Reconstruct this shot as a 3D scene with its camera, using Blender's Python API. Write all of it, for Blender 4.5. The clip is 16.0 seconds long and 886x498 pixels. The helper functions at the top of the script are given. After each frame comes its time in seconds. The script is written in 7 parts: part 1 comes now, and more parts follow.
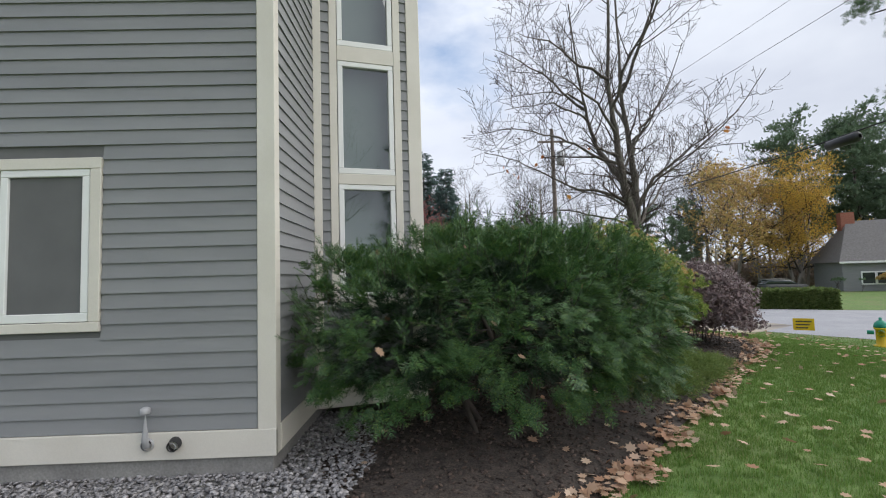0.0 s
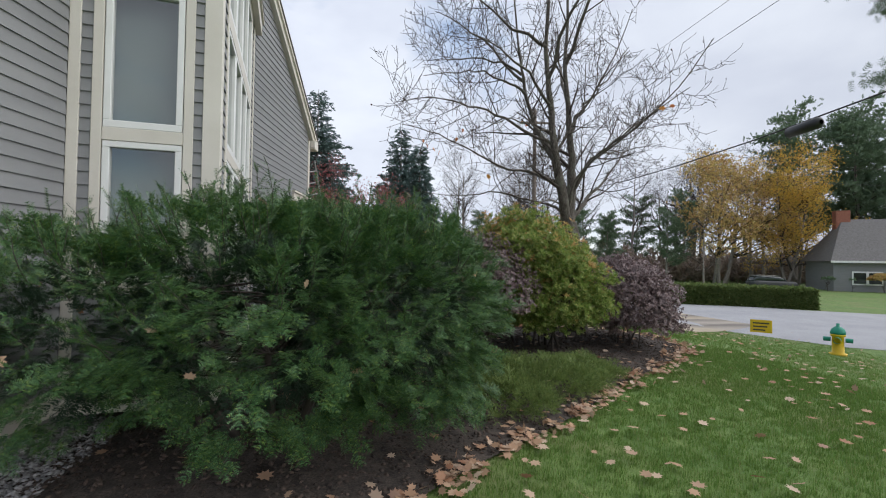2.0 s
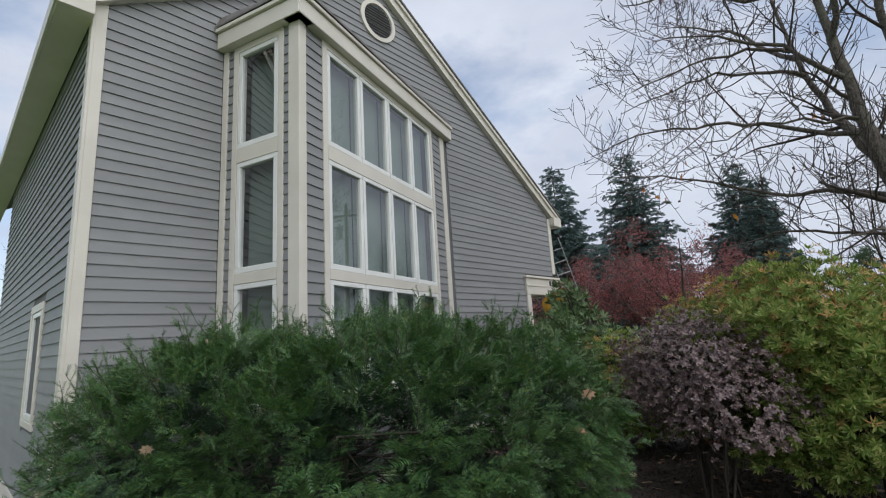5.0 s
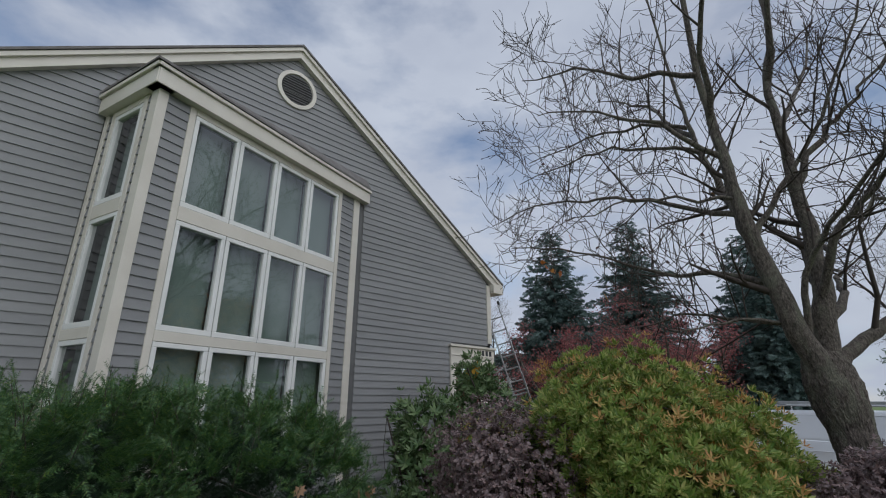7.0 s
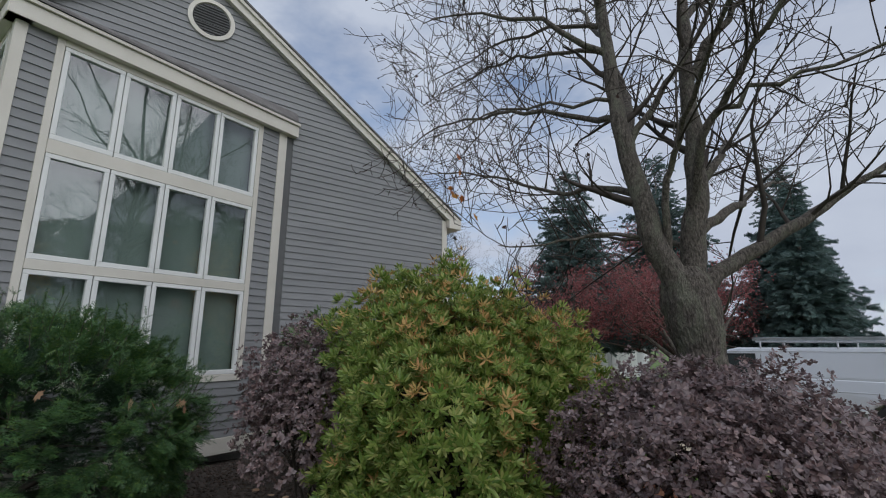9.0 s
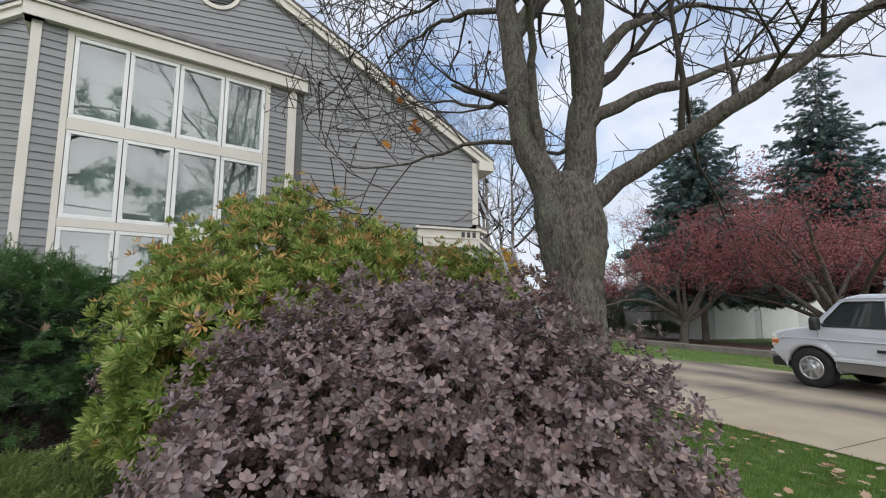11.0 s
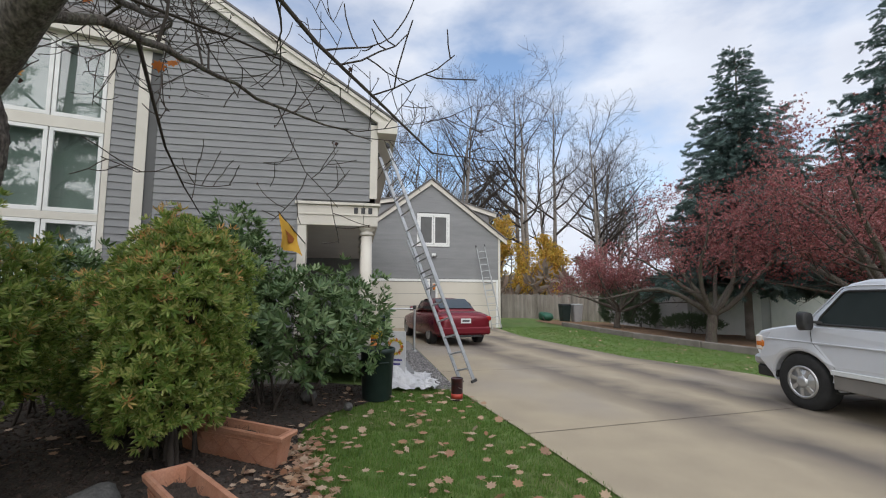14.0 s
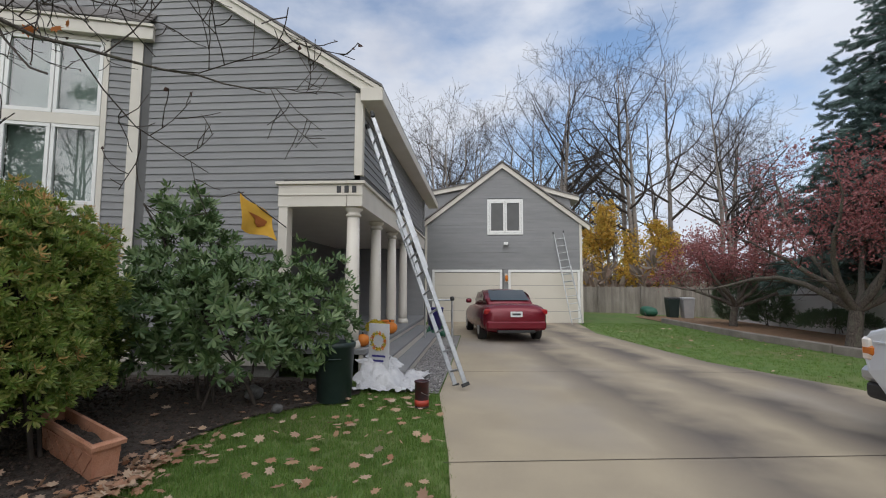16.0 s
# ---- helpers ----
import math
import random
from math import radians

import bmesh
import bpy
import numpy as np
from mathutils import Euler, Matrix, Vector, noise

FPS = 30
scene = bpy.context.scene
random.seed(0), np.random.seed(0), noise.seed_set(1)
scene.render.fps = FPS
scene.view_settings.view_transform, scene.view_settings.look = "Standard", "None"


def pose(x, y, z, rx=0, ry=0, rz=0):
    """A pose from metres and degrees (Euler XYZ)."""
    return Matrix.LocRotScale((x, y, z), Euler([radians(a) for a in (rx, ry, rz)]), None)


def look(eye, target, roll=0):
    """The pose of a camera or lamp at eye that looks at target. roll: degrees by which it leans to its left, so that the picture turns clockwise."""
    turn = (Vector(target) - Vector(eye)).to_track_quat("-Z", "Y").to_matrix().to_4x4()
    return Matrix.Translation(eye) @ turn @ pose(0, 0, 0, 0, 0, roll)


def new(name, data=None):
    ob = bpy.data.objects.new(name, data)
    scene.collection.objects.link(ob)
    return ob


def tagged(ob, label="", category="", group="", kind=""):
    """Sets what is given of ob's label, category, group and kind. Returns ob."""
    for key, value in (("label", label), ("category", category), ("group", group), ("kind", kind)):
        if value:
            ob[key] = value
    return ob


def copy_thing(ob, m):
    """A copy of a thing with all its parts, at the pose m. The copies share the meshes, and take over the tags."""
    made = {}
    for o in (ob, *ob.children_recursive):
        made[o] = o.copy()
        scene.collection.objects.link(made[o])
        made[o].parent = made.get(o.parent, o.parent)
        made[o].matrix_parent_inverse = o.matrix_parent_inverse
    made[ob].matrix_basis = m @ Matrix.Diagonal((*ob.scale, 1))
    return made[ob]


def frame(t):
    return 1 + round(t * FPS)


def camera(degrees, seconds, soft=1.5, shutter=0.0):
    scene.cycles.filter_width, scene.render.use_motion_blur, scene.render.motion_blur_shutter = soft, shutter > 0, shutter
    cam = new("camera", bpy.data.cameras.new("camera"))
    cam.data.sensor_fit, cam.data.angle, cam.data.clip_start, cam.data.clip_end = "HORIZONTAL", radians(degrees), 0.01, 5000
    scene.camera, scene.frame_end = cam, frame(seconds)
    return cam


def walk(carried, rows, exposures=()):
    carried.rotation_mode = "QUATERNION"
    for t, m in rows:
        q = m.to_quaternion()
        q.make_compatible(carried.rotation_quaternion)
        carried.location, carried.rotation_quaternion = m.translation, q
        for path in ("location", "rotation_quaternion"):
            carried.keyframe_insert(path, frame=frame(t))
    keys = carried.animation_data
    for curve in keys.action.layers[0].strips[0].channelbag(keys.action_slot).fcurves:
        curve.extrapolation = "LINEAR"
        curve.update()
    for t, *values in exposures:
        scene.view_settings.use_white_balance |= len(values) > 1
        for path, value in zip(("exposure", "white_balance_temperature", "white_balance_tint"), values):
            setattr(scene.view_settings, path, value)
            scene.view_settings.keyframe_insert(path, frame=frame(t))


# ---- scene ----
cam = camera(88.0, 16.0, soft=1.1)
PATH = [
    (0, (-0.437, -0.52, 1.65), (-0.389, 1.475, 1.777), -1.7),
    (0.5, (0.083, -0.292, 1.679), (0.193, 1.702, 1.788), -0.2),
    (1, (0.607, -0.048, 1.731), (0.801, 1.94, 1.821), 1.6),
    (1.5, (1.1, 0.165, 1.743), (1.254, 2.159, 1.788), 1.9),
    (2, (1.556, 0.428, 1.701), (1.596, 2.427, 1.747), 0.8),
    (2.5, (2.116, 0.69, 1.704), (2.049, 2.687, 1.765), 0.1),
    (3, (2.56, 1.008, 1.745), (2.128, 2.959, 1.82), -0.8),
    (3.5, (2.831, 1.432, 1.822), (2.221, 3.334, 1.927), -2.0),
    (4, (3.164, 1.752, 1.837), (2.276, 3.537, 1.982), -2.0),
    (4.2, (3.258, 1.873, 1.9), (2.218, 3.572, 2.078), -2.5),
    (6.3, (4.682, 3.527, 2.069), (3.309, 4.843, 2.69), -1.4),
    (6.5, (4.843, 3.699, 2.032), (3.482, 5.019, 2.667), -1.0),
    (7, (5.212, 4.094, 2.143), (3.848, 5.418, 2.765), 0.1),
    (7.5, (5.537, 4.609, 2.03), (4.202, 5.974, 2.624), 0.1),
    (8, (5.89, 5.045, 1.99), (4.512, 6.373, 2.573), 0.3),
    (8.5, (6.218, 5.571, 1.968), (4.717, 6.808, 2.434), -0.4),
    (8.7, (6.294, 5.739, 1.946), (4.777, 6.968, 2.379), -0.2),
    (10.8, (7.262, 8.18, 1.704), (5.406, 8.884, 1.95), 0.7),
    (11, (7.26, 8.433, 1.686), (5.386, 9.092, 1.918), 0.3),
    (11.5, (7.233, 9.071, 1.691), (5.339, 9.675, 1.917), 0.1),
    (12, (7.238, 9.729, 1.704), (5.327, 10.279, 1.912), 0.7),
    (12.5, (7.1, 10.33, 1.677), (5.176, 10.851, 1.845), 0.9),
    (13, (6.968, 10.942, 1.652), (5.035, 11.423, 1.831), 0.9),
    (13.5, (6.799, 11.47, 1.669), (4.839, 11.823, 1.849), 0.7),
    (14, (6.556, 12.08, 1.677), (4.598, 12.443, 1.865), 0.4),
    (14.5, (6.337, 12.672, 1.642), (4.366, 12.943, 1.843), 0.2),
    (15, (6.028, 13.202, 1.566), (4.041, 13.358, 1.731), -0.1),
    (15.5, (5.73, 13.762, 1.55), (3.739, 13.826, 1.731), -0.3),
    (16, (5.451, 14.238, 1.568), (3.463, 14.089, 1.73), 0.2),
]
walk(cam, [(t, look(eye, target, roll)) for t, eye, target, roll in PATH],
     [(0, 0.6, 6450, 10), (1, 0.52, 6400, 10), (3.5, 0.5, 6400, 10), (5.2, 0.15, 6250, 10), (6.3, -0.24, 6100, 10), (8.7, -0.2, 6100, 10), (10.0, 0.35, 6200, 10), (11, 0.47, 6400, 10), (13, 0.5, 6450, 10), (14, 0.42, 6450, 10), (16, 0.27, 6450, 10)])

# ---- world, sun ----
SUN_EL, SUN_AZ = radians(38), radians(98)
world = bpy.data.worlds.new("overcast_sky")
scene.world = world
world.use_nodes = True
wt = world.node_tree
wt.nodes.clear()


def wn(kind, **kw):
    n = wt.nodes.new(kind)
    for k, v in kw.items():
        n.inputs[k].default_value = v
    return n


w_out, w_bg = wn("ShaderNodeOutputWorld"), wn("ShaderNodeBackground", Strength=0.081)
w_sky = wn("ShaderNodeTexSky")
w_sky.sky_type, w_sky.sun_disc = "NISHITA", False
w_sky.sun_elevation, w_sky.sun_rotation, w_sky.dust_density = SUN_EL, SUN_AZ, 0.3
w_co = wn("ShaderNodeTexCoord")
w_map = wn("ShaderNodeMapping", Scale=(1.0, 1.0, 2.2))
w_n1 = wn("ShaderNodeTexNoise", Scale=1.5, Detail=7.0, Roughness=0.55)
w_n2 = wn("ShaderNodeTexNoise", Scale=3.6, Detail=5.0, Roughness=0.5)
w_ramp = wn("ShaderNodeValToRGB")
w_ramp.color_ramp.elements[0].position, w_ramp.color_ramp.elements[1].position = 0.37, 0.53
w_shade = wn("ShaderNodeValToRGB")
w_shade.color_ramp.elements[0].position, w_shade.color_ramp.elements[1].position = 0.3, 0.7
w_shade.color_ramp.elements[0].color = (5.6, 6.0, 7.0, 1)
w_shade.color_ramp.elements[1].color = (7.2, 7.6, 8.4, 1)
w_mix = wn("ShaderNodeMix")
w_mix.data_type = "RGBA"
wl = wt.links.new
wl(w_co.outputs["Generated"], w_map.inputs["Vector"])
wl(w_map.outputs["Vector"], w_n1.inputs["Vector"])
wl(w_map.outputs["Vector"], w_n2.inputs["Vector"])
# cloud thickens towards the hidden sun
w_sun = wn("ShaderNodeVectorMath")
w_sun.operation = "DOT_PRODUCT"
w_sun.inputs[1].default_value = (math.sin(SUN_AZ) * math.cos(SUN_EL), math.cos(SUN_AZ) * math.cos(SUN_EL), math.sin(SUN_EL))
w_thick = wn("ShaderNodeMapRange", **{"From Min": 0.2, "From Max": 0.9, "To Min": 0.0, "To Max": 0.3})
w_add = wn("ShaderNodeMath")
w_add.operation = "ADD"
w_pale = wn("ShaderNodeVectorMath")
w_pale.operation = "SCALE"
w_pale.inputs["Scale"].default_value = 1.6
wl(w_co.outputs["Generated"], w_sun.inputs[0])
wl(w_sun.outputs["Value"], w_thick.inputs["Value"])
wl(w_n1.outputs["Fac"], w_add.inputs[0])
wl(w_thick.outputs["Result"], w_add.inputs[1])
wl(w_add.outputs["Value"], w_ramp.inputs["Fac"])
wl(w_n2.outputs["Fac"], w_shade.inputs["Fac"])
wl(w_ramp.outputs["Color"], w_mix.inputs["Factor"])
wl(w_sky.outputs["Color"], w_pale.inputs[0])
wl(w_pale.outputs["Vector"], w_mix.inputs["A"])
wl(w_shade.outputs["Color"], w_mix.inputs["B"])
# the thinner, brighter cloud in the west
w_dot = wn("ShaderNodeVectorMath")
w_dot.operation = "DOT_PRODUCT"
w_dot.inputs[1].default_value = (-0.62, 0.62, 0.48)
w_gain = wn("ShaderNodeMapRange", **{"From Min": 0.1, "From Max": 1.0, "To Min": 0.92, "To Max": 1.12})
w_bright = wn("ShaderNodeVectorMath")
w_bright.operation = "SCALE"
wl(w_co.outputs["Generated"], w_dot.inputs[0])
wl(w_dot.outputs["Value"], w_gain.inputs["Value"])
wl(w_mix.outputs["Result"], w_bright.inputs[0])
wl(w_gain.outputs["Result"], w_bright.inputs["Scale"])
wl(w_bright.outputs["Vector"], w_bg.inputs["Color"])
wl(w_bg.outputs["Background"], w_out.inputs["Surface"])

sun = new("sun", bpy.data.lights.new("sun", "SUN"))
sun.data.energy, sun.data.angle, sun.data.color = 2.2, radians(90), (1.0, 0.985, 0.96)
sun.matrix_world = look((0, 0, 30), (-math.sin(SUN_AZ) * math.cos(SUN_EL) * 10, -math.cos(SUN_AZ) * math.cos(SUN_EL) * 10, 30 - math.sin(SUN_EL) * 10))

# ---- materials ----
def mat(name, c1, c2=None, scale=4.0, rough=0.8, metal=0.0, bump=0.0, bump_scale=60.0, rand=0.0, island=0.0, stretch=(1, 1, 1),
        fine=0.0, spec=0.5, coords="Object", c3=None, stain=0.7):
    """Two tones mixed by noise, with fine grain, relief and chance variation per object or per island."""
    m = bpy.data.materials.new(name)
    m.use_nodes = True
    nt = m.node_tree
    b = nt.nodes["Principled BSDF"]
    b.inputs["Roughness"].default_value, b.inputs["Metallic"].default_value = rough, metal
    b.inputs["Specular IOR Level"].default_value = spec
    co = nt.nodes.new("ShaderNodeTexCoord")
    mp = nt.nodes.new("ShaderNodeMapping")
    mp.inputs["Scale"].default_value = stretch
    nt.links.new(co.outputs[coords], mp.inputs["Vector"])

    def noise_tex(sc, detail=5.0):
        n = nt.nodes.new("ShaderNodeTexNoise")
        n.inputs["Scale"].default_value, n.inputs["Detail"].default_value = sc, detail
        nt.links.new(mp.outputs["Vector"], n.inputs["Vector"])
        return n

    def mix(kind, fac, a, b_):
        x = nt.nodes.new("ShaderNodeMix")
        x.data_type, x.blend_type = "RGBA", kind
        for sock, v in (("Factor", fac), ("A", a), ("B", b_)):
            s = [i for i in x.inputs if i.name == sock and i.type == ("VALUE" if sock == "Factor" else "RGBA")][0]
            if hasattr(v, "links"):
                nt.links.new(v, s)
            else:
                s.default_value = v if sock == "Factor" else (*v, 1)
        return [o for o in x.outputs if o.type == "RGBA"][0]

    n1 = noise_tex(scale)
    rp = nt.nodes.new("ShaderNodeValToRGB")
    rp.color_ramp.elements[0].position, rp.color_ramp.elements[1].position = 0.5 - 0.25 * stain, 0.5 + 0.25 * stain
    nt.links.new(n1.outputs["Fac"], rp.inputs["Fac"])
    col = mix("MIX", rp.outputs["Color"], c1, c2 or c1)
    if c3:
        n3 = noise_tex(scale * 0.21, 3.0)
        r3 = nt.nodes.new("ShaderNodeValToRGB")
        r3.color_ramp.elements[0].position, r3.color_ramp.elements[1].position = 0.5, 0.66
        nt.links.new(n3.outputs["Fac"], r3.inputs["Fac"])
        col = mix("MIX", r3.outputs["Color"], col, c3)
    if fine:
        n2 = noise_tex(bump_scale * 1.3, 3.0)
        mr = nt.nodes.new("ShaderNodeMapRange")
        mr.inputs["From Min"].default_value, mr.inputs["From Max"].default_value = 0.3, 0.7
        mr.inputs["To Min"].default_value, mr.inputs["To Max"].default_value = 1 - fine, 1 + fine
        nt.links.new(n2.outputs["Fac"], mr.inputs["Value"])
        col = mix("MULTIPLY", 1.0, col, mr.outputs["Result"])
    for amount, node, sock in ((rand, "ShaderNodeObjectInfo", "Random"), (island, "ShaderNodeNewGeometry", "Random Per Island")):
        if amount:
            o = nt.nodes.new(node)
            mr = nt.nodes.new("ShaderNodeMapRange")
            mr.inputs["To Min"].default_value, mr.inputs["To Max"].default_value = 1 - amount, 1 + amount
            nt.links.new(o.outputs[sock], mr.inputs["Value"])
            col = mix("MULTIPLY", 1.0, col, mr.outputs["Result"])
    nt.links.new(col, b.inputs["Base Color"])
    if bump:
        nb = noise_tex(bump_scale, 4.0)
        bp = nt.nodes.new("ShaderNodeBump")
        bp.inputs["Strength"].default_value, bp.inputs["Distance"].default_value = bump, 0.01
        nt.links.new(nb.outputs["Fac"], bp.inputs["Height"])
        nt.links.new(bp.outputs["Normal"], b.inputs["Normal"])
    return m


def leaf_mat(name, colours, rough=0.5, through_light=0.3, spec=0.4):
    """Leaves: a colour out of several by chance for each leaf or spray, a little light through."""
    m = bpy.data.materials.new(name)
    m.use_nodes = True
    nt = m.node_tree
    b = nt.nodes["Principled BSDF"]
    g = nt.nodes.new("ShaderNodeNewGeometry")
    rp = nt.nodes.new("ShaderNodeValToRGB")
    els = rp.color_ramp.elements
    while len(els) < len(colours):
        els.new(0.5)
    for i, c in enumerate(colours):
        els[i].position = i / max(1, len(colours) - 1)
        els[i].color = (*c, 1)
    nt.links.new(g.outputs["Random Per Island"], rp.inputs["Fac"])
    nt.links.new(rp.outputs["Color"], b.inputs["Base Color"])
    b.inputs["Roughness"].default_value, b.inputs["Specular IOR Level"].default_value = rough, spec
    tr = nt.nodes.new("ShaderNodeBsdfTranslucent")
    nt.links.new(rp.outputs["Color"], tr.inputs["Color"])
    mx = nt.nodes.new("ShaderNodeMixShader")
    mx.inputs[0].default_value = through_light
    nt.links.new(b.outputs[0], mx.inputs[1])
    nt.links.new(tr.outputs[0], mx.inputs[2])
    nt.links.new(mx.outputs[0], nt.nodes["Material Output"].inputs["Surface"])
    return m


def glass_mat(name, tint=(0.8, 0.85, 0.85), gain=1.5):
    """Window glass: clear, with a mirror's gloss that rises at a slant."""
    m = bpy.data.materials.new(name)
    m.use_nodes = True
    nt = m.node_tree
    nt.nodes.remove(nt.nodes["Principled BSDF"])
    fr = nt.nodes.new("ShaderNodeFresnel")
    fr.inputs["IOR"].default_value = gain
    tp, gl, mx = nt.nodes.new("ShaderNodeBsdfTransparent"), nt.nodes.new("ShaderNodeBsdfGlossy"), nt.nodes.new("ShaderNodeMixShader")
    tp.inputs["Color"].default_value = (*tint, 1)
    gl.inputs["Roughness"].default_value = 0.01
    nt.links.new(fr.outputs[0], mx.inputs[0])
    nt.links.new(tp.outputs[0], mx.inputs[1])
    nt.links.new(gl.outputs[0], mx.inputs[2])
    nt.links.new(mx.outputs[0], nt.nodes["Material Output"].inputs["Surface"])
    return m


M = dict(
    siding=mat("grey_painted_clapboard", (0.215, 0.217, 0.223), (0.242, 0.243, 0.246), 1.3, 0.6, bump=0.15, bump_scale=90, rand=0.05, fine=0.06, stretch=(1, 1, 6)),
    trim=mat("cream_trim_paint", (0.62, 0.58, 0.51), (0.68, 0.64, 0.57), 2.0, 0.5, bump=0.06, bump_scale=80, fine=0.03),
    trim_white=mat("white_sash_paint", (0.74, 0.74, 0.72), (0.80, 0.80, 0.78), 3.0, 0.4, fine=0.02),
    sheath=mat("dark_sheathing", (0.12, 0.12, 0.12), (0.14, 0.14, 0.14), 3.0, 0.9),
    concrete=mat("foundation_concrete", (0.30, 0.29, 0.27), (0.22, 0.21, 0.20), 3.0, 0.9, bump=0.4, bump_scale=40, fine=0.15),
    shingle=mat("grey_asphalt_shingle", (0.13, 0.12, 0.115), (0.18, 0.17, 0.165), 6.0, 0.9, bump=0.4, bump_scale=90, rand=0.15, fine=0.25),
    soil=mat("dark_bark_mulch", (0.032, 0.025, 0.021), (0.075, 0.058, 0.047), 9.0, 0.95, bump=1.0, bump_scale=45, fine=0.5),
    lawn=mat("lawn_soil_green", (0.085, 0.155, 0.032), (0.135, 0.20, 0.05), 3.0, 0.95, bump=0.8, bump_scale=120, fine=0.4, c3=(0.15, 0.17, 0.06)),
    drive=mat("worn_concrete_drive", (0.42, 0.352, 0.25), (0.35, 0.293, 0.213), 1.2, 0.85, bump=0.25, bump_scale=160, fine=0.10, c3=(0.33, 0.29, 0.245)),
    asphalt=mat("grey_street_asphalt", (0.28, 0.28, 0.295), (0.33, 0.33, 0.345), 0.8, 0.85, bump=0.3, bump_scale=120, fine=0.2),
    glass=glass_mat("window_glass", gain=2.45),
    blind=mat("pleated_blind", (0.25, 0.32, 0.29), (0.31, 0.38, 0.35), 1.0, 0.9, fine=0.05),
    # near-black sheet behind one pane; the dark of the unlit room as colour
    room_dark=mat("unlit_room_dark", (0.045, 0.05, 0.048), (0.07, 0.075, 0.07), 2.0, 0.9, fine=0.1),
    room=mat("dim_room", (0.16, 0.15, 0.14), (0.2, 0.19, 0.18), 1.0, 0.9),
    bark=mat("maple_bark", (0.165, 0.14, 0.12), (0.045, 0.038, 0.032), 48.0, 0.95, bump=1.6, bump_scale=80, fine=0.4, stretch=(1, 1, 0.4), c3=(0.135, 0.13, 0.10)),
    bark_far=mat("grey_bark", (0.19, 0.165, 0.145), (0.27, 0.24, 0.215), 3.0, 0.95, fine=0.2),
    twig=mat("dark_twig_bark", (0.042, 0.034, 0.029), (0.075, 0.06, 0.05), 6.0, 0.95),
    door=mat("cream_garage_door", (0.60, 0.56, 0.48), (0.63, 0.59, 0.51), 1.0, 0.55, fine=0.02),
    metal=mat("scratched_aluminium", (0.52, 0.53, 0.54), (0.42, 0.43, 0.44), 9.0, 0.4, metal=0.8, fine=0.1),
    black=mat("black_plastic", (0.02, 0.02, 0.02), (0.03, 0.03, 0.03), 8.0, 0.5, fine=0.1),
    rubber=mat("tyre_rubber", (0.018, 0.018, 0.018), (0.03, 0.03, 0.03), 9.0, 0.85, bump=0.2),
    chrome=mat("wheel_silver", (0.55, 0.56, 0.57), (0.5, 0.5, 0.5), 5.0, 0.3, metal=0.7),
    car_glass=mat("tinted_car_glass", (0.02, 0.028, 0.028), (0.03, 0.04, 0.04), 2.0, 0.04, spec=0.8),
)


def tyre_stains(m, along, bands, width, dark):
    """Worn dark tracks across a surface: bands at given offsets, broken up by noise."""
    nt = m.node_tree
    b = nt.nodes["Principled BSDF"]
    src = b.inputs["Base Color"].links[0].from_socket
    co = nt.nodes.new("ShaderNodeTexCoord")
    nz = nt.nodes.new("ShaderNodeTexNoise")
    nz.inputs["Scale"].default_value, nz.inputs["Detail"].default_value = 0.9, 6.0
    nt.links.new(co.outputs["Object"], nz.inputs["Vector"])
    dot = nt.nodes.new("ShaderNodeVectorMath")
    dot.operation = "DOT_PRODUCT"
    dot.inputs[1].default_value = (along[1], -along[0], 0)
    nt.links.new(co.outputs["Object"], dot.inputs[0])

    def op(kind, a, c):
        n = nt.nodes.new("ShaderNodeMath")
        n.operation = kind
        for i, v in enumerate((a, c)):
            if hasattr(v, "links"):
                nt.links.new(v, n.inputs[i])
            else:
                n.inputs[i].default_value = v
        return n.outputs[0]

    wob = op("MULTIPLY", op("SUBTRACT", nz.outputs["Fac"], 0.5), 1.1)
    at = op("ADD", dot.outputs["Value"], wob)
    total = 0.0
    for off in bands:
        d = op("DIVIDE", op("ABSOLUTE", op("SUBTRACT", at, off), 0.0), width)
        total = op("MAXIMUM", total, op("MAXIMUM", op("SUBTRACT", 1.0, d), 0.0))
    fac = op("MULTIPLY", op("MULTIPLY", total, nz.outputs["Fac"]), 1.8)
    mx = nt.nodes.new("ShaderNodeMix")
    mx.data_type, mx.blend_type = "RGBA", "MIX"
    nt.links.new(fac, mx.inputs["Factor"])
    nt.links.new(src, [i for i in mx.inputs if i.name == "A" and i.type == "RGBA"][0])
    [i for i in mx.inputs if i.name == "B" and i.type == "RGBA"][0].default_value = (*dark, 1)
    nt.links.new([o for o in mx.outputs if o.type == "RGBA"][0], b.inputs["Base Color"])


tyre_stains(M["drive"], (0.99, 0.12), (-16.2, -17.8, -19.2), 0.75, (0.13, 0.11, 0.095))

# ---- building helpers ----
def thing(name, label, category, group="", kind="", at=(0, 0, 0)):
    ob = new(name)
    ob.empty_display_size = 0.1
    ob.location = at
    return tagged(ob, label, category, group, kind)


def link(name, me, material, parent=None, label="", smooth=False):
    if material is not None:
        me.materials.append(material)
    if smooth:
        me.polygons.foreach_set("use_smooth", [True] * len(me.polygons))
    ob = new(name, me)
    if parent is not None:
        ob.parent = parent
        ob.matrix_parent_inverse = Matrix.Translation(-parent.location) if parent.type == "EMPTY" else Matrix()
    if label:
        ob["label"] = label
    return ob


def part(name, bm, material, parent, label="", smooth=False):
    me = bpy.data.meshes.new(name)
    bm.normal_update()
    bm.to_mesh(me)
    bm.free()
    return link(name, me, material, parent, label, smooth)


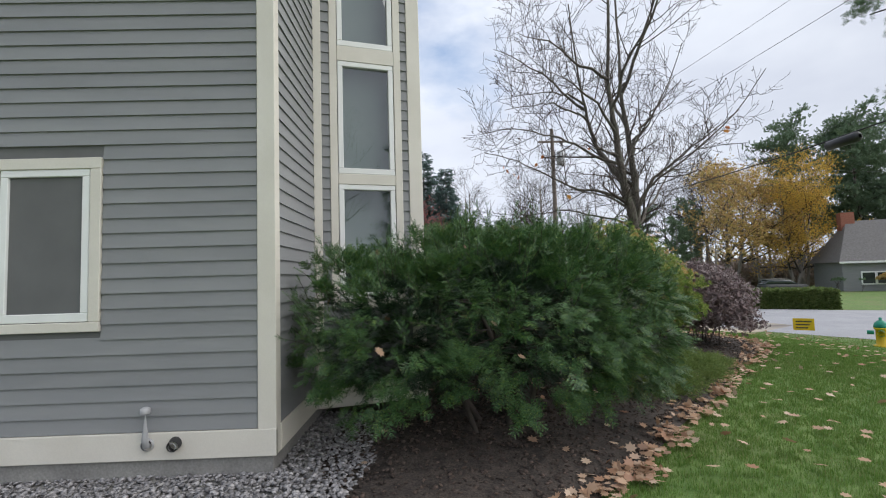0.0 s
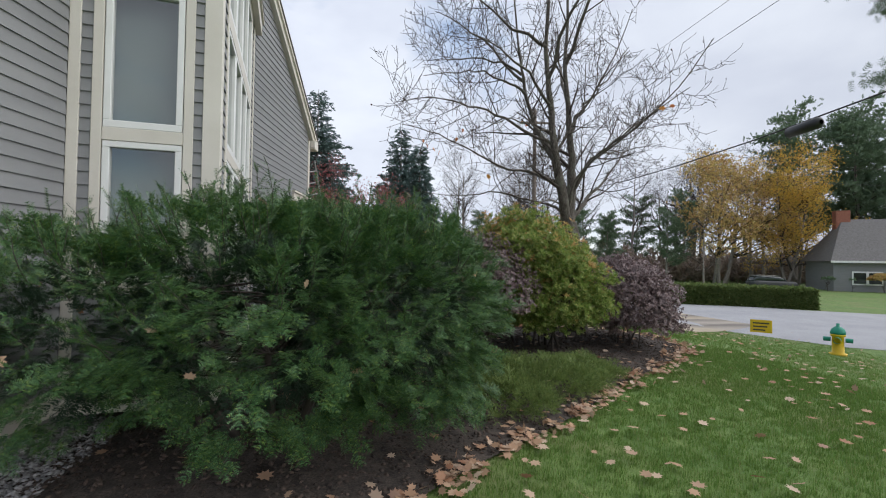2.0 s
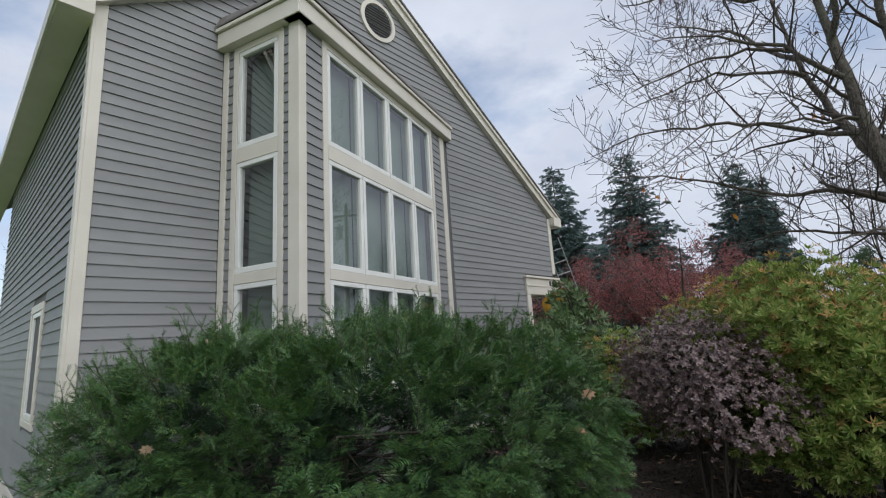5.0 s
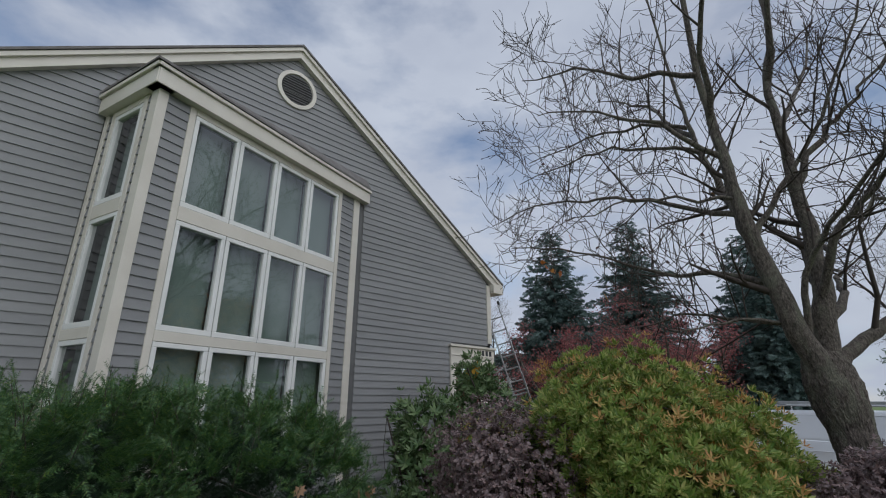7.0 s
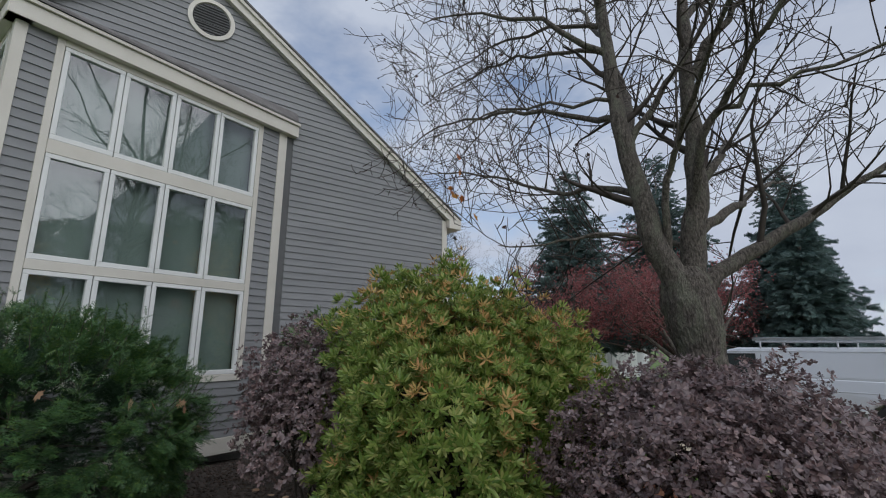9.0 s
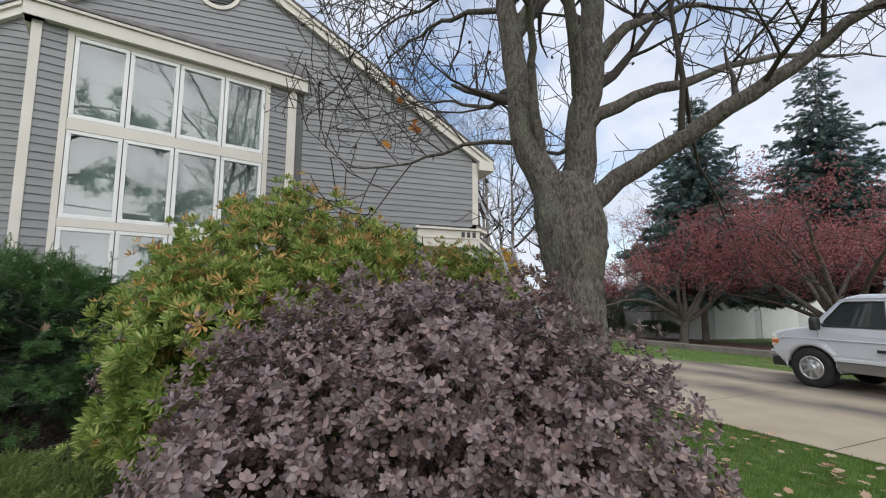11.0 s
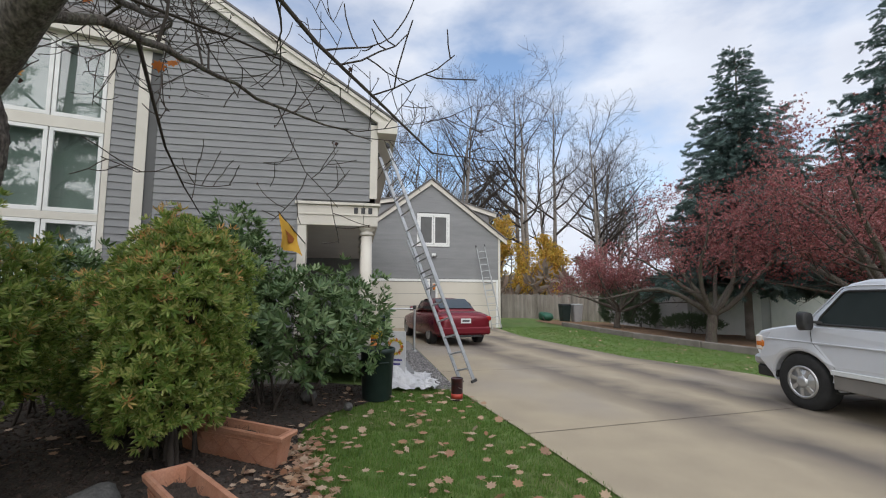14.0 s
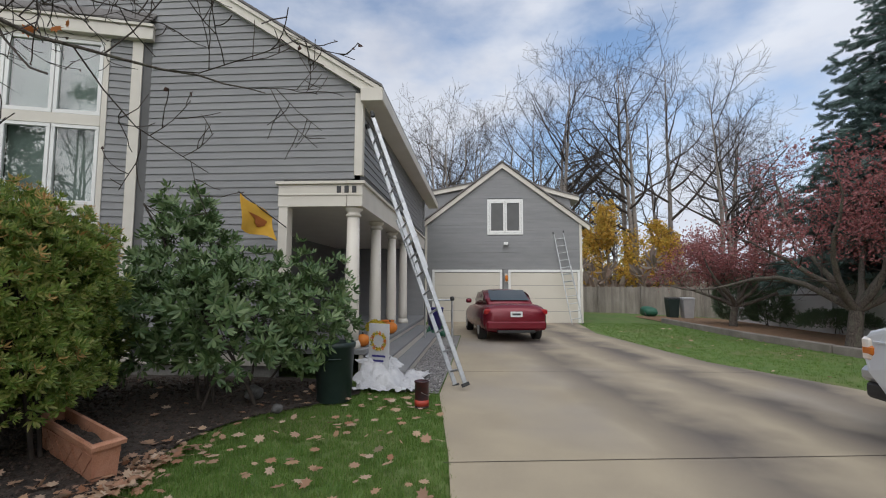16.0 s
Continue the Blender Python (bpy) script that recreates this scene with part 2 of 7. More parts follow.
def raw(name, verts, faces, material, parent=None, label="", smooth=False):
    me = bpy.data.meshes.new(name)
    me.from_pydata([tuple(v) for v in verts], [], faces)
    me.update()
    return link(name, me, material, parent, label, smooth)


BOX_F = [(0, 3, 2, 1), (4, 5, 6, 7), (0, 1, 5, 4), (1, 2, 6, 5), (2, 3, 7, 6), (3, 0, 4, 7)]


def bevelled(verts, faces, width):
    bm = bmesh.new()
    vs = [bm.verts.new(v) for v in verts]
    for f in faces:
        bm.faces.new([vs[i] for i in f])
    bmesh.ops.recalc_face_normals(bm, faces=bm.faces)
    if width:
        bmesh.ops.bevel(bm, geom=list(bm.edges), offset=width, segments=1, affect="EDGES", profile=0.7)
    return bm


def box(name, x, y, z, material, parent, label="", bevel=0.004):
    v = [(a, b, c) for c in z for a, b in ((x[0], y[0]), (x[1], y[0]), (x[1], y[1]), (x[0], y[1]))]
    return part(name, bevelled(v, BOX_F, bevel), material, parent, label)


class Face:
    """An upright face of a building: o where it starts, d along it, n out of it (plan vectors)."""

    def __init__(self, o, d):
        self.o, self.d = Vector(o), Vector(d).normalized()
        self.n = Vector((self.d.y, -self.d.x))

    def p(self, s, out, z):
        q = self.o + self.d * s + self.n * out
        return (q.x, q.y, z)

    def box(self, name, s, out, z, material, parent, label="", bevel=0.004):
        v = [self.p(a, b, c) for c in z for a, b in ((s[0], out[0]), (s[1], out[0]), (s[1], out[1]), (s[0], out[1]))]
        return part(name, bevelled(v, BOX_F, bevel), material, parent, label)

    def clap(self, sb, st, z, parent, thick=0.021):
        """One clapboard, a wedge that is thicker at its lower edge; sb, st its ends below and above."""
        z0, z1 = z[0] - 0.004, z[1] + 0.012
        v = [self.p(sb[0], 0, z0), self.p(sb[1], 0, z0), self.p(sb[1], thick, z0), self.p(sb[0], thick, z0),
             self.p(st[0], 0, z1), self.p(st[1], 0, z1), self.p(st[1], 0.004, z1), self.p(st[0], 0.004, z1)]
        return raw("clapboard", v, BOX_F, M["siding"], parent)

    def siding(self, s_of_z, z0, z1, parent, step=0.121):
        n = int(round((z1 - z0) / step))
        for i in range(n):
            a, b = z0 + i * step, min(z1, z0 + (i + 1) * step)
            low, high = s_of_z(a), s_of_z(b)
            if len(low) != len(high):
                low = high = max(low, high, key=len)
            for sb, st in zip(low, high):
                if max(abs(sb[0] - st[0]), abs(sb[1] - st[1])) > 0.3 and min(sb[1] - sb[0], st[1] - st[0]) > 0.4:
                    st = sb = (max(sb[0], st[0]), min(sb[1], st[1]))
                if sb[1] - sb[0] > 0.01:
                    st = st if st[1] > st[0] else ((st[0] + st[1]) / 2,) * 2
                    self.clap(sb, st, (a, b), parent)


def prism(name, face, outline, out, material, parent, label=""):
    """A slab with an outline of (s, z) on a face, between two distances out of it."""
    bm = bmesh.new()
    k = len(outline)
    vs = [[bm.verts.new(face.p(s, o, z)) for s, z in outline] for o in out]
    bm.faces.new(vs[0])
    bm.faces.new(vs[1])
    for i in range(k):
        j = (i + 1) % k
        bm.faces.new((vs[0][i], vs[0][j], vs[1][j], vs[1][i]))
    bmesh.ops.recalc_face_normals(bm, faces=bm.faces)
    return part(name, bm, material, parent, label)


def window(face, s, z, name_label, cols=1, frame_w=0.055, blind=True, casing=0.0, deep=0.16, parent=None, name="window", back="blind"):
    """A window of sashes side by side: each with frame, glass and, behind, pleated blinds or a sheet as dark as the
    room.
    """
    w = thing(name, name_label, "window", kind="structure", at=face.p(s[0], 0, z[0])) if parent is None else parent
    step = (s[1] - s[0]) / cols
    for i in range(cols):
        a, b = s[0] + i * step + 0.006, s[0] + (i + 1) * step - 0.006
        for nm, ss, zz in (("rail", (a, b), (z[0], z[0] + frame_w * 1.15)), ("rail", (a, b), (z[1] - frame_w, z[1])),
                           ("stile", (a, a + frame_w), (z[0] + frame_w * 1.15, z[1] - frame_w)), ("stile", (b - frame_w, b), (z[0] + frame_w * 1.15, z[1] - frame_w))):
            face.box(nm, ss, (-0.05, 0.024), zz, M["trim_white"], w, bevel=0.005)
        s0, s1, z0, z1 = a + frame_w - 0.005, b - frame_w + 0.005, z[0] + frame_w, z[1] - frame_w + 0.005
        g = raw("pane", [face.p(s0, -0.012, z0), face.p(s1, -0.012, z0), face.p(s1, -0.012, z1), face.p(s0, -0.012, z1)], [(0, 1, 2, 3)], M["glass"], w)
        g.visible_shadow = False
        if blind:
            face.box("blind", (a + 0.01, b - 0.01), (-deep - 0.01, -deep), (z[0] + 0.02, z[1]), M[back], w, bevel=0)
    return w


# ---- ground ----
def smooth01(a, b, v):
    t = max(0.0, min(1.0, (v - a) / (b - a)))
    return t * t * (3 - 2 * t)


def ground_z(x, y):
    """The lawn lies near 0.08, falls to the street in the east and a little to the north."""
    z = 0.08 - 0.78 * smooth01(6.5, 14.0, x * 0.8 + y * 0.25) * smooth01(3, 9, x)
    z -= 0.35 * smooth01(20, 32, y) * (1 - smooth01(3, 9, x))
    z -= 0.4 * smooth01(16, 40, x)
    return z


def grid_ground(name, material, nx, ny, zoff=0.0):
    v = [(x, y, ground_z(x, y) + zoff) for y in ny for x in nx]
    k = len(nx)
    f = [(j * k + i, j * k + i + 1, (j + 1) * k + i + 1, (j + 1) * k + i) for j in range(len(ny) - 1) for i in range(k - 1)]
    return raw(name, v, f, material, None, smooth=True)


xs = [-400, -150, -80, -50] + [-40 + i for i in range(91)] + [60, 80, 120, 200, 400]
ys = [-200, -80, -40, -20] + [-12 + i for i in range(63)] + [55, 65, 80, 120, 200, 400]
tagged(grid_ground("ground", M["lawn"], xs, ys), "green mown lawn scattered with fallen autumn leaves", "lawn", kind="structure")


def sheet(name, outline, material, label, category, zoff, parent=None, kind="structure", seg=0.6):
    """A flat patch of ground with that outline, laid over the terrain."""
    bm = bmesh.new()
    bm.faces.new([bm.verts.new((x, y, 0)) for x, y in outline])
    xs_, ys_ = [p[0] for p in outline], [p[1] for p in outline]
    for axis, lo, hi in ((0, min(xs_), max(xs_)), (1, min(ys_), max(ys_))):
        n = int((hi - lo) / seg)
        for i in range(1, n):
            at = lo + i * (hi - lo) / n
            co, no = ((at, 0, 0), (1, 0, 0)) if axis == 0 else ((0, at, 0), (0, 1, 0))
            bmesh.ops.bisect_plane(bm, geom=bm.verts[:] + bm.edges[:] + bm.faces[:], plane_co=co, plane_no=no)
    for v in bm.verts:
        v.co.z = ground_z(v.co.x, v.co.y) + (zoff(v.co.x, v.co.y) if callable(zoff) else zoff)
    bmesh.ops.recalc_face_normals(bm, faces=bm.faces)
    if bm.faces[:] and bm.faces[0].normal.z < 0:
        bmesh.ops.reverse_faces(bm, faces=bm.faces)
    return tagged(part(name, bm, material, None, smooth=True), label, category, kind=kind)


def rounded(points, n=6):
    """A closed smooth line through the given plan points."""
    out, k = [], len(points)
    for i in range(k):
        p0, p1, p2, p3 = (Vector(points[(i + j - 1) % k]) for j in range(4))
        for t in (j / n for j in range(n)):
            q = 0.5 * ((2 * p1) + (p2 - p0) * t + (2 * p0 - 5 * p1 + 4 * p2 - p3) * t * t + (3 * p1 - p0 - 3 * p2 + p3) * t**3)
            out.append((q.x, q.y))
    return out


BED = rounded([(-1.6, 2.4), (0.2, 2.55), (0.95, 2.95), (1.94, 4.05), (3.15, 5.3), (4.03, 6.4), (5.5, 7.9), (6.35, 9.2), (6.25, 10.6), (5.2, 11.5),
               (3.5, 11.9), (2.3, 11.65), (1.2, 11.5), (0.4, 11.7), (-0.36, 12.35), (-1.1, 12.55), (-1.9, 11.0), (-1.9, 7.0), (-1.9, 4.0)])
bed_rise = lambda x, y: 0.03 + 0.10 * smooth01(0, 1.6, min(math.hypot(x - bx, y - by) for bx, by in BED))
sheet("mulch_bed", BED, M["soil"], "planting bed of dark bark mulch along the house", "mulch bed", bed_rise)
GRAVEL = [(-9, 1.6), (-1.75, 1.9), (-1.15, 2.5), (-0.95, 3.4), (-1.1, 4.3), (-1.4, 4.9), (-1.75, 4.9), (-1.75, 3.3), (-9, 3.3)]
DRIVE = [(-13.9, 12.3), (-13.9, 18.3), (-9.6, 18.0), (-4.1, 18.75), (-1.5, 19.85), (3, 20.2), (8, 20.6), (13.2, 22.5), (14.2, 18.0), (10, 15.2), (6.5, 14.6), (4.2, 14.22), (1.3, 13.98), (-0.9, 13.72),
         (-3, 13.75), (-8.5, 13.75), (-8.5, 12.3)]
sheet("driveway", DRIVE, M["drive"], "pale worn concrete driveway with dark tyre stains", "driveway", 0.02)
# the street, a broad band of asphalt along the east
ROAD = [(0.5, 38), (6, 28), (11.6, 16.9), (13.6, 13.6), (19, 10.6), (40, 4), (80, -8), (84, 2), (44, 15.5), (30, 22.2), (21.5, 24.6), (16, 28), (12, 36), (8, 46)]
sheet("road", ROAD, M["asphalt"], "grey asphalt street running past the lawn", "road", 0.012, seg=2.0)

# ---- the house ----
G = Face((-1.735, 0.0), (0, 1))            # gable wall; s is y
A = Face((-9.0, 3.23), (1, 0))             # wall beside the gable; s is x + 9
SIDE = Face((-1.735, 12.36), (-1, 0))      # upper side wall over the porch; s runs west
RIDGE_Y, RIDGE_Z, PITCH = 7.065, 8.30, 0.639



def rake(y, drop=0.0):
    return RIDGE_Z - drop - PITCH * abs(y - RIDGE_Y)


wall_gable = thing("wall_gable", "grey clapboard gable wall with cream corner boards", "wall", kind="structure", at=(-1.8, 7, 0))
prism("sheathing", G, [(3.24, 0.3), (11.10, 0.3), (11.10, 3.18), (12.35, 3.18), (12.35, rake(12.35, 0.05)), (RIDGE_Y, RIDGE_Z - 0.05), (3.24, rake(3.24, 0.05))], (-0.17, 0.0), M["sheath"], wall_gable)


def gable_s(z):
    lo, hi = 3.32, 12.26
    if z > rake(3.32, 0.16):
        lo = RIDGE_Y - (RIDGE_Z - 0.16 - z) / PITCH
    if z > rake(12.26, 0.16):
        hi = RIDGE_Y + (RIDGE_Z - 0.16 - z) / PITCH
    if z < 3.19:
        hi = 11.08
    if z < 6.1:
        return [(lo, 4.53), (8.70, hi)]
    return [(lo, hi)]


G.siding(gable_s, 0.52, 8.1, wall_gable)
for s, z in (((3.215, 3.33), (0.30, 5.75)), ((12.255, 12.365), (3.35, 4.72))):
    G.box("corner_board", s, (0, 0.03), z, M["trim"], wall_gable)
G.box("water_table", (3.335, 4.56), (0, 0.034), (0.30, 0.51), M["trim"], wall_gable)
G.box("water_table", (8.7, 11.05), (0, 0.034), (0.30, 0.51), M["trim"], wall_gable)
G.box("foundation", (3.236, 11.05), (-0.12, -0.008), (-0.1, 0.30), M["concrete"], wall_gable)
for side in (-1, 1):
    y1 = 2.93 if side < 0 else 12.70
    for nm, drop, h, out in (("rake_board", 0.03, 0.19, (0.0, 0.11)), ("rake_mould", 0.0, 0.07, (0.02, 0.15))):
        o = [(RIDGE_Y, RIDGE_Z + 0.06 - drop), (y1, rake(y1) + 0.06 - drop), (y1, rake(y1) + 0.06 - drop - h), (RIDGE_Y, RIDGE_Z + 0.06 - drop - h)]
        prism(nm, G, o, out, M["trim"], wall_gable)

# louvred round vent
vent = thing("gable_vent", "round louvred gable vent with cream ring", "vent", at=(-1.7, 7.1, 7.5))
VY, VZ, VR = 7.10, 7.50, 0.38
bm = bmesh.new()
rings = []
for r, o in ((VR, 0.0), (VR, 0.045), (VR - 0.07, 0.05), (VR - 0.085, 0.0)):
    rings.append([bm.verts.new(G.p(VY + r * math.cos(a), o, VZ + r * math.sin(a))) for a in (2 * math.pi * i / 40 for i in range(40))])
for r0, r1 in zip(rings, rings[1:]):
    for i in range(40):
        bm.faces.new((r0[i], r0[(i + 1) % 40], r1[(i + 1) % 40], r1[i]))
bmesh.ops.recalc_face_normals(bm, faces=bm.faces)
part("ring", bm, M["trim"], vent, smooth=False)
raw("backing", [G.p(VY + (VR - 0.05) * math.cos(a), 0.02, VZ + (VR - 0.05) * math.sin(a)) for a in (2 * math.pi * i / 32 for i in range(32))], [tuple(range(32))], M["black"], vent)
for i in range(12):
    zz = VZ - 0.29 + i * 0.052
    hw = math.sqrt(max(0.0, (VR - 0.09) ** 2 - (zz + 0.012 - VZ) ** 2))
    if hw > 0.05:
        v = [G.p(VY + a, o, zz + c) for a, o, c in ((-hw, 0.024, 0.03), (hw, 0.024, 0.03), (hw, 0.045, 0.0), (-hw, 0.045, 0.0))]
        v += [(x, y, z - 0.008) for x, y, z in v]
        raw("slat", v, BOX_F, M["sheath"], vent)

wall_a = thing("wall_south", "grey clapboard side wall with cream trim", "wall", kind="structure", at=(-5, 3.3, 0))
prism("sheathing", A, [(0, 0.3), (7.26, 0.3), (7.26, 5.75), (0, 5.75)], (-0.17, 0), M["sheath"], wall_a)
AW = (5.02, 5.90, 1.31, 2.71)


def a_s(z):
    if 1.26 < z < 2.705:
        return [(0, AW[0] - 0.06), (5.915, 7.15)]
    return [(0, 7.15)]


A.siding(a_s, 0.52, 5.6, wall_a)
A.box("corner_board", (7.155, 7.30), (0, 0.03), (0.30, 5.75), M["trim"], wall_a)
A.box("water_table", (0, 7.30), (0, 0.034), (0.30, 0.51), M["trim"], wall_a)
A.box("foundation", (0, 7.262), (-0.12, -0.005), (-0.1, 0.30), M["concrete"], wall_a)
# the sheet behind this pane is coloured as dark as the room inside
aw = window(A, (5.10, 5.82), (1.39, 2.62), "white casement window with cream casing in grey clapboard", 1, 0.06, name="window_1", deep=0.12, back="room_dark")
for nm, s, z in (("casing", (5.0, 5.91), (2.62, 2.71)), ("casing", (5.0, 5.91), (1.31, 1.385)), ("casing", (5.825, 5.91), (1.387, 2.618)), ("casing", (5.0, 5.095), (1.387, 2.618))):
    A.box(nm, s, (0, 0.035), z, M["trim"], aw)

# ---- the three-cornered bay ----
V0, V1, V2 = Vector((-1.735, 4.57)), Vector((-0.563, 4.909)), Vector((-1.735, 8.672))
BS, BF = Face(V0, V1 - V0), Face(V1, V2 - V1)
LS, LF = (V1 - V0).length, (V2 - V1).length
bay = thing("wall_bay", "three-cornered bay of grey clapboard and cream casings", "bay", kind="structure", at=(-1.2, 6, 0))
for F, L, w0, w1 in ((BS, LS, 0.268, 0.925), (BF, LF, 0.467, 3.243)):
    c0, c1 = w0 - 0.085, w1 + 0.085
    b0, b1 = (0.09, 1.09) if F is BS else (0.09, 3.66)
    cols = 1 if F is BS else 4
    for a, b in ((0, w0), (w1, L)):
        F.box("sheathing", (a, b), (-0.1, 0), (0.3, 5.9), M["sheath"], bay, bevel=0)
    F.siding(lambda z, q=((b0, c0), (c1, b1)): q, 0.52, 5.72, bay)
    F.siding(lambda z, q=((c0, c1),): q, 0.52, 1.32, bay)
    F.box("corner_board", (-0.02 if F is BF else 0.0, b0), (0, 0.032), (0.3, 5.72), M["trim"], bay)
    F.box("corner_board", (b1, L + (0.03 if F is BS else -0.12)), (0, 0.03), (0.3, 5.72), M["trim"], bay)
    F.box("water_table", (0, L - 0.05), (0, 0.036), (0.28, 0.51), M["trim"], bay)
    F.box("casing", (c0, w0 - 0.002), (-0.02, 0.028), (1.34, 5.72), M["trim"], bay)
    F.box("casing", (w1 + 0.002, c1), (-0.02, 0.028), (1.34, 5.72), M["trim"], bay)
    for z0, z1 in ((1.34, 1.44), (2.746, 2.866), (4.185, 4.362), (5.634, 5.72)):
        F.box("casing", (w0, w1), (-0.08, 0.028), (z0, z1), M["trim"], bay)
    for z0, z1 in ((1.444, 2.744), (2.868, 4.183), (4.364, 5.632)):
        window(F, (w0, w1), (z0, z1), "white casement windows of the bay with pleated blinds", cols, 0.058, name="window_2")
    o = (-0.12, 0.13)
    F.box("fascia", (-0.12 if F is BF else 0.0, L + (0.12 if F is BS else 0.05)), o, (5.72, 5.93), M["trim"], bay)
    F.box("crown", (-0.15 if F is BF else 0.0, L + (0.15 if F is BS else 0.06)), (0.0, 0.165), (5.935, 5.985), M["trim"], bay)
tip = V1 + (BS.d - BF.d).normalized() * 0.26
roof_v = [(*(V0 + BS.n * 0.17), 5.99), (*tip, 5.99), (*(V2 + BF.n * 0.17), 5.99), (-1.74, 8.75, 6.22), (-1.74, 4.5, 6.22)]
raw("bay_roof", roof_v + [(x, y, z + 0.03) for x, y, z in roof_v], [(0, 1, 2, 3, 4), (9, 8, 7, 6, 5), (0, 5, 6, 1), (1, 6, 7, 2), (2, 7, 8, 3), (3, 8, 9, 4), (4, 9, 5, 0)], M["shingle"], bay)

# ---- roof, soffit, side wall, porch ----
roof = thing("roof_main", "grey shingle roof with cream eaves", "roof", kind="structure", at=(-6, 7, 5))
for side in (-1, 1):
    y1 = 2.9 if side < 0 else 12.72
    o = [(RIDGE_Y, RIDGE_Z + 0.07), (y1, rake(y1) + 0.07), (y1, rake(y1) + 0.11), (RIDGE_Y, RIDGE_Z + 0.11)]
    prism("slope", G, o, (-10.5, 0.17), M["shingle"], roof)
    ye = (y1, 3.2) if side < 0 else (12.37, y1)
    zs = rake(y1) - 0.13
    box("soffit", (-12, -1.60), ye, (zs, zs + 0.02), M["trim"], roof, bevel=0)
    box("fascia", (-12, -1.6), (y1 - 0.02, y1 + 0.012), (zs - 0.01, zs + 0.19), M["trim"], roof)
    G.box("eave_return", (min(ye), max(ye)), (-0.12, 0.154), (zs - 0.02, zs + 0.2), M["trim"], roof)
box("wall_back", (-12, -1.95), (3.42, 3.5), (0.3, 5.6), M["sheath"], roof, bevel=0)

wall_side = thing("wall_north", "grey clapboard upper wall over the porch", "wall", kind="structure", at=(-5, 12.3, 3))
SIDE.box("sheathing", (0.0, 8.4), (-0.15, 0), (3.0, 4.75), M["sheath"], wall_side, bevel=0)
SIDE.siding(lambda z: [(0.11, 8.3)], 3.40, 4.63, wall_side)
SIDE.box("corner_board", (-0.03, 0.10), (0, 0.03), (3.35, 4.64), M["trim"], wall_side)
SIDE.box("frieze", (-0.03, 8.4), (0.0, 0.028), (4.56, 4.70), M["trim"], wall_side)

porch = thing("porch", "open corner porch with round cream columns and grey steps", "porch", kind="structure", at=(-5, 11.6, 0))
SIDE.box("beam", (-0.06, 8.6), (-0.2, 0.05), (2.84, 3.20), M["trim"], porch)
SIDE.box("beam_cap", (-0.10, 8.6), (-0.2, 0.09), (3.202, 3.25), M["trim"], porch)
G.box("beam", (11.02, 12.15), (-0.2, 0.06), (2.84, 3.20), M["trim"], porch)
G.box("beam_cap", (10.98, 12.155), (-0.2, 0.10), (3.202, 3.25), M["trim"], porch)
G.box("beam_moulding", (11.02, 12.40), (0.061, 0.075), (3.02, 3.05), M["trim"], porch)
G.box("post", (11.03, 11.18), (-0.16, 0.05), (0.3, 2.84), M["trim"], porch)
box("porch_ceiling", (-10.2, -1.78), (9.4, 12.3), (2.86, 2.9), M["trim"], porch, bevel=0)
box("porch_floor", (-10.2, -1.70), (9.4, 12.5), (0.50, 0.58), M["siding"], porch)
box("porch_wall", (-10.2, -1.95), (9.3, 9.4), (0.3, 2.9), M["siding"], porch, bevel=0)
box("porch_end", (-10.4, -10.2), (9.3, 12.4), (0.0, 4.8), M["siding"], porch, bevel=0)
box("skirt", (-10.2, -1.72), (12.38, 12.46), (0.0, 0.5), M["trim"], porch)


def lathe(name, profile, at, material, parent, n=20, label="", smooth=True):
    """A turned shape from (radius, height) pairs."""
    v, f = [], []
    for r, h in profile:
        v += [(at[0] + r * math.cos(2 * math.pi * i / n), at[1] + r * math.sin(2 * math.pi * i / n), at[2] + h) for i in range(n)]
    for k in range(len(profile) - 1):
        f += [(k * n + i, k * n + (i + 1) % n, (k + 1) * n + (i + 1) % n, (k + 1) * n + i) for i in range(n)]
    f += [tuple(range(n - 1, -1, -1)), tuple(range((len(profile) - 1) * n, len(profile) * n))]
    return raw(name, v, f, material, parent, label, smooth)


for cx in (-1.86, -3.55, -5.25, -6.95):
    c = thing("porch_column", "round tapered cream porch column", "column", "columns of the porch", at=(cx, 12.22, 0.58))
    lathe("shaft", [(0.115, 0.12), (0.118, 0.3), (0.115, 0.9), (0.098, 2.1)], (cx, 12.22, 0.58), M["trim"], c)
    lathe("capital", [(0.10, 2.1), (0.125, 2.12), (0.125, 2.15), (0.105, 2.155), (0.105, 2.19), (0.145, 2.22), (0.145, 2.262)], (cx, 12.22, 0.58), M["trim"], c)
    lathe("base", [(0.15, 0.0), (0.15, 0.05), (0.135, 0.09), (0.12, 0.12)], (cx, 12.22, 0.58), M["trim"], c)
stairs = thing("porch_steps", "grey painted wooden porch steps with pale risers", "steps", at=(-5, 12.8, 0))
for i, (y1, z1) in enumerate(((12.82, 0.42), (13.12, 0.26))):
    box("tread", (-8.2, -1.72 - 0.06 * i), (12.47 if i == 0 else 12.8, y1), (z1 - 0.04, z1), M["siding"], stairs)
    box("riser", (-8.15, -1.76 - 0.06 * i), (12.47 if i == 0 else 12.8, y1 - 0.03), (0.05, z1 - 0.042), M["trim"], stairs)
for x0 in (-3.2, -4.9):
    box("porch_window", (x0 - 0.8, x0), (9.401, 9.43), (1.3, 2.5), M["car_glass"], porch)

